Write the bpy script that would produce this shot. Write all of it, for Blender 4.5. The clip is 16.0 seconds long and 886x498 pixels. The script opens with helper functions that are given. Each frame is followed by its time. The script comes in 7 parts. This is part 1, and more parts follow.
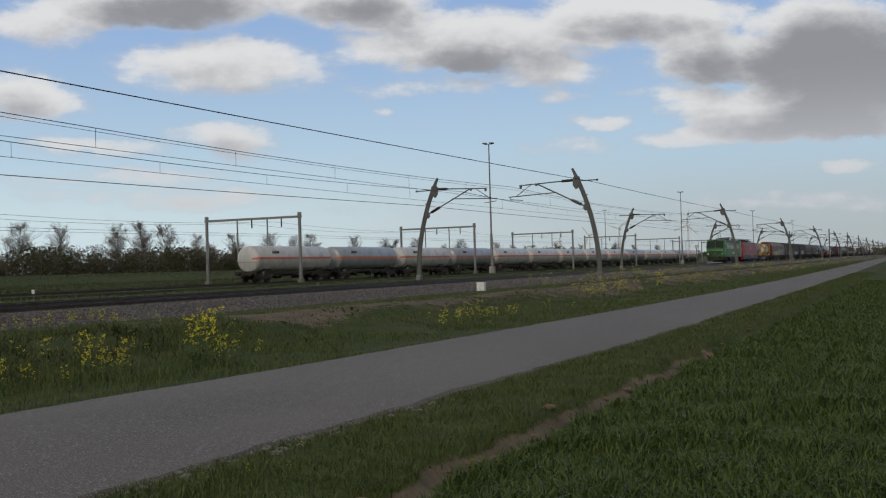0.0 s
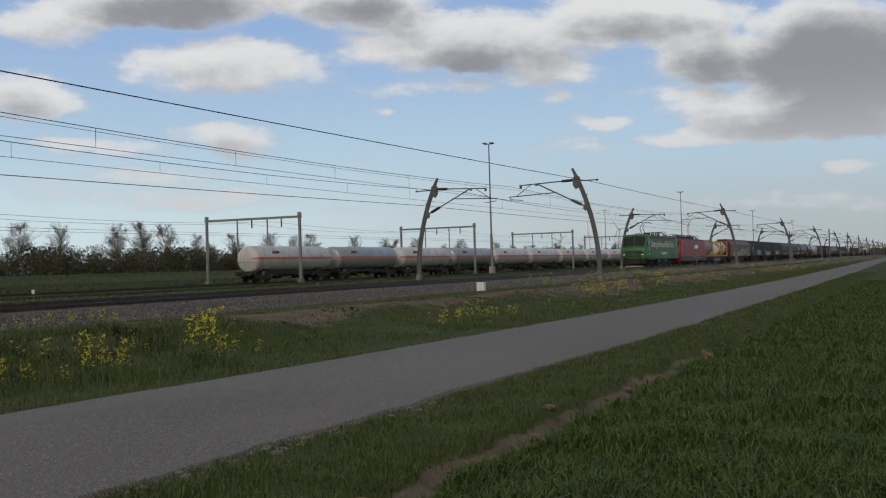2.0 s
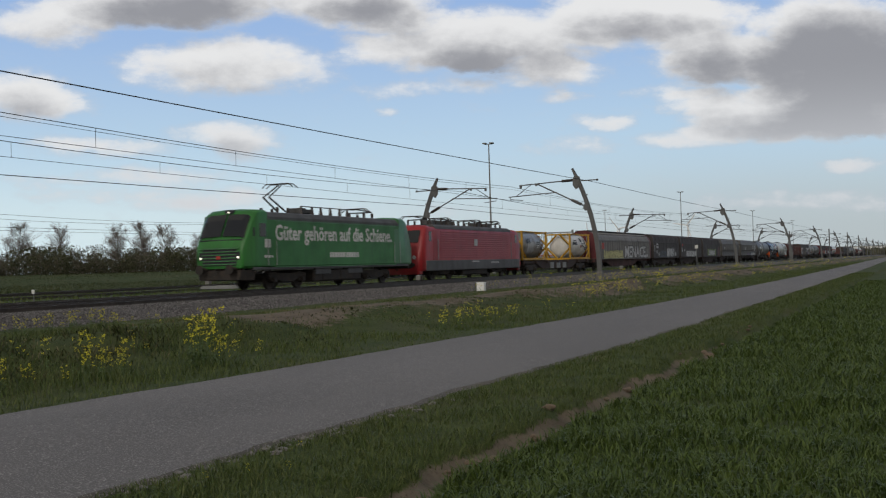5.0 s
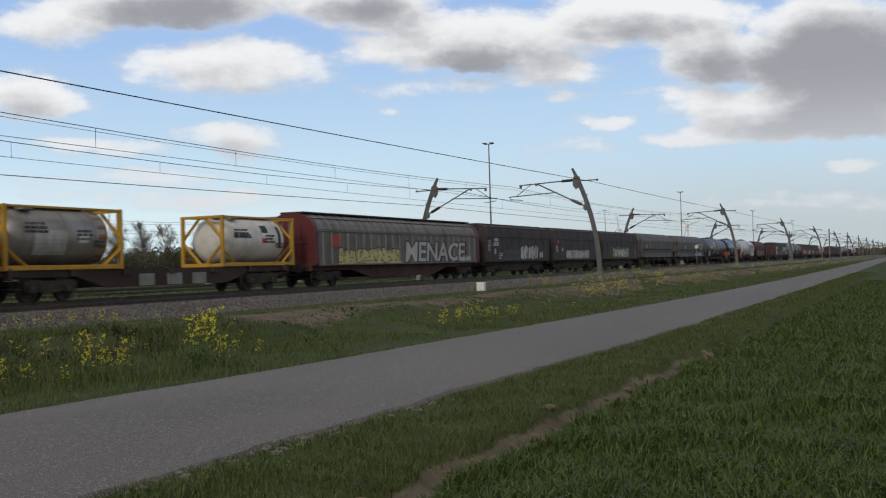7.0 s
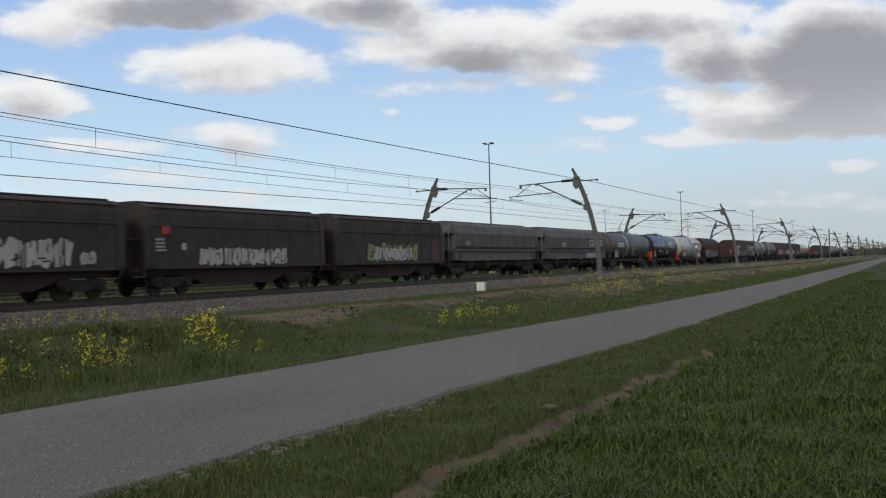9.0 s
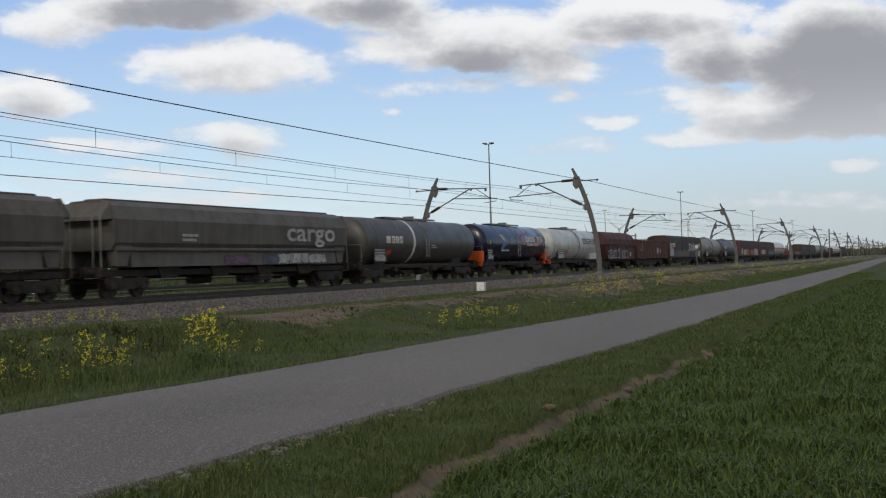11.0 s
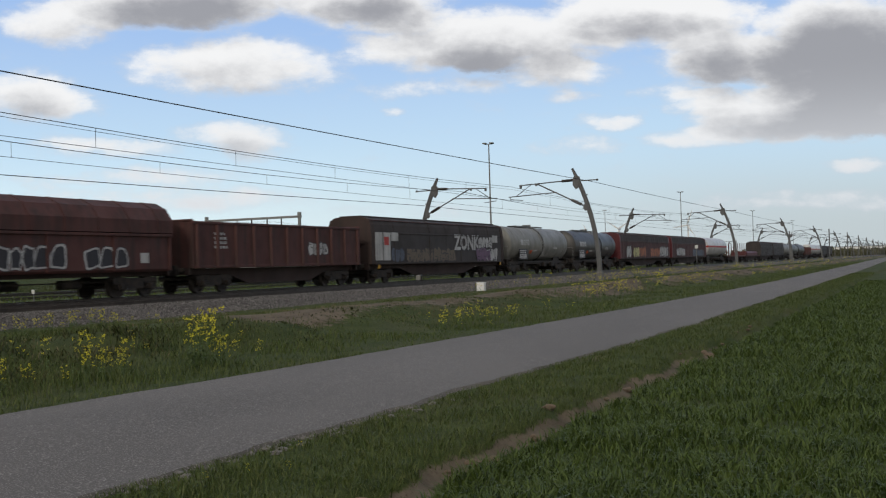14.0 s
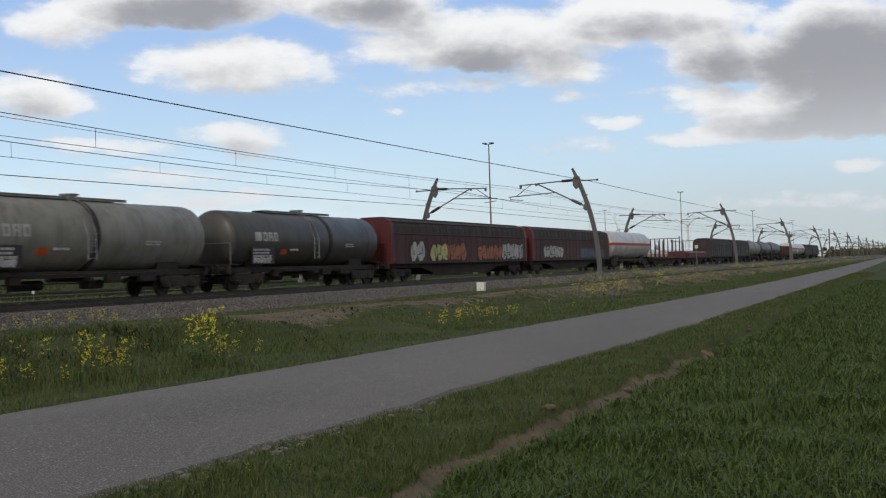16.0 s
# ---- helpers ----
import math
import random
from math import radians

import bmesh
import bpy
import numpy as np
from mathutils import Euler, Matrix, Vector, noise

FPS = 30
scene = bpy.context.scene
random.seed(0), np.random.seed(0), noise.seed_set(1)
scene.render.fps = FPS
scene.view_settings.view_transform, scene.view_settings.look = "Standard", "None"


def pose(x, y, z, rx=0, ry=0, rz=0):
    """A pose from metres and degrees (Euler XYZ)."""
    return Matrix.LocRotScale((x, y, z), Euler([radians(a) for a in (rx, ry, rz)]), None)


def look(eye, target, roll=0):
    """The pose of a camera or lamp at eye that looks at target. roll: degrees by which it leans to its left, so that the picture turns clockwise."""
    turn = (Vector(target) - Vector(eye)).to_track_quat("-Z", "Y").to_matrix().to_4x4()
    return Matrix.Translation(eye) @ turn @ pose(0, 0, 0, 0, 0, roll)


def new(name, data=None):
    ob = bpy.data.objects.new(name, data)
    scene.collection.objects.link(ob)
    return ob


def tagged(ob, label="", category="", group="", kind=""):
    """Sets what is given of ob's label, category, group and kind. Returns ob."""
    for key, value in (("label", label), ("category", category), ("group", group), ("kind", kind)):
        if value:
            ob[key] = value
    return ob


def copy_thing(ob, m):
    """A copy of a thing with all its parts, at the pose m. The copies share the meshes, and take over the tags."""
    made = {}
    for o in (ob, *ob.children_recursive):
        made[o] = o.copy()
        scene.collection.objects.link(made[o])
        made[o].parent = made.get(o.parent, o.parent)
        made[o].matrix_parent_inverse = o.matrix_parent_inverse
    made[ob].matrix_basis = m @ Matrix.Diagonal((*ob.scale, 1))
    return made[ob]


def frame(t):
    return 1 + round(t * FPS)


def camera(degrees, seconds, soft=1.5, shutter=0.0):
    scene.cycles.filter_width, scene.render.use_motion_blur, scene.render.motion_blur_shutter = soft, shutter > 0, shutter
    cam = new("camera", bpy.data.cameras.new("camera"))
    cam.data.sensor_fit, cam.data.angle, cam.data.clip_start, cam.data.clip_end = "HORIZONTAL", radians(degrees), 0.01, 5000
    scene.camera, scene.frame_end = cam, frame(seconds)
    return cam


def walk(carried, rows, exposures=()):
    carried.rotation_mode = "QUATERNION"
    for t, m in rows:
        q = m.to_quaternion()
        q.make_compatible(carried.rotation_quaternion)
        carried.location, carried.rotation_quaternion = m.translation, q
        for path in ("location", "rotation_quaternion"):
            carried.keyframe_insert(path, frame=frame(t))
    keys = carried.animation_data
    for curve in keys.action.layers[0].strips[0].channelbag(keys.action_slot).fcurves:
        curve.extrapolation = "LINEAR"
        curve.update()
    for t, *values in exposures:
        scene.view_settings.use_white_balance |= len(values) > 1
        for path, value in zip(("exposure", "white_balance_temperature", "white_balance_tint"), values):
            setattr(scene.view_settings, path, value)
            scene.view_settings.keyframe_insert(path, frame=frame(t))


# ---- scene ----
# ---- camera: stands still on the field's edge ----
EYE = (0.0, 0.0, 1.512)
AXIS = (-0.41836, 0.90814, 0.01607)
cam = camera(46.08, 16.0, soft=1.2, shutter=0.18)
HOLD = look(EYE, (EYE[0] + AXIS[0], EYE[1] + AXIS[1], EYE[2] + AXIS[2]), -1.63)
walk(cam, [(0, HOLD), (16, HOLD)], [(0, -0.02), (4.0, 0.0), (6.4, 0.26), (9, 0.26), (12, 0.28), (16, 0.3)])

# ---- world, sun ----
SUN_TURN, SUN_HIGH = 172.0, 30.0
world = bpy.data.worlds.new("sky_world")
scene.world = world
world.use_nodes = True
wt = world.node_tree
wbg = wt.nodes["Background"]
wsky = wt.nodes.new("ShaderNodeTexSky")
wsky.sky_type = 'NISHITA'
wsky.sun_disc = False
wsky.sun_elevation = radians(SUN_HIGH)
wsky.sun_rotation = radians(SUN_TURN)
wsky.dust_density = 2.0
# broken cloud over the open sky all round
wtc = wt.nodes.new("ShaderNodeTexCoord")
wno = wt.nodes.new("ShaderNodeTexNoise")
wno.inputs["Scale"].default_value, wno.inputs["Detail"].default_value = 2.6, 6
wt.links.new(wtc.outputs["Generated"], wno.inputs["Vector"])
wmr = wt.nodes.new("ShaderNodeMapRange")
wmr.interpolation_type = 'SMOOTHSTEP'
wmr.inputs[1].default_value, wmr.inputs[2].default_value, wmr.inputs[3].default_value, wmr.inputs[4].default_value = 0.36, 0.56, 0.25, 1.0
wt.links.new(wno.outputs["Fac"], wmr.inputs[0])
wmx = wt.nodes.new("ShaderNodeMix")
wmx.data_type = 'RGBA'
wmx.inputs[7].default_value = (7.6, 7.2, 6.8, 1)
wt.links.new(wmr.outputs[0], wmx.inputs[0])
wt.links.new(wsky.outputs[0], wmx.inputs[6])
wt.links.new(wmx.outputs[2], wbg.inputs[0])
wbg.inputs[1].default_value = 0.056
sun_data = bpy.data.lights.new("sun", 'SUN')
sun_data.energy, sun_data.angle, sun_data.color = 0.8, radians(12), (1.0, 0.93, 0.82)
sun = new("sun", sun_data)
_a, _e = radians(SUN_TURN), radians(SUN_HIGH)
SUN_FROM = Vector((math.sin(_a) * math.cos(_e), math.cos(_a) * math.cos(_e), math.sin(_e)))
sun.matrix_world = look(SUN_FROM * 50, (0, 0, 0))

# ---- plan, metres: tracks run along y ----
TRACK_1, TRACK_2, RAIL = -30.8, -26.7, 0.57
SIDING, SIDING_RAIL = -66.3, 0.19
SPEED = 26.33


# ---- mesh helpers ----
class Mb:
    """Collects vertices and faces of one mesh."""

    def __init__(self):
        self.v, self.f = [], []

    def add(self, verts, faces):
        n = len(self.v)
        self.v.extend(tuple(q) for q in verts)
        self.f.extend(tuple(i + n for i in q) for q in faces)
        return self

    def box(self, c, s, ch=0.0):
        x, y, z = (q / 2 for q in s)
        if ch <= 0:
            vs = [(c[0] + i * x, c[1] + j * y, c[2] + k * z) for i in (-1, 1) for j in (-1, 1) for k in (-1, 1)]
            return self.add(vs, [(0, 1, 3, 2), (4, 6, 7, 5), (0, 4, 5, 1), (2, 3, 7, 6), (0, 2, 6, 4), (1, 5, 7, 3)])
        ch = min(ch, x * 0.9, y * 0.9, z * 0.9)
        vs, idx = [], {}
        for i in (-1, 1):
            for j in (-1, 1):
                for k in (-1, 1):
                    for a in range(3):
                        d = [x - ch, y - ch, z - ch]
                        d[a] += ch
                        idx[(i, j, k, a)] = len(vs)
                        vs.append((c[0] + i * d[0], c[1] + j * d[1], c[2] + k * d[2]))
        fs = []
        for s1 in (-1, 1):
            fs.append([idx[(s1, j, k, 0)] for j, k in ((-1, -1), (1, -1), (1, 1), (-1, 1))][::s1])
            fs.append([idx[(i, s1, k, 1)] for i, k in ((-1, -1), (-1, 1), (1, 1), (1, -1))][::s1])
            fs.append([idx[(i, j, s1, 2)] for i, j in ((-1, -1), (1, -1), (1, 1), (-1, 1))][::s1])
        for s1 in (-1, 1):
            for s2 in (-1, 1):
                q = [idx[(s1, s2, -1, 0)], idx[(s1, s2, -1, 1)], idx[(s1, s2, 1, 1)], idx[(s1, s2, 1, 0)]]
                fs.append(q[::s1 * s2])
                q = [idx[(s1, -1, s2, 0)], idx[(s1, 1, s2, 0)], idx[(s1, 1, s2, 2)], idx[(s1, -1, s2, 2)]]
                fs.append(q[::s1 * s2])
                q = [idx[(-1, s1, s2, 1)], idx[(-1, s1, s2, 2)], idx[(1, s1, s2, 2)], idx[(1, s1, s2, 1)]]
                fs.append(q[::s1 * s2])
        for i in (-1, 1):
            for j in (-1, 1):
                for k in (-1, 1):
                    fs.append([idx[(i, j, k, a)] for a in range(3)][::i * j * k])
        return self.add(vs, fs)

    def loft(self, loops, caps=True, closed=True):
        """Joins loops of equal length by quads."""
        n = len(loops[0])
        vs = [q for lp in loops for q in lp]
        fs = []
        for a in range(len(loops) - 1):
            for b in range(n if closed else n - 1):
                c = (b + 1) % n
                fs.append((a * n + b, a * n + c, (a + 1) * n + c, (a + 1) * n + b))
        if caps and closed:
            fs.append(tuple(range(n))[::-1])
            fs.append(tuple((len(loops) - 1) * n + i for i in range(n)))
        return self.add(vs, fs)

    def tube(self, pts, r, n=8):
        pts = [Vector(q) for q in pts]
        rs = r if isinstance(r, (list, tuple)) else [r] * len(pts)
        loops = []
        for i, q in enumerate(pts):
            d = (pts[min(i + 1, len(pts) - 1)] - pts[max(i - 1, 0)]).normalized()
            s = d.orthogonal().normalized() if abs(d.z) > 0.95 else d.cross(Vector((0, 0, 1))).normalized()
            t = d.cross(s)
            loops.append([q + (s * math.cos(2 * math.pi * k / n) + t * math.sin(2 * math.pi * k / n)) * rs[i] for k in range(n)])
        return self.loft(loops)

    def prism(self, poly, axis, a, b):
        """A polygon of the two other axes, drawn out along axis from a to b."""
        def place(q, w):
            return {"x": (w, q[0], q[1]), "y": (q[0], w, q[1]), "z": (q[0], q[1], w)}[axis]
        return self.loft([[place(q, a) for q in poly], [place(q, b) for q in poly]])

    def mesh(self, name, material, smooth=False):
        me = bpy.data.meshes.new(name)
        me.from_pydata(self.v, [], self.f)
        me.materials.append(material)
        bm = bmesh.new()
        bm.from_mesh(me)
        bmesh.ops.recalc_face_normals(bm, faces=bm.faces)
        bm.to_mesh(me)
        bm.free()
        if smooth:
            me.polygons.foreach_set("use_smooth", [True] * len(me.polygons))
            me.set_sharp_from_angle(angle=radians(38))
        me.update()
        return me


def put(name, mesh, parent=None, m=None, label=""):
    ob = new(name, mesh)
    ob.parent = parent
    if m is not None:
        ob.matrix_basis = m
    if label:
        ob["label"] = label
    return ob


def part(name, mb, material, parent, label="", smooth=False, m=None):
    return put(name, mb.mesh(name, material, smooth), parent, m, label)


def thing(name, label, category, group="", m=None, kind=""):
    ob = new(name)
    ob.empty_display_size = 0.3
    if m is not None:
        ob.matrix_basis = m
    return tagged(ob, label, category, group, kind)


def tri_mesh(name, verts, tris, material):
    """Fast mesh of triangles from arrays."""
    me = bpy.data.meshes.new(name)
    verts, tris = np.asarray(verts, np.float32), np.asarray(tris, np.int32)
    me.vertices.add(len(verts))
    me.vertices.foreach_set("co", verts.ravel())
    me.loops.add(tris.size)
    me.loops.foreach_set("vertex_index", tris.ravel())
    me.polygons.add(len(tris))
    me.polygons.foreach_set("loop_start", np.arange(0, tris.size, 3, dtype=np.int32))
    me.update(calc_edges=True)
    me.materials.append(material)
    return me


def letters(text, size, material, parent, place, name="lettering", label="", shear=0.0, width=1.0, bold=0.0):
    """Words in the built-in font on a side that faces +x, read along +y."""
    cu = bpy.data.curves.new("words", 'FONT')
    cu.body, cu.size, cu.extrude, cu.shear, cu.resolution_u, cu.offset = text, size, 0.004, shear, 2, bold
    tmp = bpy.data.objects.new("words", cu)
    me = bpy.data.meshes.new_from_object(tmp)
    bpy.data.objects.remove(tmp)
    me.materials.append(material)
    m = Matrix.Translation(place) @ Matrix(((0, 0, 1, 0), (width, 0, 0, 0), (0, 1, 0, 0), (0, 0, 0, 1)))
    me.transform(m)
    return put(name, me, parent, None, label)


# ---- materials ----
def nodes_of(name):
    ma = bpy.data.materials.new(name)
    ma.use_nodes = True
    nt = ma.node_tree
    return ma, nt, nt.nodes["Principled BSDF"]


def mixed(nt, fac, a, b):
    n = nt.nodes.new("ShaderNodeMix")
    n.data_type = 'RGBA'
    for sock, val in ((n.inputs[0], fac), (n.inputs[6], a), (n.inputs[7], b)):
        if isinstance(val, bpy.types.NodeSocket):
            nt.links.new(val, sock)
        elif isinstance(val, (int, float)):
            sock.default_value = val
        else:
            sock.default_value = (*val, 1)
    return n.outputs[2]


def ramp(nt, src, lo, hi):
    n = nt.nodes.new("ShaderNodeMapRange")
    n.interpolation_type = 'SMOOTHSTEP'
    nt.links.new(src, n.inputs[0])
    n.inputs[1].default_value, n.inputs[2].default_value = lo, hi
    return n.outputs[0]


def grain(nt, scale, detail=4, stretch=(1, 1, 1), coords="Object", rough=0.6):
    tc = nt.nodes.new("ShaderNodeTexCoord")
    mp = nt.nodes.new("ShaderNodeMapping")
    mp.inputs[3].default_value = stretch
    nt.links.new(tc.outputs[coords], mp.inputs[0])
    n = nt.nodes.new("ShaderNodeTexNoise")
    n.inputs["Scale"].default_value, n.inputs["Detail"].default_value, n.inputs["Roughness"].default_value = scale, detail, rough
    nt.links.new(mp.outputs[0], n.inputs["Vector"])
    return n.outputs["Fac"]


def bumped(nt, bsdf, src, strength, dist=0.02):
    b = nt.nodes.new("ShaderNodeBump")
    b.inputs["Strength"].default_value, b.inputs["Distance"].default_value = strength, dist
    nt.links.new(src, b.inputs["Height"])
    nt.links.new(b.outputs[0], bsdf.inputs["Normal"])


def painted(name, base, dirt=(0.05, 0.042, 0.035), rough=0.45, metal=0.0, soil=0.5, streak=True, scale=1.0, coat=0.0):
    """Weathered paint: broad stains, upright streaks and fine grain."""
    ma, nt, bs = nodes_of(name)
    broad = grain(nt, 0.8 * scale, 5)
    fine = grain(nt, 22 * scale, 3)
    run = grain(nt, 3.0 * scale, 4, (1, 1, 0.12) if streak else (1, 1, 1))
    col = mixed(nt, ramp(nt, broad, 0.35, 0.75), base, tuple(q * 0.72 for q in base))
    f = nt.nodes.new("ShaderNodeMath")
    f.operation = 'MULTIPLY'
    nt.links.new(ramp(nt, run, 0.42, 0.72), f.inputs[0])
    f.inputs[1].default_value = soil
    col = mixed(nt, f.outputs[0], col, dirt)
    g = nt.nodes.new("ShaderNodeMath")
    g.operation = 'MULTIPLY'
    nt.links.new(ramp(nt, fine, 0.5, 0.8), g.inputs[0])
    g.inputs[1].default_value = soil * 0.4
    col = mixed(nt, g.outputs[0], col, dirt)
    nt.links.new(col, bs.inputs["Base Color"])
    rr = nt.nodes.new("ShaderNodeMapRange")
    nt.links.new(broad, rr.inputs[0])
    rr.inputs[3].default_value, rr.inputs[4].default_value = max(rough - 0.12, 0.05), min(rough + 0.2, 1)
    nt.links.new(rr.outputs[0], bs.inputs["Roughness"])
    bs.inputs["Metallic"].default_value = metal
    bs.inputs["Coat Weight"].default_value = coat
    bumped(nt, bs, fine, 0.12, 0.004)
    return ma


def plain(name, base, rough=0.6, metal=0.0, var=0.25, scale=8.0):
    ma, nt, bs = nodes_of(name)
    f = grain(nt, scale, 4)
    nt.links.new(mixed(nt, ramp(nt, f, 0.3, 0.7), base, tuple(q * (1 - var) for q in base)), bs.inputs["Base Color"])
    bs.inputs["Roughness"].default_value, bs.inputs["Metallic"].default_value = rough, metal
    return ma


def glowing(name, base, strength):
    ma, nt, bs = nodes_of(name)
    bs.inputs["Base Color"].default_value = (*base, 1)
    bs.inputs["Emission Color"].default_value = (*base, 1)
    bs.inputs["Emission Strength"].default_value = strength
    return ma


STEEL_DARK = painted("dark_bogie_steel", (0.028, 0.025, 0.023), (0.07, 0.05, 0.035), 0.75, 0.0, 0.6, False)
WHEEL = painted("wheel_steel", (0.05, 0.042, 0.036), (0.03, 0.025, 0.02), 0.6, 0.2, 0.5, False)
RAIL_TOP = plain("worn_rail", (0.09, 0.075, 0.065), 0.45, 0.6, 0.4, 3)
CONCRETE = painted("concrete", (0.42, 0.41, 0.38), (0.16, 0.14, 0.12), 0.9, 0, 0.5)
GALV = painted("galvanised_steel", (0.30, 0.31, 0.31), (0.13, 0.12, 0.11), 0.55, 0.4, 0.4)
MAST = painted("mast_steel", (0.15, 0.155, 0.16), (0.07, 0.06, 0.055), 0.6, 0.2, 0.5)
WIRE = plain("wire", (0.035, 0.035, 0.035), 0.7, 0.3)
INSUL = plain("insulator_brown", (0.03, 0.022, 0.02), 0.4)
WHITE = painted("white_paint", (0.72, 0.72, 0.70), (0.3, 0.28, 0.25), 0.5, 0, 0.25)
GLASS = plain("dark_glass", (0.012, 0.014, 0.015), 0.08, 0.0, 0.1)
LAMP_GLOW = glowing("headlight_glow", (1.0, 0.95, 0.8), 1.1)
GREEN = painted("green_loco_paint", (0.026, 0.18, 0.028), (0.02, 0.06, 0.02), 0.4, 0, 0.3)
GREEN_PALE = painted("pale_green_panel", (0.065, 0.22, 0.085), (0.05, 0.08, 0.05), 0.4, 0, 0.4)
ROOF_GREY = painted("roof_grey", (0.085, 0.088, 0.09), (0.04, 0.035, 0.03), 0.7, 0, 0.5)
RED = painted("red_loco_paint", (0.36, 0.016, 0.022), (0.13, 0.02, 0.02), 0.4, 0, 0.45)
GREY_SKIRT = painted("grey_skirt", (0.10, 0.105, 0.11), (0.05, 0.045, 0.04), 0.6, 0, 0.5)
YELLOW = painted("yellow_frame", (0.55, 0.31, 0.02), (0.16, 0.1, 0.03), 0.5, 0, 0.35)
TANK_WHITE = painted("white_tank", (0.74, 0.73, 0.70), (0.33, 0.30, 0.26), 0.4, 0, 0.3)
TANK_STEEL = painted("steel_tank", (0.34, 0.34, 0.33), (0.22, 0.14, 0.08), 0.4, 0.5, 0.45)
WALL_GREY = painted("grey_sliding_wall", (0.17, 0.165, 0.16), (0.06, 0.052, 0.045), 0.6, 0.1, 0.55)
WALL_DARK = painted("dark_sliding_wall", (0.043, 0.034, 0.032), (0.026, 0.021, 0.019), 0.62, 0, 0.5)
WALL_RED = painted("dull_red_sliding_wall", (0.085, 0.034, 0.033), (0.035, 0.022, 0.02), 0.65, 0, 0.6)
ROOF_DARK = painted("dark_wagon_roof", (0.044, 0.033, 0.030), (0.026, 0.021, 0.019), 0.7, 0, 0.5)
END_RED = painted("red_wagon_end", (0.115, 0.014, 0.018), (0.075, 0.02, 0.02), 0.5, 0, 0.4)
FRAME_BROWN = painted("brown_underframe", (0.05, 0.03, 0.026), (0.03, 0.025, 0.022), 0.75, 0, 0.6)
HOPPER = painted("grey_hopper", (0.118, 0.112, 0.105), (0.055, 0.048, 0.041), 0.62, 0, 0.5)
BROWN = painted("oxide_brown", (0.088, 0.030, 0.026), (0.03, 0.018, 0.016), 0.68, 0, 0.8)
TANK_DARK = painted("dark_grey_tank", (0.078, 0.075, 0.071), (0.042, 0.037, 0.033), 0.42, 0, 0.5)
TANK_BLUE = painted("dark_blue_tank", (0.006, 0.008, 0.036), (0.008, 0.008, 0.016), 0.22, 0, 0.35)
TANK_CREAM = painted("pale_grey_tank", (0.56, 0.59, 0.59), (0.26, 0.25, 0.23), 0.36, 0, 0.35)
TANK_GREY = painted("mid_grey_tank", (0.25, 0.25, 0.23), (0.1, 0.09, 0.075), 0.5, 0, 0.5)
TANK_GAS = painted("white_gas_tank", (0.62, 0.62, 0.615), (0.33, 0.30, 0.28), 0.34, 0, 0.35)
TANK_GAS_2 = painted("grey_white_gas_tank", (0.36, 0.38, 0.41), (0.24, 0.235, 0.235), 0.32, 0.1, 0.35)
ORANGE = painted("orange_headstock", (0.75, 0.12, 0.015), (0.3, 0.07, 0.02), 0.5, 0, 0.3)
STRIPE = painted("orange_stripe", (0.66, 0.2, 0.12), (0.4, 0.2, 0.15), 0.5, 0, 0.3)
SPRAY_WHITE = painted("spray_pale", (0.50, 0.51, 0.52), (0.15, 0.15, 0.16), 0.6, 0, 0.5)
SPRAY_YELLOW = painted("spray_yellow", (0.55, 0.53, 0.24), (0.2, 0.2, 0.1), 0.6, 0, 0.4)
SPRAY_ORANGE = painted("spray_orange", (0.40, 0.13, 0.05), (0.1, 0.05, 0.03), 0.6, 0, 0.4)
SPRAY_BLUE = painted("spray_blue_grey", (0.10, 0.12, 0.17), (0.05, 0.05, 0.06), 0.6, 0, 0.4)
SPRAY_GREEN = painted("spray_lime", (0.22, 0.32, 0.10), (0.3, 0.3, 0.2), 0.6, 0, 0.5)
SPRAY_PURPLE = painted("spray_purple", (0.16, 0.09, 0.17), (0.06, 0.05, 0.06), 0.6, 0, 0.5)
RUST = painted("rusty_orange_stain", (0.30, 0.13, 0.04), (0.2, 0.16, 0.12), 0.6, 0.2, 0.5)
RIB_PALE = painted("pale_rib", (0.30, 0.295, 0.28), (0.1, 0.09, 0.08), 0.6, 0.1, 0.5)
MARK_DARK = plain("dark_marking", (0.03, 0.03, 0.04), 0.6)
MARK_RED = plain("red_marking", (0.45, 0.05, 0.04), 0.6)


def make_asphalt():
    ma, nt, bs = nodes_of("worn_asphalt")
    fine = grain(nt, 55, 3)
    mid = grain(nt, 5, 5)
    broad = grain(nt, 0.35, 4, (1, 0.35, 1))
    col = mixed(nt, ramp(nt, broad, 0.3, 0.7), (0.105, 0.097, 0.091), (0.152, 0.141, 0.133))
    col = mixed(nt, ramp(nt, mid, 0.45, 0.75), col, (0.118, 0.109, 0.103))
    col = mixed(nt, ramp(nt, fine, 0.53, 0.64), col, (0.31, 0.295, 0.275))
    col = mixed(nt, ramp(nt, grain(nt, 80, 2), 0.6, 0.7), col, (0.075, 0.07, 0.068))
    nt.links.new(col, bs.inputs["Base Color"])
    bs.inputs["Roughness"].default_value = 0.9
    bumped(nt, bs, fine, 0.5, 0.008)
    return ma


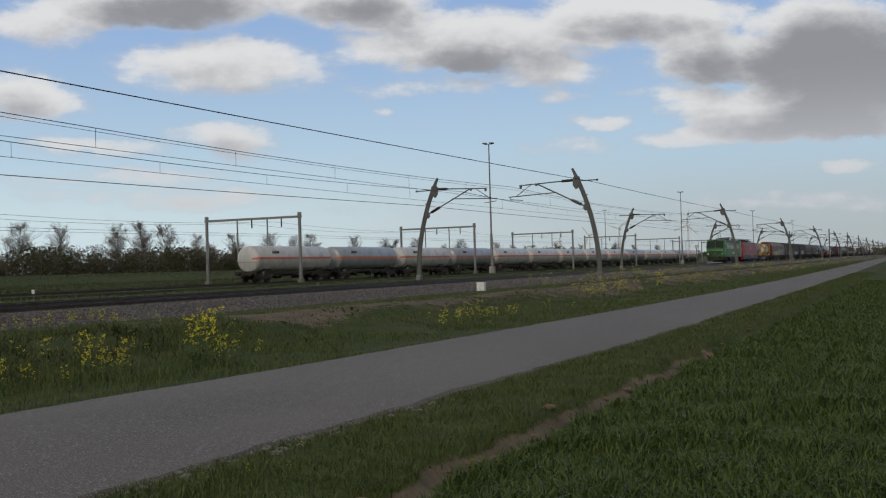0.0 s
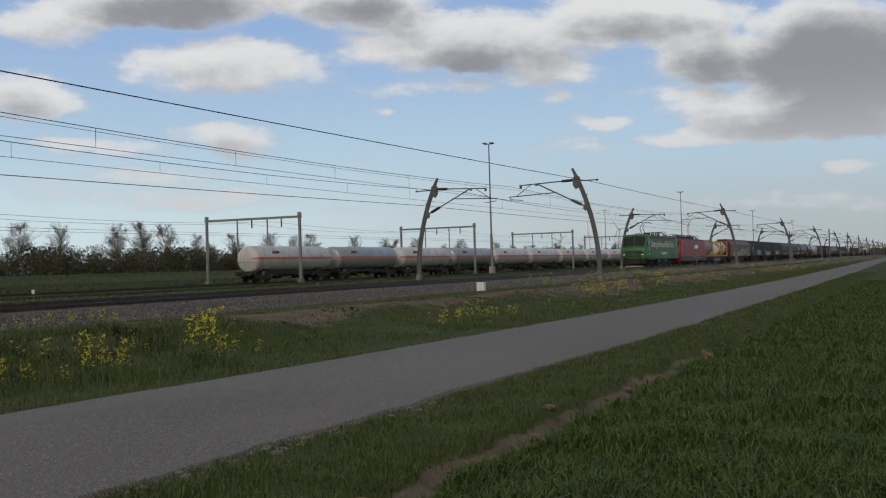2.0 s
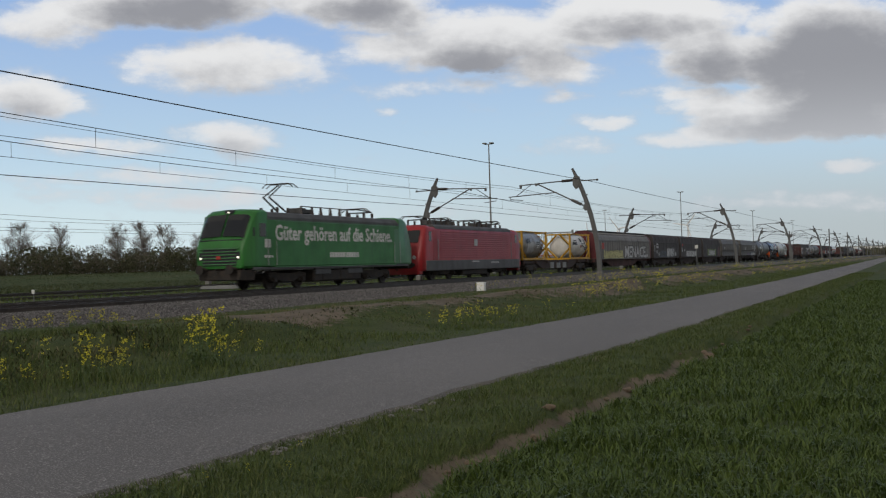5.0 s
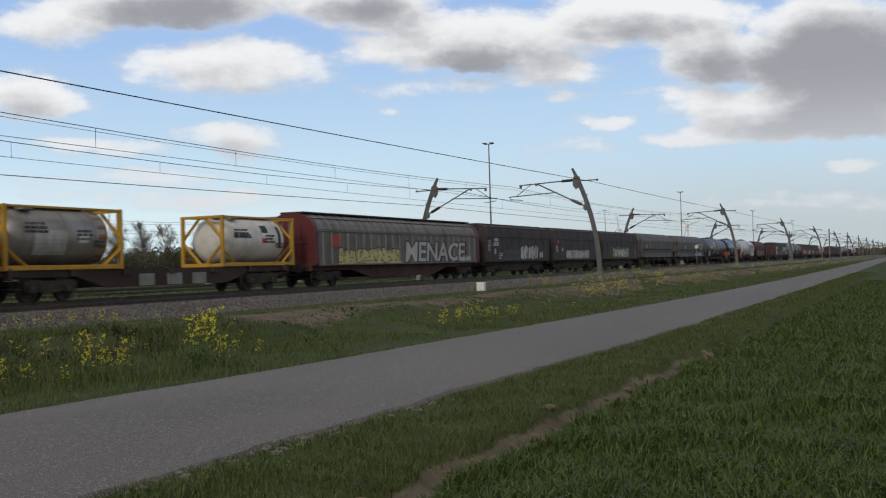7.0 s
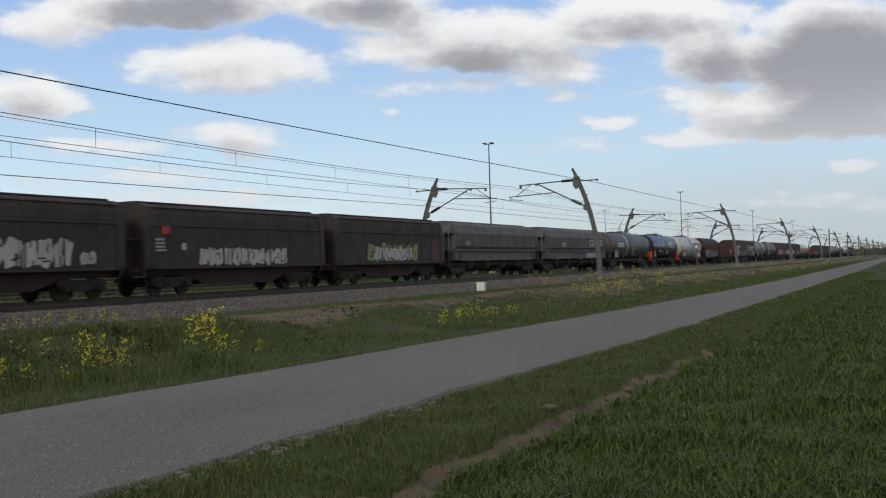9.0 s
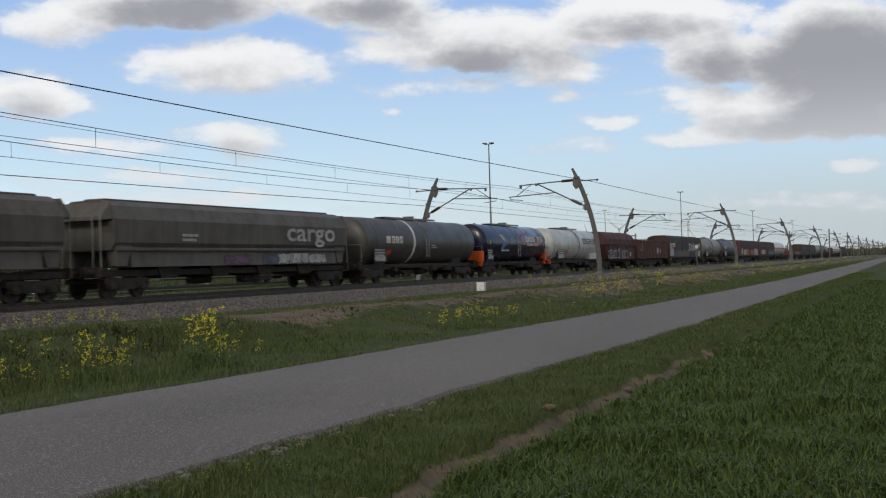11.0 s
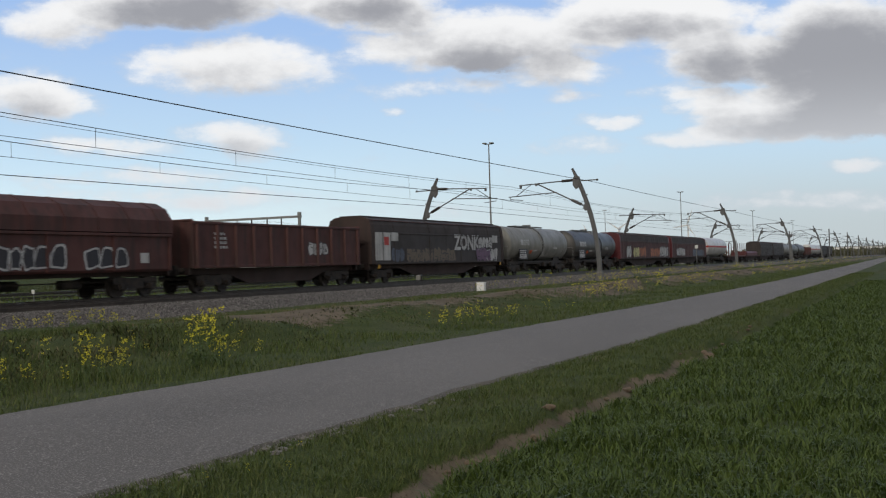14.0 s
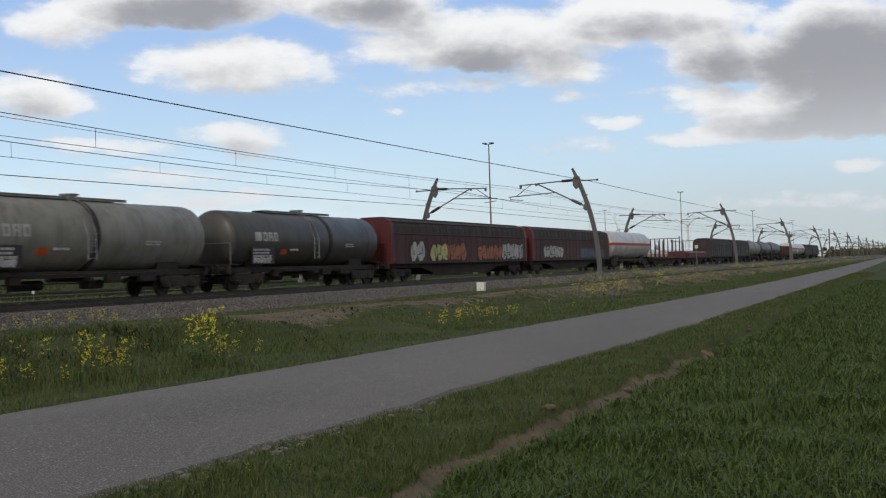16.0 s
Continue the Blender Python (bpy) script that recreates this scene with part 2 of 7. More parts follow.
def make_ground():
    """Grass, bare soil and yard gravel by plan position, with grass of two scales."""
    ma, nt, bs = nodes_of("ground_soil_grass")
    big = grain(nt, 0.22, 5)
    mid = grain(nt, 1.6, 5)
    fine = grain(nt, 24, 4)
    grass = mixed(nt, ramp(nt, mid, 0.35, 0.7), (0.042, 0.062, 0.018), (0.075, 0.098, 0.028))
    grass = mixed(nt, ramp(nt, big, 0.4, 0.7), grass, (0.085, 0.09, 0.038))
    grass = mixed(nt, ramp(nt, fine, 0.45, 0.75), grass, (0.028, 0.04, 0.013))
    soil = mixed(nt, ramp(nt, mid, 0.3, 0.7), (0.11, 0.089, 0.064), (0.175, 0.146, 0.11))
    soil = mixed(nt, ramp(nt, fine, 0.5, 0.8), soil, (0.09, 0.066, 0.046))
    at = nt.nodes.new("ShaderNodeAttribute")
    at.attribute_name = "bare"
    s = nt.nodes.new("ShaderNodeMath")
    s.operation = 'ADD'
    nt.links.new(at.outputs["Fac"], s.inputs[0])
    half = nt.nodes.new("ShaderNodeMath")
    half.operation = 'MULTIPLY_ADD'
    nt.links.new(grain(nt, 3.2, 6), half.inputs[0])
    half.inputs[1].default_value, half.inputs[2].default_value = 0.9, -0.45
    nt.links.new(half.outputs[0], s.inputs[1])
    nt.links.new(mixed(nt, ramp(nt, s.outputs[0], 0.42, 0.6), grass, soil), bs.inputs["Base Color"])
    bs.inputs["Roughness"].default_value = 0.95
    bs.inputs["Specular IOR Level"].default_value = 0.15
    bumped(nt, bs, fine, 0.6, 0.03)
    return ma


def make_ballast():
    ma, nt, bs = nodes_of("ballast_stone")
    tc = nt.nodes.new("ShaderNodeTexCoord")
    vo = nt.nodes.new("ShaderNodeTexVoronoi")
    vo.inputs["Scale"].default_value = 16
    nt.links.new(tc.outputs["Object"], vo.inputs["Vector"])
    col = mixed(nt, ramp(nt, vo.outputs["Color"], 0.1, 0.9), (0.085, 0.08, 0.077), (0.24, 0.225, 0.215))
    # shade in the gaps between stones, put into the colour
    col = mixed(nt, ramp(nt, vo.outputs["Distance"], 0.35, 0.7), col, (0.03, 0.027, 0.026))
    col = mixed(nt, ramp(nt, grain(nt, 0.5, 4), 0.4, 0.7), col, (0.10, 0.088, 0.078))
    nt.links.new(col, bs.inputs["Base Color"])
    bs.inputs["Roughness"].default_value = 0.9
    bumped(nt, bs, vo.outputs["Distance"], 0.7, 0.04)
    return ma


def make_island(name, colours, rough=0.7, spec=0.2):
    """Colour varies from piece to piece of one mesh."""
    ma, nt, bs = nodes_of(name)
    ge = nt.nodes.new("ShaderNodeNewGeometry")
    cr = nt.nodes.new("ShaderNodeValToRGB")
    els = cr.color_ramp.elements
    els[0].color, els[1].color = (*colours[0], 1), (*colours[1], 1)
    els.new(0.5).color = (*colours[2], 1)
    nt.links.new(ge.outputs["Random Per Island"], cr.inputs[0])
    nt.links.new(cr.outputs[0], bs.inputs["Base Color"])
    bs.inputs["Roughness"].default_value = rough
    bs.inputs["Specular IOR Level"].default_value = spec
    return ma


ASPHALT, GROUND, BALLAST = make_asphalt(), make_ground(), make_ballast()
STONES = make_island("loose_ballast", [(0.06, 0.056, 0.054), (0.25, 0.235, 0.225), (0.13, 0.122, 0.118)], 0.9)
BLADE_FIELD = make_island("crop_blades", [(0.036, 0.064, 0.010), (0.10, 0.14, 0.030), (0.058, 0.092, 0.016)], 0.55, 0.3)
BLADE_VERGE = make_island("verge_blades", [(0.045, 0.07, 0.016), (0.12, 0.135, 0.045), (0.072, 0.105, 0.026)], 0.6, 0.25)
BLADE_DIKE = make_island("dike_blades", [(0.03, 0.045, 0.014), (0.08, 0.085, 0.036), (0.05, 0.065, 0.022)], 0.7, 0.15)
PETAL = make_island("yellow_petals", [(0.48, 0.44, 0.03), (0.72, 0.67, 0.07), (0.61, 0.56, 0.05)], 0.6)
STEM = make_island("rape_stems", [(0.07, 0.11, 0.04), (0.12, 0.17, 0.06), (0.09, 0.14, 0.05)], 0.6)
BARK = plain("bark", (0.105, 0.088, 0.074), 0.9, 0, 0.4, 3)
TWIG = make_island("bare_twigs", [(0.14, 0.12, 0.11), (0.26, 0.23, 0.21), (0.19, 0.165, 0.15)], 0.9)
SHRUB = make_island("shrub_leaves", [(0.045, 0.055, 0.026), (0.12, 0.115, 0.068), (0.075, 0.082, 0.042)], 0.8)
WEED = make_island("weed_leaves", [(0.026, 0.034, 0.013), (0.085, 0.08, 0.038), (0.045, 0.054, 0.02)], 0.8)
DRY = make_island("withered_grass", [(0.12, 0.10, 0.06), (0.24, 0.20, 0.125), (0.17, 0.145, 0.085)], 0.8)
# leaf colours lightened, the haze of distance is painted into them
FAR_GREEN = make_island("far_woods", [(0.085, 0.095, 0.055), (0.16, 0.155, 0.10), (0.12, 0.115, 0.075)], 0.9)
SCRUB = make_island("dark_scrub", [(0.075, 0.07, 0.052), (0.15, 0.135, 0.108), (0.11, 0.10, 0.078)], 0.9)
# white raised in the colour to stand in for sunlight on the far turbines
TURBINE = plain("bright_white_coating", (0.88, 0.88, 0.88), 0.5, 0, 0.03)
FOOT_GREY = painted("weathered_concrete", (0.22, 0.215, 0.20), (0.1, 0.09, 0.08), 0.9, 0, 0.5)


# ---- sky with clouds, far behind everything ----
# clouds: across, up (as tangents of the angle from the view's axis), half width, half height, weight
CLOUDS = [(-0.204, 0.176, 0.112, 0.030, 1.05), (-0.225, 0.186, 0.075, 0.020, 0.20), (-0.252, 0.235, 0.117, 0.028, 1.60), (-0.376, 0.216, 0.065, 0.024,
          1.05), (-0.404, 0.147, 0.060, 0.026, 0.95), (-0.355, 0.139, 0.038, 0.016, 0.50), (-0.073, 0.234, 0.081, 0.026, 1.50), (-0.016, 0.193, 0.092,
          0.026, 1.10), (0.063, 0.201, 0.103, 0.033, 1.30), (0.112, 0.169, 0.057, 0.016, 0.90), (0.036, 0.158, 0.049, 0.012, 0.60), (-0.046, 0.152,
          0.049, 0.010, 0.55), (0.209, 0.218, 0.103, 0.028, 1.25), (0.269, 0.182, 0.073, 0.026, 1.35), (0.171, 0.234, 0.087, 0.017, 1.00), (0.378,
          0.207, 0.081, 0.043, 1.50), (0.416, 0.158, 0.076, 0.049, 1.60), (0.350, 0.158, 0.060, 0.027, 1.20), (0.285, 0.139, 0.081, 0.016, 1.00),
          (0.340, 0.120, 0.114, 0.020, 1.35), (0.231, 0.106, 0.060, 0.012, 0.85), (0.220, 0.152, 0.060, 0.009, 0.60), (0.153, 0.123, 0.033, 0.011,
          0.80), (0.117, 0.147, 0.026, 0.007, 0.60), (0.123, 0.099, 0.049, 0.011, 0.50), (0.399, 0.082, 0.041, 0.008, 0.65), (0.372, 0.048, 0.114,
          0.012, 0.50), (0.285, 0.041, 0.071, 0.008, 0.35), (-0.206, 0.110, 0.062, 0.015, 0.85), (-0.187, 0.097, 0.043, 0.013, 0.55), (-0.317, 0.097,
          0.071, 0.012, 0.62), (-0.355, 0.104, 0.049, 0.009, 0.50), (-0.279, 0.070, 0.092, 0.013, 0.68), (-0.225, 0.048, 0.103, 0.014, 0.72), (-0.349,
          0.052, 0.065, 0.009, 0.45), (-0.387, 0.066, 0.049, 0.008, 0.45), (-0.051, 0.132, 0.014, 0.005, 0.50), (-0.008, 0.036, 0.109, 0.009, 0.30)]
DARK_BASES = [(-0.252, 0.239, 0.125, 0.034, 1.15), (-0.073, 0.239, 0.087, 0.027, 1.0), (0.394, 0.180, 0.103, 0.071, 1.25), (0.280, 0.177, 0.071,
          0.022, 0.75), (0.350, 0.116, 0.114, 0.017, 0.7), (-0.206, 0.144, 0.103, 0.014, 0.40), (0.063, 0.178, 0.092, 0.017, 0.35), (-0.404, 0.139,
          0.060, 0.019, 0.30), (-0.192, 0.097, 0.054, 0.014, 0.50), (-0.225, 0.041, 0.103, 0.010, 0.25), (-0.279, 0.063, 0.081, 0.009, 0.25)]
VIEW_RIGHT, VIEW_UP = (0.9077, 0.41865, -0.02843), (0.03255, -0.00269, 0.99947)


def math_node(nt, op, a, b=None, c=None, clamp=False):
    n = nt.nodes.new("ShaderNodeMath")
    n.operation, n.use_clamp = op, clamp
    for i, val in enumerate((a, b, c)):
        if isinstance(val, bpy.types.NodeSocket):
            nt.links.new(val, n.inputs[i])
        elif val is not None:
            n.inputs[i].default_value = val
    return n.outputs[0]


def vec_node(nt, op, a, b=None, c=None):
    n = nt.nodes.new("ShaderNodeVectorMath")
    n.operation = op
    for i, val in enumerate((a, b, c)):
        if isinstance(val, bpy.types.NodeSocket):
            nt.links.new(val, n.inputs[i])
        elif val is not None:
            n.inputs[i].default_value = val
    return n.outputs["Value"] if op in ("DOT_PRODUCT", "LENGTH") else n.outputs["Vector"]


def noise_node(nt, vec, scale, detail, rough=0.55):
    n = nt.nodes.new("ShaderNodeTexNoise")
    n.inputs["Scale"].default_value, n.inputs["Detail"].default_value, n.inputs["Roughness"].default_value = scale, detail, rough
    nt.links.new(vec, n.inputs["Vector"])
    return n


def cloud_cover():
    """Node group: how thick the cloud is at a place of the sky."""
    ng = bpy.data.node_groups.new("cloud_cover", 'ShaderNodeTree')
    ng.interface.new_socket("place", in_out='INPUT', socket_type='NodeSocketVector')
    ng.interface.new_socket("cover", in_out='OUTPUT', socket_type='NodeSocketFloat')
    ng.interface.new_socket("mass", in_out='OUTPUT', socket_type='NodeSocketFloat')
    ng.interface.new_socket("gloom", in_out='OUTPUT', socket_type='NodeSocketFloat')
    gi, go = ng.nodes.new("NodeGroupInput"), ng.nodes.new("NodeGroupOutput")
    src = gi.outputs[0]
    wob = noise_node(ng, vec_node(ng, 'MULTIPLY', src, (1, 2.0, 0)), 14, 6, 0.6)
    warp = vec_node(ng, 'MULTIPLY_ADD', vec_node(ng, 'SUBTRACT', wob.outputs["Color"], (0.5, 0.5, 0.5)), (0.06, 0.022, 0), src)
    total = None
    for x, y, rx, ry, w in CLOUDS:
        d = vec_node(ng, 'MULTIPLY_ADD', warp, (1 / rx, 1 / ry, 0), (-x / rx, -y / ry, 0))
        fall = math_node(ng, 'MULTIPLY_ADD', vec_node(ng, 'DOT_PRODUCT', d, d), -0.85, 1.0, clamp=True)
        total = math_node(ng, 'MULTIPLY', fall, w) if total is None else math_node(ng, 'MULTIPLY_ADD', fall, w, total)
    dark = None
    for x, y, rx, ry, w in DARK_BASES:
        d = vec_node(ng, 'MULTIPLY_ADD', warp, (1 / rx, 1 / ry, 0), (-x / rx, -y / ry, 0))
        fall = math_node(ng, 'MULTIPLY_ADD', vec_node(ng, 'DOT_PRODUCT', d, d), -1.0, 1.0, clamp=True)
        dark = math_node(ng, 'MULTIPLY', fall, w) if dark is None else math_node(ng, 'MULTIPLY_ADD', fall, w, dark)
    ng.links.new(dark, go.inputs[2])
    fbm = noise_node(ng, vec_node(ng, 'MULTIPLY', src, (1, 1.9, 0)), 22, 8, 0.62).outputs["Fac"]
    rag = math_node(ng, 'MULTIPLY_ADD', fbm, 1.5, -0.86)
    cover = math_node(ng, 'ADD', total, rag)
    ng.links.new(cover, go.inputs[0])
    ng.links.new(total, go.inputs[1])
    return ng


def make_sky():
    ma = bpy.data.materials.new("cloudy_sky")
    ma.use_nodes = True
    nt = ma.node_tree
    nt.nodes.clear()
    tc = nt.nodes.new("ShaderNodeTexCoord")
    way = tc.outputs["Object"]
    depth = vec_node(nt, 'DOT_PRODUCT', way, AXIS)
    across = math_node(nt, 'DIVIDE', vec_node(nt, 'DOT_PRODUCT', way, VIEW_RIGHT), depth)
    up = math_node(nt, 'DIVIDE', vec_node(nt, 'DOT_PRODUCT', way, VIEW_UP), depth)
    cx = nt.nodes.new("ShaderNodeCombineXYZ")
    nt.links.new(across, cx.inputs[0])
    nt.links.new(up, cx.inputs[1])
    ng = cloud_cover()

    def cover_at(vec):
        n = nt.nodes.new("ShaderNodeGroup")
        n.node_tree = ng
        nt.links.new(vec, n.inputs[0])
        return n.outputs
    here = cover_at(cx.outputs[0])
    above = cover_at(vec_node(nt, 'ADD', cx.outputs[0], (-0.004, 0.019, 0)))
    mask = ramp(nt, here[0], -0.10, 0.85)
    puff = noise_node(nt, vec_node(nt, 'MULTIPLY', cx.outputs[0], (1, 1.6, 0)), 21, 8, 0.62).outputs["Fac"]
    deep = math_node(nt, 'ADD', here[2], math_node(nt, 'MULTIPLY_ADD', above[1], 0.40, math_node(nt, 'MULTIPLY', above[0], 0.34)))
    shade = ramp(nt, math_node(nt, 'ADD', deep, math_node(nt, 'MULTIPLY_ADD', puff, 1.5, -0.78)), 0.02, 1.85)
    sep = nt.nodes.new("ShaderNodeSeparateXYZ")
    nt.links.new(way, sep.inputs[0])
    high = math_node(nt, 'DIVIDE', sep.outputs[2], vec_node(nt, 'LENGTH', way))
    blue = mixed(nt, ramp(nt, high, 0.0, 0.10), (0.495, 0.595, 0.635), (0.465, 0.625, 0.745))
    rim = mixed(nt, ramp(nt, across, -0.35, 0.35), (0.625, 0.75, 0.785), (0.43, 0.485, 0.505))
    blue = mixed(nt, ramp(nt, high, 0.14, 0.0), blue, rim)
    blue = mixed(nt, ramp(nt, high, 0.06, 0.27), blue, (0.28, 0.425, 0.70))
    body = mixed(nt, shade, (0.75, 0.75, 0.75), (0.28, 0.283, 0.305))
    body = mixed(nt, ramp(nt, high, 0.18, 0.02), body, (0.585, 0.605, 0.635))
    body = mixed(nt, ramp(nt, mask, 0.75, 0.05), body, (0.50, 0.53, 0.58))
    col = mixed(nt, math_node(nt, 'MULTIPLY', mask, 0.97), blue, body)
    em = nt.nodes.new("ShaderNodeEmission")
    nt.links.new(col, em.inputs[0])
    em.inputs[1].default_value = 1.0
    tr = nt.nodes.new("ShaderNodeBsdfTransparent")
    # the painted part of the sky melts into the open sky on its outer border
    edge = math_node(nt, 'MULTIPLY', ramp(nt, depth, 1150, 1500), ramp(nt, high, 0.62, 0.48))
    mx = nt.nodes.new("ShaderNodeMixShader")
    nt.links.new(edge, mx.inputs[0])
    nt.links.new(tr.outputs[0], mx.inputs[1])
    nt.links.new(em.outputs[0], mx.inputs[2])
    out = nt.nodes.new("ShaderNodeOutputMaterial")
    nt.links.new(mx.outputs[0], out.inputs[0])
    return ma


def build_sky():
    mb, loops = Mb(), []
    for i in range(25):
        el = radians(-1.5 + 40 * i / 24)
        loops.append([(2600 * math.cos(el) * math.sin(radians(a)), 2600 * math.cos(el) * math.cos(radians(a)), 2600 * math.sin(el))
                      for a in range(-90, 42, 4)])
    mb.loft(loops, closed=False)
    me = mb.mesh("backdrop_sky", make_sky(), True)
    ob = new("backdrop_sky", me)
    ob.location = (0, 0, 1.5)
    return tagged(ob, "blue sky with drifting white and grey clouds", "sky", kind="structure")


SKY = build_sky()


# ---- ground ----
def lerp_table(v, table):
    xs, ys = zip(*table)
    return np.interp(v, xs, ys)


ROAD_LEFT = [(-60, -9.5), (8, -9.45), (13.7, -9.1), (20, -8.95), (30, -8.62), (40, -8.45), (55, -8.3), (75, -8.35), (150, -9.35), (300, -11.6), (700, -20)]
ROAD_RIGHT = [(-60, -5.3), (5.7, -5.26), (15, -5.02), (22, -4.87), (50, -4.95), (100, -5.3), (220, -6.7), (300, -7.9), (700, -16.5)]
PROFILE = [(-2600, 0.5), (-300, 0.6), (-178, 1.8), (-160, 2.0), (-146, 1.8), (-125, 0.2), (-90, 0.0), (-60, 0.0), (-40.5, 0.1), (-35.0, 0.2), (-33.8, 0.25), (-33.2, 0.38),
           (-24.6, 0.36), (-23.6, 0.16), (-22.6, 0.06), (-20, 0.16), (-17, 0.27), (-15, 0.36), (-13.9, 0.36), (-13.2, 0.22), (-12.4, 0.02), (-11.5, -0.06), (-9.6, -0.07), (-9.0, -0.05), (-5.2, -0.05), (-4.9, -0.03),
           (-3.72, -0.01), (-3.60, -0.04), (-3.46, -0.18), (-3.1, -0.2), (3, -0.18), (2600, -0.3)]


def wob(x, y, s, k=0.0):
    return noise.noise((x * s + k, y * s - k, k))


def scarp_shift(y):
    return 0.22 * wob(0, y, 0.7, 3.0) + 0.10 * wob(0, y, 2.4, 8.0) + 0.04 * wob(0, y, 7.0, 2.0)


def ground_height(x, y):
    far = max(0.0, (y - 200) / 400)
    if -4.6 < x < -2.9:
        x = x + scarp_shift(y) * min(1, (x + 4.6) / 0.7, (-2.9 - x) / 0.3)
    z = float(lerp_table(x, PROFILE))
    if -22.5 < x < -10:
        z += 0.05 * wob(x, y, 0.16, 1.0) + 0.07 * wob(x, y, 0.6, 2.0)
        z += 0.26 * math.exp(-((x + 14.0) / 1.3) ** 2) * wob(x * 0.5, y, 0.3, 5.0) + 0.10 * math.exp(-((x + 13.4) / 0.9) ** 2) * wob(x, y, 1.1, 15.0)
    if x > -4.9 and not -3.75 < x < -3.3:
        z += 0.025 * wob(x, y, 1.3, 4.0)
    elif -60 < x < -36:
        z += 0.12 * wob(x, y, 0.2, 6.0)
    return z


def bank_soil(x, y):
    """How bare the top of the bank is: open soil from 18 m on, mere spots before."""
    reach = min(1.0, max(0.16, (y - 17.0) / 6.0))
    mid = -15.6 + 0.9 * min(1.0, max(0.0, (y - 26) / 20)) + 0.8 * wob(0, y, 0.12, 2.0)
    return 0.95 * reach * math.exp(-((x - mid) / 2.1) ** 2) * max(0.0, 1.0 + 0.9 * wob(x * 0.6, y, 0.22, 9.0))


def build_ground():
    xs = np.unique(np.concatenate([np.array([-2600, -1500, -800, -450, -300, -230, -200]), np.arange(-190, -60, 6.0), np.arange(-60, -38, 2.0),
                                   np.arange(-38, -23, 0.5), np.arange(-23, -9, 0.4), np.arange(-9, -4.9, 0.6), np.arange(-4.9, -3.9, 0.12),
                                   np.arange(-3.9, -3.1, 0.045), np.arange(-3.1, 1, 0.3), np.array([1.5, 3, 6, 15, 40, 120, 400, 1200, 2600])]))
    ys = [-300, -120, -60, -30, -15, -6, 0, 3]
    y = 5.0
    while y < 2600:
        ys.append(y)
        y += max(0.12, y * 0.016)
    ys.append(2700)
    vs = [(x, y, ground_height(x, y)) for y in ys for x in xs]
    nx = len(xs)
    fs = [(a * nx + b, a * nx + b + 1, (a + 1) * nx + b + 1, (a + 1) * nx + b) for a in range(len(ys) - 1) for b in range(nx - 1)]
    me = bpy.data.meshes.new("ground")
    me.from_pydata(vs, [], fs)
    me.materials.append(GROUND)
    bare = []
    for x, y, z in vs:
        b = 0.05
        if -4.6 < x < -2.9:
            e = abs(x + scarp_shift(y) + 3.47)
            b = 0.92 - e * 4.4 if e < 0.2 else 0.06
            b += 0.35 * wob(x, y, 0.5, 11.0) - 0.25 * min(1, max(0, (y - 11) / 8)) - 0.8 * min(1, max(0, (y - 19) / 7))
        if -22.6 < x < -10:
            b = 0.06 + bank_soil(x, y) + 0.2 * wob(x, y, 0.3, 7.0)
        lo, hi = float(lerp_table(y, ROAD_LEFT)), float(lerp_table(y, ROAD_RIGHT))
        if min(abs(x - lo), abs(x - hi)) < 0.35:
            b = max(b, 0.42 + 0.35 * wob(x, y, 0.6, 1.0))
        bare.append(min(max(b, 0), 1))
    at = me.attributes.new("bare", 'FLOAT', 'POINT')
    at.data.foreach_set("value", bare)
    me.polygons.foreach_set("use_smooth", [True] * len(me.polygons))
    tagged(new("ground", me), "grassy ground with bare brown soil patches", "ground", kind="structure")


def build_road():
    mb, loops = Mb(), []
    y = -60.0
    while y < 690:
        a, b = float(lerp_table(y, ROAD_LEFT)), float(lerp_table(y, ROAD_RIGHT))
        a += 0.05 * wob(a, y, 0.8) + 0.03 * wob(a, y, 3.0)
        b += 0.14 * wob(b, y, 0.55, 3) + 0.09 * wob(b, y, 2.2, 5)
        ws = [0, 0.02, 0.1, 0.25, 0.5, 0.75, 0.9, 0.98, 1]
        loops.append([(a + (b - a) * w, y, (-0.12 if w in (0, 1) else 0.0) + 0.03 * (1 - (2 * w - 1) ** 2) + 0.006 * wob(w * 4, y, 0.7)) for w in ws])
        y += 0.18 if 4 < y < 40 else 1.2 if y < 120 else 5
    mb.loft(loops, closed=False)
    ob = part("road", mb, ASPHALT, None, smooth=True)
    tagged(ob, "narrow worn grey asphalt service road with crumbling edges", "road", kind="structure")


build_ground()
build_road()


# ---- tracks ----
def sweep_y(mb, poly, x, z, ys):
    mb.loft([[(x + q[0], y, z + q[1]) for q in poly] for y in ys])


RAIL_SHAPE = [(-0.036, 0), (0.036, 0), (0.036, -0.045), (0.01, -0.06), (0.01, -0.145), (0.07, -0.17), (-0.07, -0.17), (-0.01, -0.145), (-0.01, -0.06), (-0.036, -0.045)]


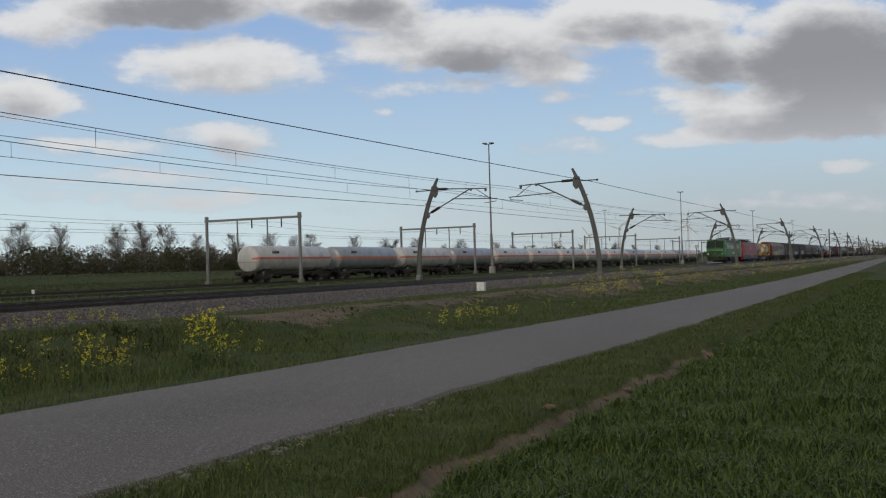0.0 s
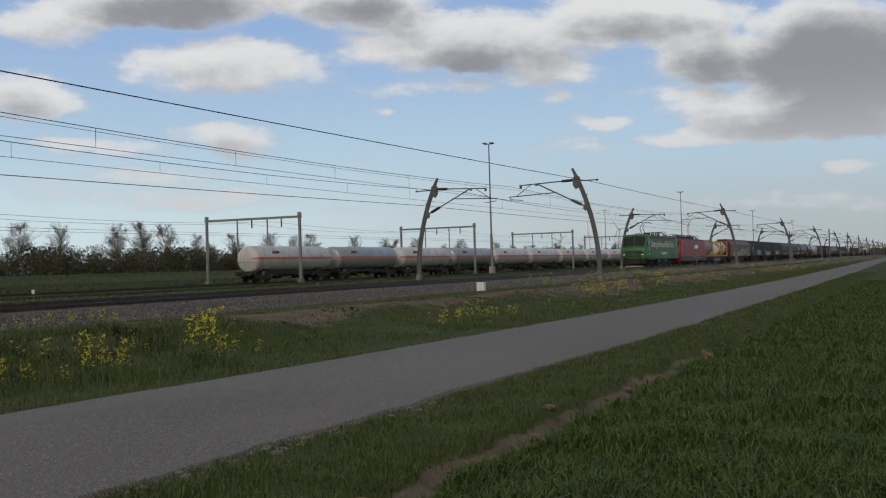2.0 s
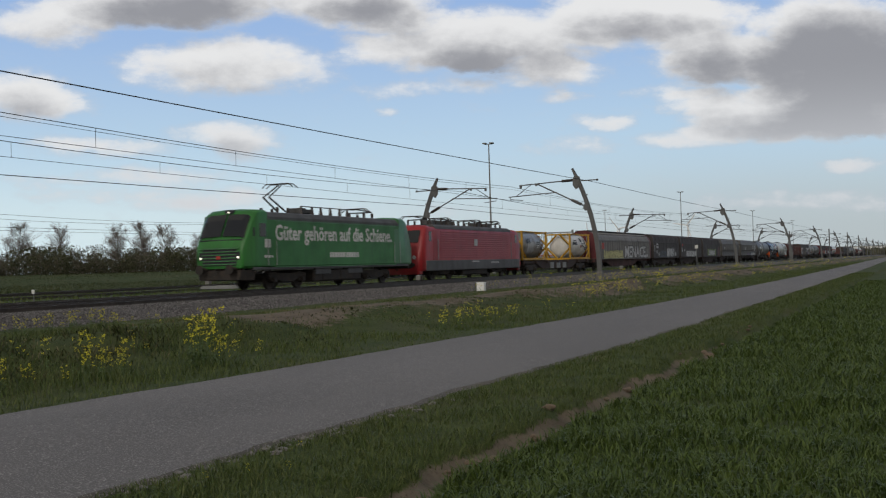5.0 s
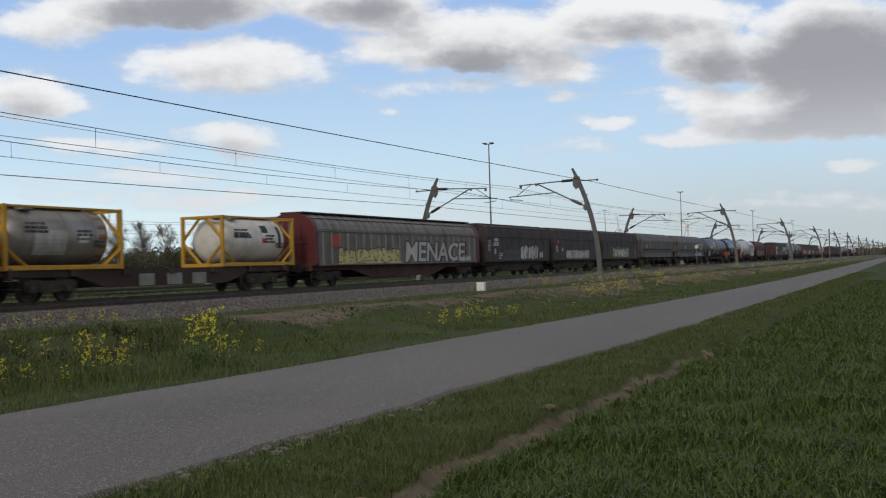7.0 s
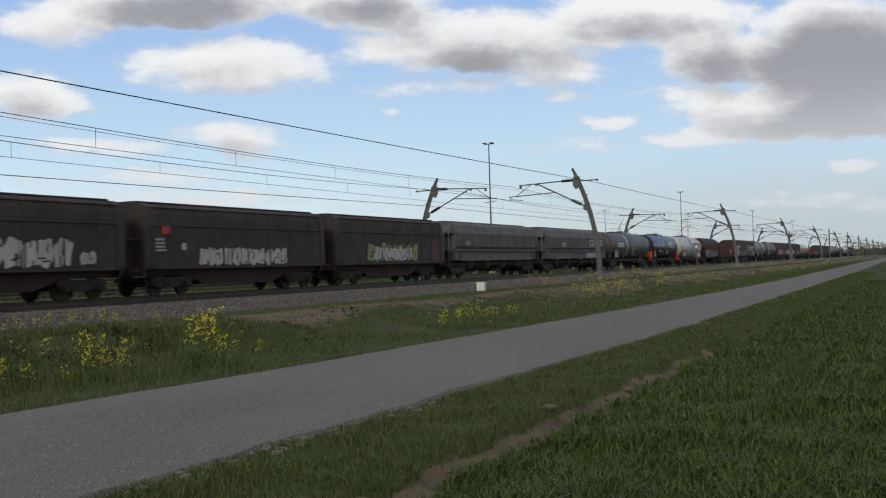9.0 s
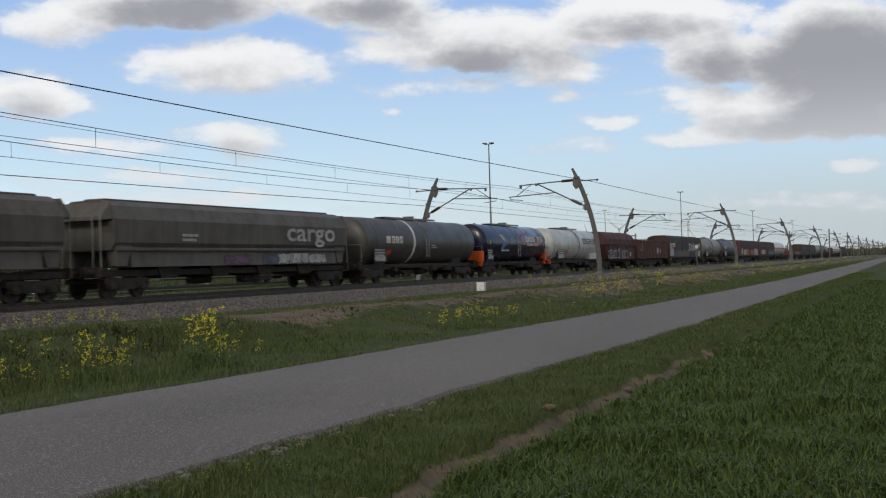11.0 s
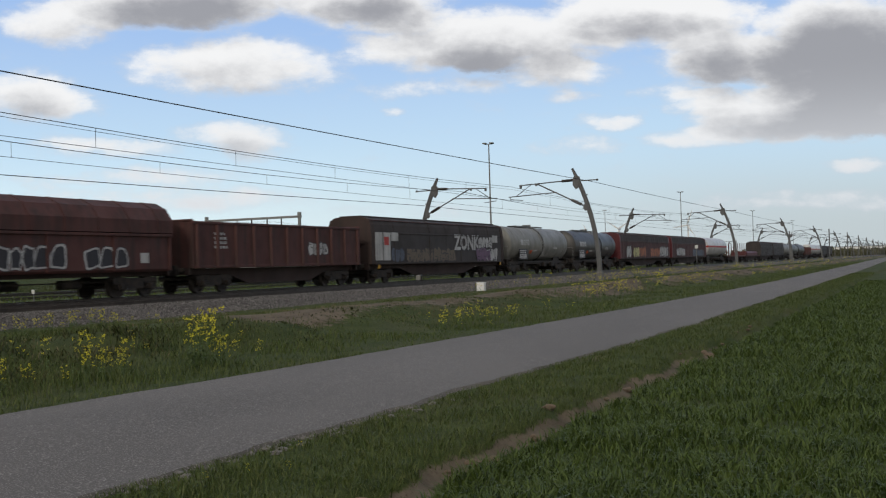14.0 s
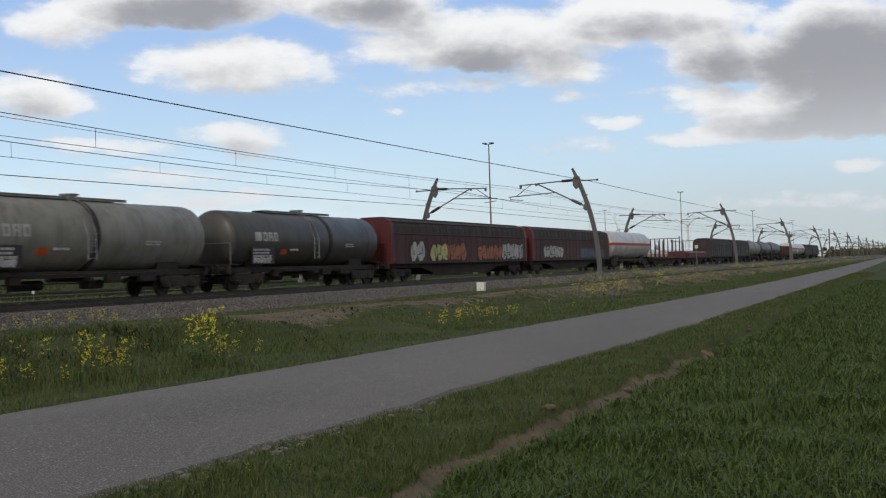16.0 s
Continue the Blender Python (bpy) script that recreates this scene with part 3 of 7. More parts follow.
def build_track(x, z, y0, y1, sleepers, label):
    tr = thing("railway_track", label, "railway track", "tracks", pose(x, 0, 0))
    for s in (-0.7535, 0.7535):
        mb = Mb()
        sweep_y(mb, RAIL_SHAPE, s, z, (y0, y0 + (y1 - y0) * 0.5, y1))
        part("rail", mb, RAIL_TOP, tr)
    me = Mb().loft([[(-1.26, -0.13, -0.12), (-1.26, 0.13, -0.12), (-1.26, 0.10, 0.06), (-1.26, -0.10, 0.06)], [(-0.4, -0.12, -0.12), (-0.4, 0.12, -0.12), (-0.4, 0.09, 0.03), (-0.4, -0.09, 0.03)],
                    [(0.4, -0.12, -0.12), (0.4, 0.12, -0.12), (0.4, 0.09, 0.03), (0.4, -0.09, 0.03)], [(1.26, -0.13, -0.12), (1.26, 0.13, -0.12), (1.26, 0.10, 0.06), (1.26, -0.10, 0.06)]]).mesh("sleeper", CONCRETE)
    for i in range(sleepers):
        put("sleeper", me, tr, pose(0, 14 + 0.6 * i, z - 0.235))
    return tr


def build_ballast():
    mb = Mb()
    poly = [(-34.4, 0.12), (-33.8, 0.25), (-33.0, 0.42), (-31.0, 0.435), (-28.7, 0.41), (-25.0, 0.43), (-24.5, 0.40), (-22.3, -0.02)]
    ys, y = [-200], 0.0
    while y < 2400:
        ys.append(y)
        y += 0.7 if y < 120 else 20
    loops = [[(x + 0.12 * wob(x, y, 0.7), y, z + (0.03 * wob(x, y, 1.4) if 0 < i < 7 else 0)) for i, (x, z) in enumerate(poly)] for y in ys]
    mb.loft(loops, closed=False)
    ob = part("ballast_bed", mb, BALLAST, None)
    tagged(ob, "grey crushed stone ballast bed under the tracks", "ballast", kind="structure")
    rng = np.random.default_rng(4)
    n = 42000
    y = 14 * (150 / 14) ** rng.random(n)
    x = -22.4 - 2.9 * rng.random(n)
    z = np.interp(x, [q[0] for q in poly], [q[1] for q in poly])
    s = rng.uniform(0.014, 0.032, n) * (1 + y / 90)
    base = np.array([(1, 0, 0), (-1, 0, 0), (0, 1, 0), (0, -1, 0), (0, 0, 1), (0, 0, -1)], float)
    tris = np.array([(0, 2, 4), (2, 1, 4), (1, 3, 4), (3, 0, 4)])
    v = base[None] * rng.uniform(0.6, 1.3, (n, 6, 1)) * s[:, None, None] + rng.normal(0, 0.25, (n, 6, 3)) * s[:, None, None]
    v += np.stack([x, y, z + 0.01], 1)[:, None]
    f = tris[None] + 6 * np.arange(n)[:, None, None]
    tagged(new("ballast_stones", tri_mesh("ballast_stones", v.reshape(-1, 3), f.reshape(-1, 3), STONES)), "loose grey ballast stones on the track shoulder", "stones", kind="stuff")


build_ballast()


# ---- overhead line ----
def catenary_mast(scale=0.88):
    """A bow-shaped steel mast that leans over its track, which lies towards -x; foot at the origin."""
    mast = thing("catenary_mast", "curved grey steel catenary mast with cantilever arm on a concrete foot", "catenary mast", "catenary masts")
    n = 22
    loops = []
    for i in range(n + 1):
        h = i / n
        x, z = -2.02 * h ** 2.05, 8.45 * h
        w = 0.19 - 0.05 * h if h < 0.86 else 0.147 - 0.55 * (h - 0.86)
        loops.append([(x + a * w, b * 0.09, z + a * w * 0.48 * h) for a, b in ((-1, -1), (-1, 1), (-0.85, 1), (-0.85, 0.35), (0.85, 0.35), (0.85, 1), (1, 1), (1, -1), (0.85, -1), (0.85, -0.35), (-0.85, -0.35), (-0.85, -1))])
    part("mast", Mb().loft(loops), MAST, mast)
    part("foot", Mb().box((0, 0, -0.34), (0.46, 0.46, 0.84), 0.03), FOOT_GREY, mast, "weathered concrete foundation block")
    part("base_plate", Mb().box((0, 0, 0.10), (0.5, 0.34, 0.05), 0.01), GALV, mast)
    part("gusset", Mb().prism([(-1.42, 7.75), (-1.25, 7.02), (-1.78, 6.75), (-2.0, 7.1), (-2.02, 7.6), (-1.8, 7.9)], "y", -0.05, 0.05), MAST, mast)
    part("strut_gusset", Mb().prism([(-0.85, 5.75), (-0.72, 5.1), (-1.05, 5.0), (-1.2, 5.2), (-1.15, 5.5)], "y", -0.05, 0.05), MAST, mast)
    part("bracket", Mb().box((-0.62, 0, 7.42), (1.35, 0.09, 0.09), 0.01).box((0.02, 0, 7.42), (0.16, 0.14, 0.16), 0.02), MAST, mast)
    part("lower_bracket", Mb().box((-1.02, 0, 6.28), (0.5, 0.08, 0.08), 0.01), MAST, mast)
    part("top_tube", Mb().tube([(-1.7, 0, 7.52), (-6.55, 0, 7.32)], 0.05), MAST, mast)
    part("top_insulator", Mb().tube([(-2.0, 0, 7.505), (-2.9, 0, 7.47)], 0.11, 10), INSUL, mast, "dark ribbed insulator")
    part("strut", Mb().tube([(-0.9, 0, 5.3), (-5.05, 0, 7.38)], 0.055), MAST, mast)
    part("strut_insulator", Mb().tube([(-1.35, 0, 5.53), (-2.15, 0, 5.93)], 0.12, 10), INSUL, mast, "dark ribbed insulator")
    part("registration_tube", Mb().tube([(-3.35, 0, 6.6), (-7.5, 0, 6.42)], 0.04), MAST, mast)
    part("steady_arm", Mb().tube([(-7.4, 0, 6.44), (-7.38, 0, 6.22), (-6.3, 0, 6.1)], 0.03).tube([(-6.9, 0, 6.43), (-5.6, 0, 7.3)], 0.03), MAST, mast)
    part("carrier_clamp", Mb().box((-6.45, 0, 7.2), (0.18, 0.14, 0.26), 0.03), MAST, mast)
    part("strut_clamp", Mb().box((-5.1, 0, 7.3), (0.2, 0.12, 0.2), 0.03), MAST, mast)
    for ob in mast.children:
        ob.data.transform(Matrix.Scale(scale, 4))
    return mast


MAST_Y0, SPAN = 70.5, 58.8
first = catenary_mast()
first.matrix_basis = pose(-20.5, MAST_Y0, 0.68)
for k in range(-1, 14):
    if k:
        copy_thing(first, pose(-20.5, MAST_Y0 + SPAN * k, 0.68))
    copy_thing(first, pose(-35.0, MAST_Y0 + 1.0 + SPAN * k, 0.72, 0, 0, 180))


def wire_run(mb, x, z, sag, r, zig=0.18, z_first=None):
    pts = []
    for k in range(-1, 15):
        y = MAST_Y0 + SPAN * k
        m = 9 if k < 3 else 4
        for j in range(m):
            w = j / m
            zz = z if k >= 0 or z_first is None else z_first + (z - z_first) * w
            pts.append((x + (zig if k % 2 else -zig) * (1 - 2 * w), y + SPAN * w, zz - 4 * sag * w * (1 - w)))
    mb.tube(pts, r, 5)
    return mb


def overhead_line(x, contact, carrier, sag, second, second_sag, feeder_x, feeder_z, feeder_first):
    line = thing("overhead_line", "thin dark overhead contact and carrier wires with droppers", "overhead wire", "overhead lines")
    part("contact_wire", wire_run(Mb(), x, contact, 0.02, 0.011), WIRE, line)
    part("carrier_wire", wire_run(Mb(), x, carrier, sag, 0.014), WIRE, line)
    part("second_carrier", wire_run(Mb(), x + 0.1, second, second_sag, 0.009), WIRE, line)
    part("feeder_wire", wire_run(Mb(), feeder_x, feeder_z, 0.06, 0.019, 0.0, feeder_first), WIRE, line)
    for k in range(-1, 3):
        for j in range(1, 7):
            w = j / 7
            y = MAST_Y0 + SPAN * (k + w)
            dx = (0.18 if k % 2 else -0.18) * (1 - 2 * w)
            part("dropper", Mb().tube([(x + dx, y, contact), (x + dx, y, carrier - 4 * sag * w * (1 - w))], 0.008, 4), WIRE, line)


overhead_line(TRACK_2, 6.08, 7.07, 0.38, 6.87, 0.31, -21.0, 7.14, 6.72)
overhead_line(TRACK_1, 6.02, 6.97, 0.49, 6.96, 0.49, -34.3, 6.1, 5.68)


# ---- yard behind ----
def yard_gantry():
    g = thing("yard_gantry", "grey steel portal gantry over the yard tracks", "gantry", "yard gantries")
    for x in (0, -12.7):
        part("post", Mb().box((x, 0, 3.75), (0.30, 0.26, 7.5), 0.03).box((x, 0, 7.5), (0.36, 0.32, 0.5), 0.02), GALV, g)
        part("foot", Mb().box((x, 0, 0.1), (0.55, 0.55, 0.4), 0.03), FOOT_GREY, g)
    part("beam", Mb().box((-6.35, 0, 7.25), (13.2, 0.24, 0.26), 0.02), GALV, g)
    for x in (-4.3, -8.4):
        part("hanger", Mb().box((x, 0, 5.2), (0.13, 0.13, 4.0), 0.01).tube([(x, 0, 3.9), (x + 1.2, 0, 3.9)], 0.05), GALV, g)
    for x in (-2.4, -6.4):
        part("insulator", Mb().tube([(x, 0, 7.1), (x, 0, 6.2)], 0.08), INSUL, g)
    return g


gan = yard_gantry()
gan.matrix_basis = pose(-62.9, 98.6, 0.2)
for k in range(1, 7):
    copy_thing(gan, pose(-62.9, 98.6 + 49.7 * k, 0.2))
for x in (-66.3, -70.6):
    yl = thing("overhead_line", "thin dark yard contact and carrier wire", "overhead wire", "overhead lines")
    for z, sag, r in ((5.6, 0.05, 0.014), (7.0, 0.6, 0.014)):
        mb = Mb()
        mb.tube([(x, 98.6 + 49.7 * (k + j / 5), z - 4 * sag * (j / 5) * (1 - j / 5)) for k in range(-2, 7) for j in range(5)], r, 5)
        part("contact_wire" if z < 6 else "carrier_wire", mb, WIRE, yl)


def light_mast():
    lm = thing("light_mast", "tall slim grey steel floodlight mast", "light mast", "light masts")
    part("pole", Mb().tube([(0, 0, 0), (0, 0, 6.2), (0, 0, 6.21), (0, 0, 20.6)], [0.24, 0.22, 0.15, 0.09], 12), GALV, lm, smooth=True)
    part("foot", Mb().box((0, 0, 0.3), (0.8, 0.8, 1.6), 0.05), CONCRETE, lm)
    part("cross_arm", Mb().box((0, 0, 20.6), (1.5, 0.14, 0.12), 0.02), GALV, lm)
    for s in (-0.6, 0.6):
        part("floodlight", Mb().box((s, -0.25, 20.72), (0.6, 0.7, 0.18), 0.04), GALV, lm)
    return lm


lm = light_mast()
lm.matrix_basis = pose(-62.4, 154, 0.1)
for x, y in ((-62.9, 301), (-64, 448), (-109, 384), (-64, 595)):
    copy_thing(lm, pose(x, y, 0.1))


def post(x, y, z, h, w, label, plate=False):
    p = thing("post", label, "post", m=pose(x, y, z))
    part("pole", Mb().box((0, 0, h / 2), (w, w, h), 0.01), MAST, p)
    if plate:
        part("plate", Mb().box((0, -0.04, h - 0.2), (0.34, 0.04, 0.36), 0.01), WHITE, p, "white plate")
    part("foot", Mb().box((0, 0, 0.05), (w * 1.8, w * 1.8, 0.3), 0.01), FOOT_GREY, p)


post(-21.6, 110.5, 0.2, 2.75, 0.08, "slim trackside post with a white plate", True)
post(-19.6, 177, 0.2, 5.3, 0.2, "plain dark grey trackside pole")
post(-19.6, 256, 0.2, 7.3, 0.25, "plain dark grey trackside pole")
for i in range(6):
    post(-19.0, 310 + 55 * i, 0.2, 7.4, 0.24, "plain dark grey trackside pole")


def trackside_box():
    b = thing("cable_cabinet", "small white trackside cable cabinet standing in the grass", "cabinet", m=pose(-19.95, 47.7, 0.20, 0, 0, 8))
    part("body", Mb().box((0, 0, 0.20), (0.40, 0.32, 0.38), 0.02), TURBINE, b)
    part("lid", Mb().box((0, 0, 0.41), (0.44, 0.36, 0.045), 0.015), TURBINE, b)
    part("door", Mb().box((0.05, -0.166, 0.20), (0.26, 0.02, 0.28), 0.008), TURBINE, b)


trackside_box()
mp = thing("marker_post", "short white marker post beside the track", "marker post", m=pose(-41.6, 39.85, 0.05))
part("stake", Mb().box((0, 0, 0.3), (0.05, 0.05, 0.7), 0.01), MAST, mp)
part("plate", Mb().box((0, -0.04, 0.72), (0.2, 0.03, 0.22), 0.01), WHITE, mp)


# ---- rolling stock: origin at rail level in the middle, length along y, the front towards -y ----
CACHE = {}


def shared(key, make):
    if key not in CACHE:
        CACHE[key] = make()
    return CACHE[key]


def wheel_mesh():
    prof = [(-0.07, 0.0), (-0.07, 0.10), (-0.03, 0.14), (-0.02, 0.34), (-0.06, 0.37), (-0.065, 0.49), (-0.035, 0.49), (-0.02, 0.46), (0.065, 0.455), (0.065, 0.37), (0.02, 0.34), (0.03, 0.14), (0.09, 0.10), (0.09, 0.0)]
    n = 22
    loops = [[(x, r * math.cos(2 * math.pi * k / n), r * math.sin(2 * math.pi * k / n)) for k in range(n)] for x, r in prof]
    return Mb().loft(loops, caps=False).mesh("wheel", WHEEL, True)


def bogie_frame_mesh(base):
    h = base / 2
    mb = Mb()
    for x in (-1.02, 1.02):
        mb.prism([(-h - 0.42, 0.58), (-h - 0.42, 0.78), (-h + 0.1, 0.86), (-0.5, 0.80), (0.5, 0.80), (h - 0.1, 0.86), (h + 0.42, 0.78), (h + 0.42, 0.58), (h - 0.15, 0.56), (0.45, 0.36), (-0.45, 0.36), (-h + 0.15, 0.56)], "x", x - 0.06, x + 0.06)
    mb.box((0, 0, 0.66), (2.0, 0.5, 0.3), 0.03)
    for y in (-h - 0.36, h + 0.36):
        mb.box((0, y, 0.68), (2.0, 0.12, 0.14), 0.01)
    return mb.mesh("bogie_frame", STEEL_DARK)


def axle_box_mesh():
    return Mb().box((0, 0, 0), (0.24, 0.30, 0.30), 0.05).tube([(0.1, 0, 0), (0.17, 0, 0)], 0.11, 10).mesh("axle_box", STEEL_DARK)


def spring_mesh():
    mb = Mb()
    pts = [(0.085 * math.cos(t * 1.05), 0.085 * math.sin(t * 1.05), -0.13 + 0.26 * t / 24) for t in range(25)]
    return mb.tube(pts, 0.022, 5).mesh("spring", STEEL_DARK)


def bogie(parent, y, base=1.8, kit=True):
    h = base / 2
    b = put("bogie", shared(("bogie", base), lambda: bogie_frame_mesh(base)), parent, pose(0, y, 0))
    for s in (-h, h):
        for x, turn in ((0.78, 0), (-0.78, 180)):
            put("wheel", shared("wheel", wheel_mesh), b, pose(x, s, 0.46, 0, 0, turn))
        put("axle", shared("axle", lambda: Mb().tube([(-0.9, 0, 0), (0.9, 0, 0)], 0.085, 10).mesh("axle", STEEL_DARK)), b, pose(0, s, 0.46))
        put("axle_box", shared("axle_box", axle_box_mesh), b, pose(1.06, s, 0.46))
        if kit:
            for d in (-0.27, 0.27):
                put("spring", shared("spring", spring_mesh), b, pose(1.06, s + d, 0.5))
    return b


def buffer_mesh():
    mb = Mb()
    mb.tube([(0, 0, 0), (0, -0.30, 0)], [0.13, 0.11], 10)
    mb.tube([(0, -0.28, 0), (0, -0.55, 0)], 0.075, 10)
    mb.tube([(0, -0.55, 0), (0, -0.60, 0)], [0.24, 0.23], 14)
    return mb.mesh("buffer", STEEL_DARK, True)


def ends_kit(parent, length, headstock=None, z=1.05):
    """Headstocks, buffers and hook couplings at both ends."""
    for s in (-1, 1):
        y = s * (length / 2 - 0.62)
        part("headstock", Mb().box((0, y - s * 0.08, z), (2.5, 0.16, 0.42), 0.03), headstock or FRAME_BROWN, parent)
        for x in (-0.875, 0.875):
            put("buffer", shared("buffer", buffer_mesh), parent, pose(x, y, z, 0, 0, 0 if s < 0 else 180))
        put("coupling", shared("coupling", lambda: Mb().box((0, -0.25, 0), (0.07, 0.5, 0.10), 0.02).tube([(0, -0.4, 0), (0, -0.5, -0.2), (0, -0.62, -0.34)], 0.035, 6).mesh("coupling", STEEL_DARK)), parent, pose(0, y, z, 0, 0, 0 if s < 0 else 180))


def underframe(parent, length, mat, z=1.1, fish=True, deep=0.62):
    a = length / 2 - 0.7
    for x in (-0.95, 0.95):
        poly = [(-a, z - 0.14), (-a, z + 0.12), (a, z + 0.12), (a, z - 0.14)]
        if fish:
            poly += [(a * 0.58, z - 0.16), (a * 0.38, z - deep), (-a * 0.38, z - deep), (-a * 0.58, z - 0.16)]
        part("sole_bar", Mb().prism(poly, "x", x - 0.04, x + 0.04), mat, parent)
    part("floor_frame", Mb().box((0, 0, z + 0.02), (1.85, 2 * a, 0.12), 0.02), mat, parent)
    part("brake_gear", Mb().box((0.3, 1.2, z - 0.42), (0.5, 1.0, 0.36), 0.08).tube([(-0.3, -2.4, z - 0.4), (-0.3, -0.9, z - 0.4)], 0.2, 10).tube([(0.5, -a * 0.55, z - 0.35), (0.5, a * 0.55, z - 0.35)], 0.03, 6), STEEL_DARK, parent)


def steps_and_rails(parent, length, x=1.25):
    for s in (-1, 1):
        y = s * (length / 2 - 0.95)
        part("step", Mb().box((x, y, 0.52), (0.3, 0.36, 0.03)).tube([(x - 0.1, y - 0.16, 0.52), (x - 0.1, y - 0.16, 1.0)], 0.02, 5).tube([(x - 0.1, y + 0.16, 0.52), (x - 0.1, y + 0.16, 1.0)], 0.02, 5), STEEL_DARK, parent)


def text_bars(parent, x, y, z, rows, mat, h=0.1, w=1.0, seed=0, name="marking"):
    """Writing too small to read: rows of bars."""
    rng = random.Random(seed)
    mb = Mb()
    for r in range(rows):
        yy = y
        while yy < y + w:
            d = rng.uniform(0.06, 0.26)
            if yy + d > y + w:
                break
            mb.box((x, yy + d / 2, z - r * h * 1.7), (0.008, d, h))
            yy += d + 0.06
    if mb.v:
        tagged(part(name, mb, mat, parent), kind="stuff")


def spray(parent, x, y, z, w, h, mat, seed, tilt=0.0, filled=True):
    """A sprayed piece that cannot be read: swollen shapes side by side with dark outlines and gaps."""
    rng = random.Random(seed)
    fill, line = Mb(), Mb()

    def blob(mb, cy, cz, ry, rz, off, lean, bumps, ph):
        pts = []
        for i in range(18):
            a = 2 * math.pi * i / 18
            k = 1 + 0.13 * math.sin(bumps * a + ph)
            c, q = math.cos(a), math.sin(a)
            u, v = ry * k * math.copysign(abs(c) ** 0.6, c), rz * k * math.copysign(abs(q) ** 0.6, q)
            pts.append((off + tilt * (cz + v - z), cy + u + lean * v, cz + v))
        mb.add(pts, [tuple(range(18))])

    def bar(mb, p, q, t, off):
        d = Vector((q[0] - p[0], q[1] - p[1])).normalized()
        n = Vector((-d.y, d.x)) * t
        p, q = Vector(p), Vector(q)
        mb.add([(off + tilt * (r.y - z), r.x, r.y) for r in (p - n, p - d * t, p + n, q + n, q + d * t, q - n)], [(0, 1, 2, 3, 4, 5)])

    yy, i = y, 0
    while yy < y + w - 0.25 * h:
        lw = rng.uniform(0.55, 0.85) * h
        hh = h * rng.uniform(0.82, 1.0)
        cy, cz, lean, ph, bumps = yy + lw / 2, z + hh / 2, rng.uniform(-0.15, 0.2), rng.uniform(0, 6), rng.choice((3, 4, 5))
        step = 0.0004 * (i % 5)
        blob(line, cy, cz, lw * 0.56, hh * 0.53, x + step, lean, bumps, ph)
        blob(fill, cy, cz, lw * (0.49 if filled else 0.54), hh * (0.47 if filled else 0.50), x + 0.003 + step, lean, bumps, ph)
        if not filled:
            blob(line, cy, cz, lw * 0.42, hh * 0.41, x + 0.006 + step, lean, bumps, ph)
        else:
            for _ in range(rng.choice((1, 2, 2, 3))):
                py, pz = cy + rng.uniform(-0.22, 0.22) * lw, cz + rng.uniform(-0.5, 0.35) * hh
                if rng.random() < 0.65:
                    bar(line, (py, pz), (py + rng.uniform(-0.05, 0.08) * h, pz + rng.uniform(0.18, 0.42) * h), 0.035 * h, x + 0.006)
                else:
                    bar(line, (py - 0.16 * h, pz), (py + 0.16 * h, pz + rng.uniform(-0.05, 0.08) * h), 0.03 * h, x + 0.006)
        yy += lw * rng.uniform(0.92, 1.1)
        i += 1
    tagged(part("graffiti", fill, mat, parent, "sprayed graffiti"), kind="stuff")
    tagged(part("graffiti_outline", line, MARK_DARK, parent, "dark sprayed outlines"), kind="stuff")


def logo_row(w, mats, r, z, y0, y1, a0, a1):
    """A maker's mark on a tank as plain blocks in a row, one colour for each block."""
    n = len(mats)
    d = (y1 - y0) / n
    for i, m_ in enumerate(mats):
        top = a1 if m_ is not MARK_RED else a1 - 1
        curve_patch(w, m_, r, z, y0 + d * i, y0 + d * (i + 0.24), a0, top, "logo")
        curve_patch(w, m_, r, z, y0 + d * (i + 0.5), y0 + d * (i + 0.74), a0, top, "logo")
        curve_patch(w, m_, r, z, y0 + d * i, y0 + d * (i + 0.74), (a0, (a0 + a1) / 2 - 2)[i % 2], (a0 + 4, (a0 + a1) / 2 + 2)[i % 2], "logo", proud=0.009)
        curve_patch(w, m_, r, z, y0 + d * i, y0 + d * (i + 0.74), top - 4, top, "logo", proud=0.009)


def frame_panel(w, y, width, seed):
    """The dark data board that hangs at a tank's side, with rows of small bars."""
    part("data_panel", Mb().box((1.40, y + width / 2, 1.70), (0.04, width, 0.84), 0.01), MARK_DARK, w, "dark data board")
    text_bars(w, 1.424, y + 0.12, 1.98, 4, SPRAY_WHITE, 0.09, width - 0.3, seed)
    spray(w, 1.424, y + 0.1, 1.32, width * 0.8, 0.34, SPRAY_WHITE, seed + 1)


# ---- sliding-wall wagons ----
SW_SIDE = [(1.40, 1.14), (1.43, 1.3), (1.43, 2.94), (1.40, 3.10), (1.27, 3.41), (1.05, 3.67), (0.75, 3.85), (0.4, 3.96), (0.0, 4.0)]


SW_STEEP = [(1.40, 1.14), (1.43, 1.3), (1.43, 3.0), (1.41, 3.12), (1.36, 3.47), (1.28, 3.74), (1.0, 3.90), (0.5, 3.97), (0.0, 4.0)]


def sw_loop(y, grow=0.0, side=SW_SIDE):
    right = [(x + (grow if x > 0.01 else 0), z + (grow if z > 2 else 0)) for x, z in side]
    return [(x, y, z) for x, z in right] + [(-x, y, z) for x, z in right[-2::-1]]


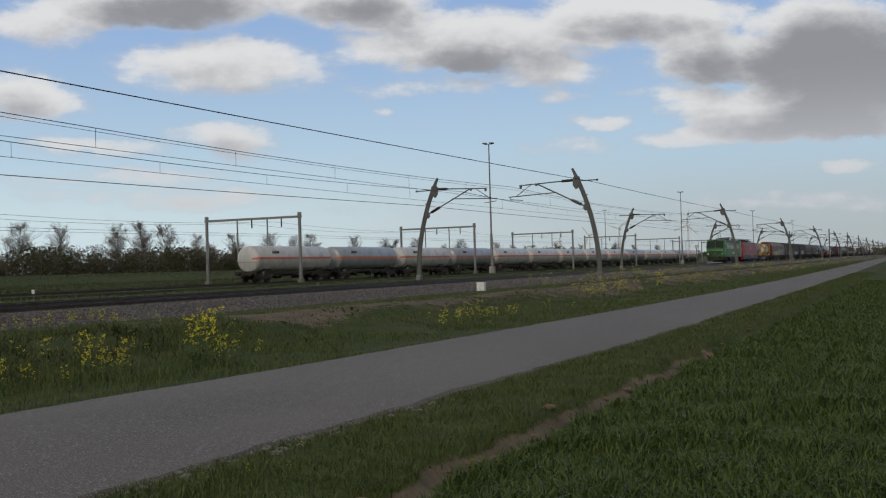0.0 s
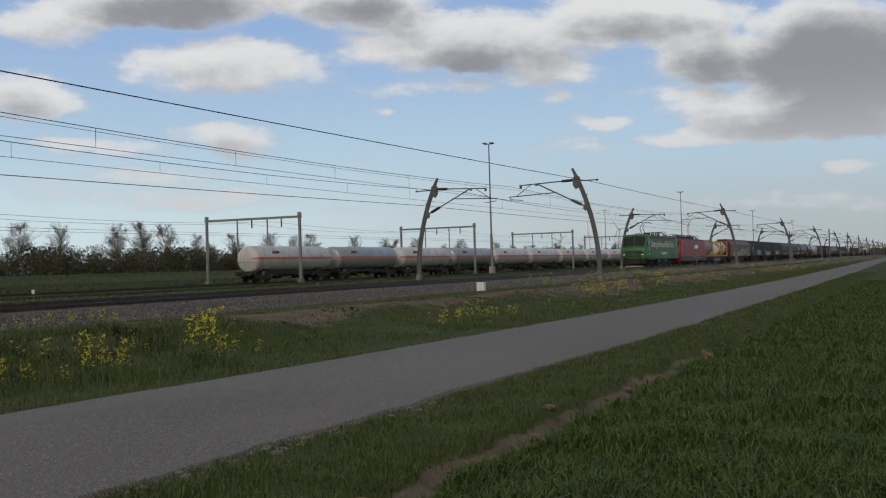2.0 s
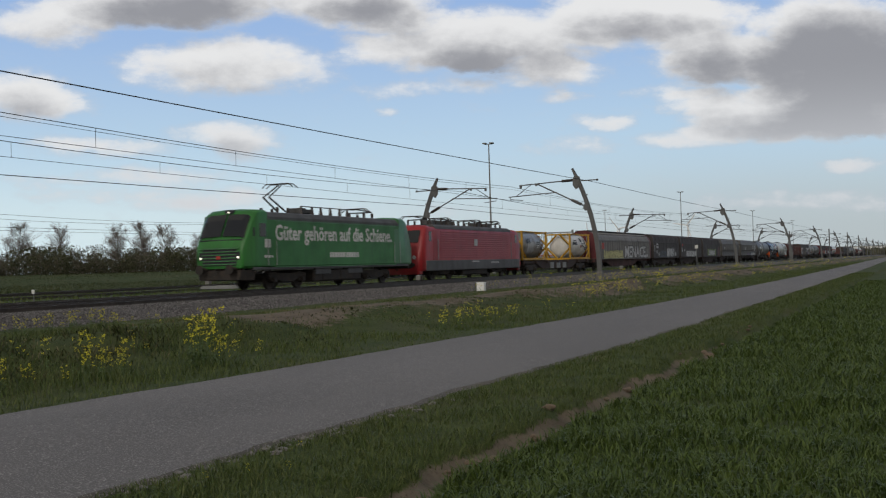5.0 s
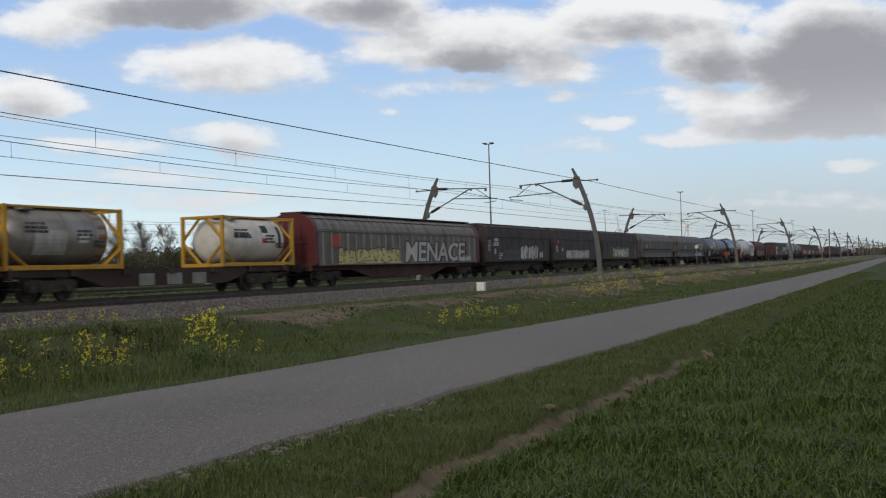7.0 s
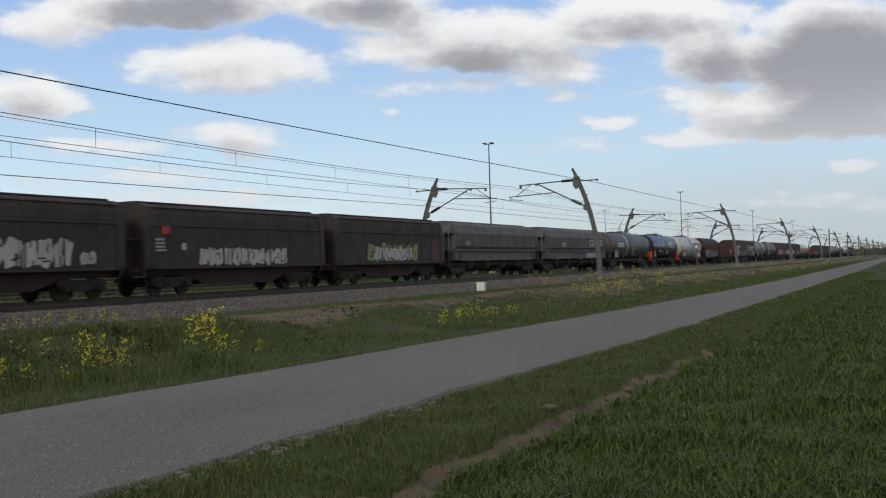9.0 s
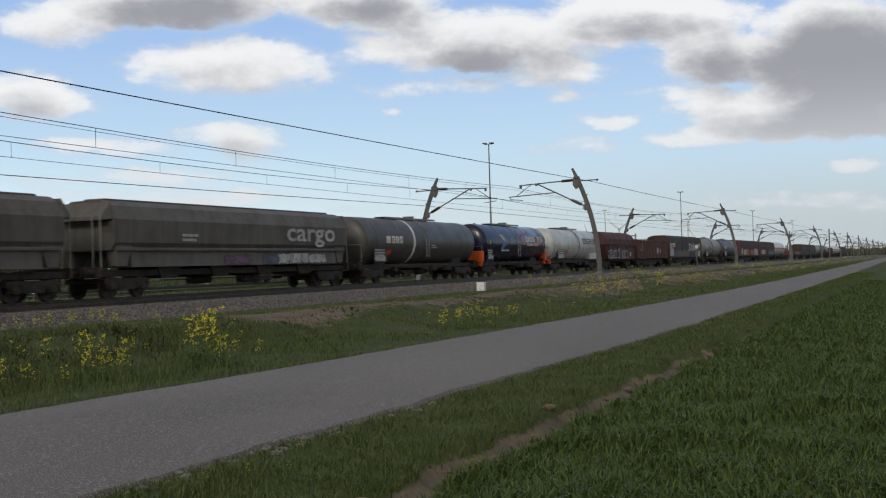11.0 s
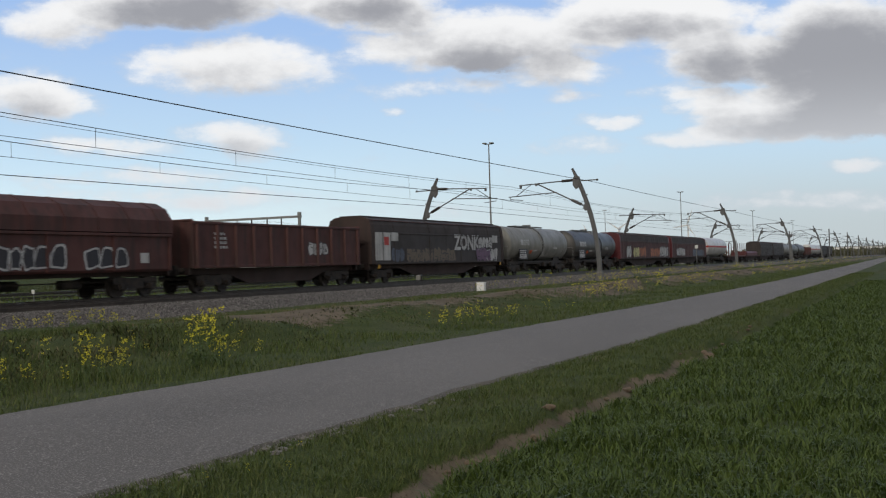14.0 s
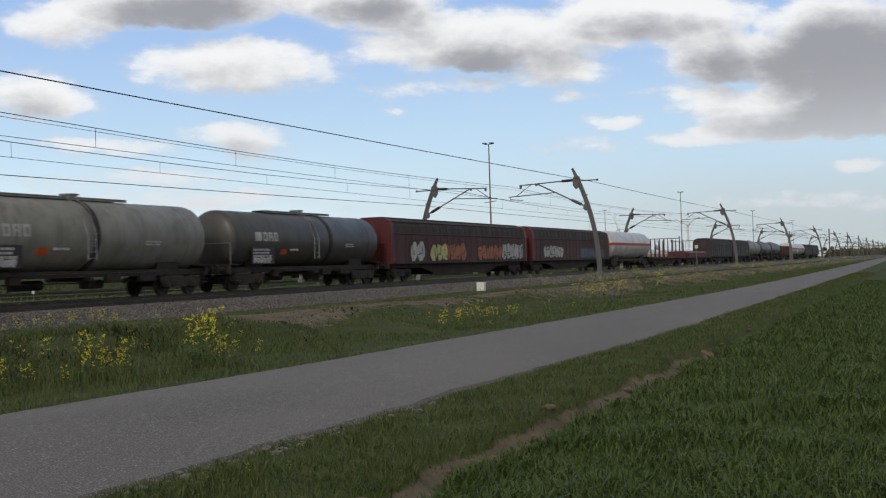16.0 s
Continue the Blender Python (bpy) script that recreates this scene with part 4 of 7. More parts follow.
def sliding_wagon(length, wall, roof, ends, label, ribs=0.85, base=1.8, doors=2, rib=None, side=SW_STEEP, sill=FRAME_BROWN):
    rib = rib or wall
    w = thing("sliding_wall_wagon", label, "freight wagon", "passing freight train")
    a = length / 2 - 0.65
    part("body", Mb().loft([sw_loop(-a + 0.05, 0, side), sw_loop(a - 0.05, 0, side)]), wall, w)
    for s in (-1, 1):
        part("end_wall", Mb().loft([sw_loop(s * a, 0.035, side), sw_loop(s * (a - 0.42), 0.035, side)]), ends, w)
        part("end_frame", Mb().box((0, s * (a + 0.03), 2.4), (2.0, 0.08, 0.12), 0.02).box((0.6, s * (a + 0.03), 2.2), (0.1, 0.08, 2.1), 0.02).box((-0.6, s * (a + 0.03), 2.2), (0.1, 0.08, 2.1), 0.02), ends, w)
        bogie(w, s * (a - 2.0), base)
    # roof sheets over the curve, one for each door
    span = (2 * a - 0.9) / doors
    for d in range(doors):
        y0 = -a + 0.45 + span * d
        top = [(x + 0.014 * (x > 0.05), z + 0.014) for x, z in side[3:]]
        lp = lambda y: [(x, y, z) for x, z in top] + [(-x, y, z) for x, z in top[-2::-1]] + [(-x, y, z - 0.03) for x, z in top[:-1]] + [(x, y, z - 0.03) for x, z in top[::-1]]
        part("roof_sheet", Mb().loft([lp(y0 + 0.02), lp(y0 + span - 0.02)]), roof, w)
        part("side_door", Mb().box((1.432, y0 + span / 2, 2.06), (0.02, span - 0.06, 1.78), 0.004), wall, w)
        part("door_bar", Mb().box((1.455, y0 + span / 2, 1.17), (0.05, span - 0.1, 0.09), 0.01).box((1.455, y0 + span / 2, 3.0), (0.045, span - 0.1, 0.06), 0.01), roof, w)
        n = int(span / ribs)
        me = shared(("rib", rib.name), lambda: Mb().box((0.015, 0, 0.86), (0.035, 0.11, 1.72), 0.012).mesh("rib", rib))
        mr = shared(("roof_rib", roof.name, rib.name, side is SW_SIDE), lambda: Mb().loft([[(x + 0.012, s, z + 0.01) for x, z in side[3:]] + [(x + 0.03, s * 0.6, z + 0.035) for x, z in side[:2:-1]] for s in (-0.06, 0.06)]).mesh("roof_rib", rib if rib is not wall else roof))
        for i in range(n):
            yy = y0 + (i + 0.5) * span / n
            put("rib", me, w, pose(1.44, yy, 1.2))
            put("roof_rib", mr, w, pose(0, yy, 0))
    part("ridge_cap", Mb().box((0, 0, 4.02 if side is SW_SIDE else 4.0), (1.5, 2 * a - 0.2, 0.10), 0.03), ROOF_DARK, w)
    part("gutter", Mb().box((side[5][0] + 0.03, 0, side[5][1] + 0.02), (0.06, 2 * a - 0.3, 0.05), 0.01), ROOF_DARK if side is SW_SIDE else BROWN, w)
    underframe(w, length, sill, 1.02)
    ends_kit(w, length, sill)
    steps_and_rails(w, length)
    return w


# ---- tank wagons ----
def tank_mesh(length, r, z, mat, dish=0.42, dip=0.0):
    a = length / 2
    n = 30
    st = [(-a, 0.02), (-a + dish * 0.12, 0.42), (-a + dish * 0.35, 0.70), (-a + dish * 0.65, 0.89), (-a + dish, 0.985), (-a + dish + 0.1, 1.0), (-0.02, 1.0), (0.02, 1.0)]
    st += [(-y, k) for y, k in st[-3::-1]]
    loops = [[(r * k * math.cos(2 * math.pi * i / n), y, z - dip * (1 - abs(y) / a) + r * k * math.sin(2 * math.pi * i / n)) for i in range(n)] for y, k in st]
    return Mb().loft(loops).mesh("tank", mat, True)


def ring(mb, y, r, z, w=0.08, proud=0.012, a0=0, a1=360):
    n = 30
    loops = []
    for s, k in ((-w / 2, 0), (-w / 2, proud), (w / 2, proud), (w / 2, 0)):
        loops.append([((r + k) * math.cos(radians(a0 + (a1 - a0) * i / n)), y + s, z + (r + k) * math.sin(radians(a0 + (a1 - a0) * i / n))) for i in range(n + 1)])
    return mb.loft(loops, caps=False, closed=False)


def tank_wagon(length, r, z, mat, label, head=None, dish=0.36, stripe=None, walkway=True, bands=3, group="passing freight train", frame=STEEL_DARK, ladder=True):
    w = thing("tank_wagon", label, "tank wagon", group)
    a = length / 2
    tl = length - 1.35
    put("tank", shared(("tank", tl, r, z, mat.name), lambda: tank_mesh(tl, r, z, mat, dish)), w)
    for i in range(bands):
        y = (i - (bands - 1) / 2) * tl * 0.8 / max(bands - 1, 1)
        part("tank_band", ring(Mb(), y, r, z, 0.10, 0.012), mat, w)
    if stripe:
        part("stripe", ring(Mb(), 0, r, z, tl - 2 * dish - 0.1, 0.006, -2.5, 8), stripe, w, "warning stripe along the tank")
        mb = Mb()
        for s in (-1, 1):
            k = 0.99
            mb.add([(r * q * math.cos(b), s * (tl / 2 - dish * d - 0.0) + s * 0.012, z + r * q * math.sin(b)) for q, d in ((1.005, 1.0), (0.90, 0.65), (0.72, 0.33), (0.45, 0.1)) for b in (-0.06, 0.16)],
                   [(0, 1, 3, 2), (2, 3, 5, 4), (4, 5, 7, 6)])
        part("end_stripe", mb, stripe, w)
    for s in (-1, 1):
        part("saddle", Mb().prism([(-0.95, 1.05), (0.95, 1.05), (0.98, z - r * 0.72), (0.6, z - r * 0.88), (0, z - r * 0.98), (-0.6, z - r * 0.88), (-0.98, z - r * 0.72)], "y", s * tl * 0.34 - 0.7, s * tl * 0.34 + 0.7), STEEL_DARK, w)
        bogie(w, s * (a - 2.35))
        part("platform", Mb().box((0, s * (a - 0.95), 1.28), (2.6, 0.7, 0.05), 0.01), frame, w)
    part("hand_rail", Mb().tube([(1.25, -a + 0.7, 1.3), (1.25, -a + 0.7, 2.3), (-1.25, -a + 0.7, 2.3), (-1.25, -a + 0.7, 1.3)], 0.022, 6), GALV, w)
    if walkway:
        part("walkway", Mb().box((0, 0, z + r + 0.10), (0.75, tl * 0.44, 0.04), 0.01).box((0.34, 0, z + r + 0.05), (0.03, tl * 0.44, 0.1)).box((-0.34, 0, z + r + 0.05), (0.03, tl * 0.44, 0.1)), GALV, w, "galvanised top walkway")
        part("manhole", Mb().tube([(0, 0.4, z + r - 0.05), (0, 0.4, z + r + 0.2)], 0.32, 14).tube([(0, 0.4, z + r + 0.2), (0, 0.4, z + r + 0.25)], 0.38, 14), GALV, w)
        if ladder:
            lad = Mb()
            for yy in (-0.22, 0.22):
                lad.tube([(r + 0.08, yy, z - 1.0), (r + 0.08, yy, z + 0.1), (r * 0.75 + 0.08, yy, z + r * 0.72), (0.4, yy, z + r + 0.12)], 0.02, 5)
            for j in range(5):
                lad.tube([(r + 0.08, -0.22, z - 0.9 + j * 0.24), (r + 0.08, 0.22, z - 0.9 + j * 0.24)], 0.015, 5)
            part("ladder", lad, GALV, w)
    part("outlet", Mb().tube([(0, 0.3, z - r + 0.1), (0, 0.3, 0.75)], 0.22, 10).tube([(-1.2, 0.3, 0.8), (1.2, 0.3, 0.8)], 0.09, 8), STEEL_DARK, w)
    underframe(w, length, frame, 1.02, False)
    ends_kit(w, length, head or STEEL_DARK)
    steps_and_rails(w, length)
    for k, y in enumerate((-a * 0.42, a * 0.2, a * 0.45)):
        part("valve_box", Mb().box((1.0, y, 0.82), (0.35, 0.5 + 0.2 * k, 0.36), 0.04), STEEL_DARK, w)
    part("rail_bar", Mb().tube([(1.28, -a * 0.5, 1.02), (1.28, a * 0.5, 1.02)], 0.03, 6), STEEL_DARK, w)
    return w


def curve_patch(w, mat, r, z, y0, y1, a0, a1, name="marking", label="", proud=0.007):
    """A patch on the tank's shell between two angles over the horizon."""
    mb = Mb()
    n = 6
    rows = [[((r + proud) * math.cos(radians(a0 + (a1 - a0) * i / n)), y, z + (r + proud) * math.sin(radians(a0 + (a1 - a0) * i / n))) for i in range(n + 1)] for y in (y0, y1)]
    mb.loft(rows, closed=False)
    return part(name, mb, mat, w, label)


# ---- hoppers, open wagon, flat wagons ----
def covered_hopper(length, mat, label):
    w = thing("hopper_wagon", label, "hopper wagon", "passing freight train")
    a = length / 2 - 0.7
    hop = lambda y, k=1.0: [(1.25, y, 1.95), (1.46, y, 2.25), (1.48, y, 3.2), (1.2, y, 3.76), (0.75, y, 3.99), (-0.75, y, 3.99), (-1.2, y, 3.76), (-1.48, y, 3.2), (-1.46, y, 2.25), (-1.25, y, 1.95)]
    part("hopper", Mb().loft([hop(-a + 0.55), hop(a - 0.55)]), mat, w)
    for s in (-1, 1):
        ys = a - 0.55
        part("end_slope", Mb().loft([[(1.3, s * (ys + 0.01), 3.9), (-1.3, s * (ys + 0.01), 3.9), (-1.4, s * (ys + 0.01), 3.2), (1.4, s * (ys + 0.01), 3.2)], [(1.25, s * (ys + 0.5), 3.3), (-1.25, s * (ys + 0.5), 3.3), (-1.25, s * (ys + 0.5), 3.15), (1.25, s * (ys + 0.5), 3.15)]]), mat, w)
        for x0 in (0.9, -1.38):
            part("end_plate", Mb().prism([(s * (ys - 1.2), 2.3), (s * (ys - 0.1), 3.1), (s * (ys + 0.1), 3.1), (s * (ys - 0.3), 1.3), (s * (ys - 0.8), 1.3)], "x", x0, x0 + 0.48), mat, w)
        part("ladder", Mb().tube([(1.2, s * (a - 0.05), 1.2), (1.2, s * (a - 0.05), 3.3)], 0.025, 6).tube([(0.8, s * (a - 0.05), 1.2), (0.8, s * (a - 0.05), 3.3)], 0.025, 6), GALV, w)
        bogie(w, s * (a - 1.7))
    part("lower_band", Mb().box((0, 0, 1.98), (2.98, 2 * a - 1.5, 0.14), 0.02), mat, w)
    part("chute_band", Mb().prism([(1.35, 1.95), (1.42, 1.25), (-1.42, 1.25), (-1.35, 1.95)], "y", -a + 1.6, a - 1.6), HOPPER, w)
    for i in range(4):
        y = (i - 1.5) * (2 * a - 5) / 4
        part("chute", Mb().prism([(y - 1.1, 1.9), (y + 1.1, 1.9), (y + 0.5, 0.75), (y - 0.5, 0.75)], "x", -1.1, 1.1), STEEL_DARK, w)
    for i in range(9):
        y = (i - 4) * (2 * a - 2) / 9
        part("rib", Mb().box((1.475, y, 2.72), (0.03, 0.07, 0.92), 0.008), mat, w)
    part("roof_hatch", Mb().box((0.0, 0, 4.04), (1.1, 2 * a - 2.0, 0.10), 0.03), mat, w)
    underframe(w, length, STEEL_DARK, 1.02, False)
    ends_kit(w, length)
    return w


def roofed_coal_hopper(length, label):
    w = thing("hopper_wagon", label, "hopper wagon", "passing freight train")
    a = length / 2 - 0.7
    f = -a + 1.6
    low = lambda y: [(1.38, y, 1.05), (1.46, y, 1.15), (1.46, y, 2.62), (-1.46, y, 2.62), (-1.46, y, 1.15), (-1.38, y, 1.05)]
    part("body", Mb().loft([low(f), low(a - 0.1)]), BROWN, w)
    top = lambda y, k=0.0: [(1.52, y, 2.66), (1.50, y, 3.2), (1.18, y, 3.70), (0.6, y, 3.99), (-0.6, y, 3.99), (-1.18, y, 3.70), (-1.50, y, 3.2), (-1.52, y, 2.66)]
    part("swing_roof", Mb().loft([top(f - 0.9), top(a + 0.02)]), BROWN, w, "rust-brown ribbed swivel roof")
    part("front_slope", Mb().prism([(f, 2.65), (f - 0.95, 2.65), (f - 0.2, 1.4), (f, 1.4)], "x", -1.4, 1.4), BROWN, w)
    part("control_platform", Mb().box((0, -a + 0.75, 1.25), (2.7, 1.5, 0.08), 0.02).tube([(1.3, -a + 0.1, 1.3), (1.3, -a + 0.1, 2.2), (-1.3, -a + 0.1, 2.2), (-1.3, -a + 0.1, 1.3)], 0.03, 6), FRAME_BROWN, w)
    for i in range(6):
        y = f + (a - f) * (i + 0.5) / 6
        part("roof_rib", Mb().loft([[(x * 1.012, y + s, z + 0.02) for x, _, z in top(0)[:4]] + [(x * 0.99, y + s, z - 0.02) for x, _, z in top(0)[3::-1]] for s in (-0.07, 0.07)]), BROWN, w)
    for i in range(4):
        y = f + (a - 0.1 - f) * i / 3
        part("side_post", Mb().box((1.48, y + (0.06 if i == 0 else -0.06 if i == 3 else 0), 1.85), (0.07, 0.12, 1.5), 0.01), BROWN, w)
    part("waist_rail", Mb().box((1.49, (f + a) / 2, 2.56), (0.09, a - f, 0.12), 0.02), BROWN, w)
    for s in (-1, 1):
        bogie(w, s * (a - 1.9))
    underframe(w, length, FRAME_BROWN, 1.02, False)
    ends_kit(w, length)
    return w


def open_wagon(length, label):
    w = thing("open_wagon", label, "open freight wagon", "passing freight train")
    a = length / 2 - 0.62
    for x in (-1.42, 1.42):
        part("side_wall", Mb().box((x, 0, 2.15), (0.08, 2 * a, 2.0), 0.01), BROWN, w)
        part("top_rail", Mb().box((x, 0, 3.18), (0.16, 2 * a + 0.06, 0.14), 0.03), BROWN, w)
    for s in (-1, 1):
        part("end_wall", Mb().box((0, s * (a - 0.04), 2.2), (2.76, 0.08, 2.1), 0.01), BROWN, w)
        part("end_rail", Mb().box((0, s * (a - 0.04), 3.28), (2.9, 0.14, 0.12), 0.03), BROWN, w)
        bogie(w, s * (a - 2.0))
    part("floor", Mb().box((0, 0, 1.2), (2.76, 2 * a, 0.1), 0.01), BROWN, w)
    me = shared("open_rib", lambda: Mb().prism([(0, -0.11), (0.11, -0.06), (0.11, 0.06), (0, 0.11)], "z", 0, 1.98).mesh("side_post", BROWN))
    for i in range(11):
        put("side_post", me, w, pose(1.455, -a + 0.3 + i * (2 * a - 0.6) / 10, 1.14))
    part("lower_rail", Mb().box((1.47, 0, 1.2), (0.1, 2 * a, 0.14), 0.02), BROWN, w)
    underframe(w, length, FRAME_BROWN, 1.0)
    ends_kit(w, length)
    return w


def flat_wagon(length, label, stakes=True, load=None):
    w = thing("flat_wagon", label, "flat wagon", "passing freight train")
    a = length / 2 - 0.62
    part("deck", Mb().box((0, 0, 1.2), (2.75, 2 * a, 0.12), 0.02), FRAME_BROWN, w)
    part("side_edge", Mb().box((1.40, 0, 1.16), (0.06, 2 * a, 0.22), 0.02), BROWN, w)
    for s in (-1, 1):
        bogie(w, s * (a - 2.2))
    if stakes:
        me = shared("stake", lambda: Mb().loft([[(q * 0.09, p2 * 0.07, 1.0) for q, p2 in ((-1, -1), (1, -1), (1, 1), (-1, 1))], [(q * 0.045, p2 * 0.04, 3.5) for q, p2 in ((-1, -1), (1, -1), (1, 1), (-1, 1))]]).mesh("stake", BROWN))
        for i in range(8):
            for x in (-1.38, 1.38):
                put("stake", me, w, pose(x, -a + 1 + i * (2 * a - 2) / 7, 0))
    if load:
        part("end_board", Mb().box((0, -a + 0.1, 1.6), (2.6, 0.08, 0.8), 0.02), load, w)
        part("tarpaulin_load", Mb().loft([[(x * k, y, 1.26 + z * k) for x, z in ((1.25, 0), (1.3, 0.5), (1.05, 0.75), (-1.05, 0.75), (-1.3, 0.5), (-1.25, 0))] for y, k in ((-a + 1.5, 0.8), (-a + 2.2, 1.0), (a - 2.2, 1.0), (a - 1.5, 0.8))]), load, w)
    underframe(w, length, FRAME_BROWN, 1.02)
    ends_kit(w, length)
    return w


# ---- tank containers and their wagon ----
def container_wagon(length):
    w = thing("container_wagon", "long brown skeletal container wagon carrying two tank containers", "container wagon", "passing freight train")
    a = length / 2 - 0.62
    for x in (-1.05, 1.05):
        poly = [(-a, 0.95), (-a, 1.18), (a, 1.18), (a, 0.95), (a - 3.4, 0.92), (a - 5.0, 0.45), (-a + 5.0, 0.45), (-a + 3.4, 0.92)]
        part("sole_bar", Mb().prism(poly, "x", x - 0.05, x + 0.05), FRAME_BROWN, w)
    for i in range(7):
        part("cross_beam", Mb().box((0, -a + 0.3 + i * (2 * a - 0.6) / 6, 1.05), (2.5, 0.3, 0.22), 0.02), FRAME_BROWN, w)
    for s in (-1.6, 0.2, 1.9):
        part("side_plate", Mb().box((1.12, s, 0.72), (0.04, 0.95, 0.5), 0.01), GALV, w, "pale grey plate")
    part("floor_frame", Mb().box((0, 0, 1.0), (0.6, 2 * a, 0.24), 0.02), FRAME_BROWN, w)
    for s in (-1, 1):
        bogie(w, s * (a - 2.1))
    ends_kit(w, length, FRAME_BROWN)
    steps_and_rails(w, length)
    return w


def tank_container(mat, end_mat, label, seed):
    c = thing("tank_container", label, "tank container", "tank containers")
    L, W, H = 3.029, 1.219, 2.42
    for s in (-1, 1):
        for x in (-1, 1):
            part("corner_post", Mb().box((x * (W - 0.08), s * (L - 0.08), H / 2), (0.16, 0.16, H), 0.015), YELLOW, c)
            part("corner_brace", Mb().tube([(x * (W - 0.1), s * (L - 0.12), 1.1), (x * 0.16, s * (L - 0.12), 0.12)], 0.085, 4).tube([(x * (W - 0.1), s * (L - 0.12), H - 1.1), (x * 0.16, s * (L - 0.12), H - 0.1)], 0.085, 4), YELLOW, c)
            part("side_brace", Mb().tube([(x * (W - 0.08), s * (L - 0.12), 0.8), (x * (W - 0.08), s * (L - 1.1), 0.12)], 0.07, 4), YELLOW, c)
        part("end_beam", Mb().box((0, s * (L - 0.08), 0.08), (2 * W, 0.15, 0.16), 0.015), YELLOW, c)
        part("end_beam", Mb().box((0, s * (L - 0.08), H - 0.07), (2 * W, 0.13, 0.13), 0.015), YELLOW, c)
        part("placard", Mb().box((0.0, s * (L - 0.33), 1.2), (0.3, 0.02, 0.3), 0.004), YELLOW, c)
    for x in (-1, 1):
        part("side_beam", Mb().box((x * (W - 0.07), 0, 0.10), (0.13, 2 * L - 0.3, 0.18), 0.015), YELLOW, c)
        part("top_rail", Mb().box((x * (W - 0.07), 0, H - 0.06), (0.09, 2 * L - 0.3, 0.09), 0.01), YELLOW, c)
    put("tank", shared(("ctank", mat.name), lambda: tank_mesh(5.5, 1.13, 1.28, mat, 0.55)), c)
    part("walkway", Mb().box((0.3, 0, H - 0.03), (0.5, 5.2, 0.04), 0.01), GALV, c)
    for y in (-1.6, 0.1, 1.6):
        part("tank_band", ring(Mb(), y, 1.13, 1.28, 0.09, 0.015), mat, c)
    part("manhole", Mb().tube([(0, 0.3, 2.3), (0, 0.3, 2.44)], 0.3, 12), GALV, c)
    for y, z, rows, w2 in ((-2.0, 1.75, 3, 1.2), (0.6, 1.5, 3, 0.8), (1.5, 1.1, 2, 0.6)):
        text_bars(c, 1.145, y, z, rows, MARK_DARK, 0.09, w2, seed + rows)
    part("valve_cover", Mb().box((0.5, -1.6, 2.33), (0.7, 0.6, 0.16), 0.03).box((0.2, 1.7, 2.33), (0.6, 0.5, 0.14), 0.03), GALV, c)
    part("ladder", Mb().tube([(0.55, L - 0.05, 0.2), (0.55, L - 0.05, 2.35)], 0.025, 5).tube([(0.95, L - 0.05, 0.2), (0.95, L - 0.05, 2.35)], 0.025, 5), GALV, c)
    if seed == 1:
        curve_patch(c, SPRAY_WHITE, 1.13, 1.28, -1.5, 0.1, -38, 12, "pale_panel", "pale worn panel")
        curve_patch(c, RUST, 1.13, 1.28, 1.75, 2.25, -60, 60, "rust_stain", "rust stain")
        curve_patch(c, WHITE, 1.13, 1.28, 0.7, 1.2, -12, 6, "placard", proud=0.012)
    else:
        curve_patch(c, MARK_DARK, 1.13, 1.28, 1.7, 1.95, -20, 38, "marking")
        curve_patch(c, SPRAY_BLUE, 1.13, 1.28, -2.0, -0.6, 4, 14, "marking")
        curve_patch(c, MARK_DARK, 1.13, 1.28, 0.35, 0.9, 18, 40, "marking")
        curve_patch(c, MARK_RED, 1.13, 1.28, 0.3, 0.6, -8, 4, "placard")
    return c


# ---- locomotives ----
def loco_loop(y, w, zb, zt, roof=0.55):
    r = [(w * 0.93, zb), (w, zb + 0.12), (w, zt - roof), (w * 0.975, zt - roof * 0.62), (w * 0.86, zt - roof * 0.22), (w * 0.62, zt - 0.03), (w * 0.3, zt), ]
    return [(x, y, z) for x, z in r] + [(-x, y, z) for x, z in r[::-1]]


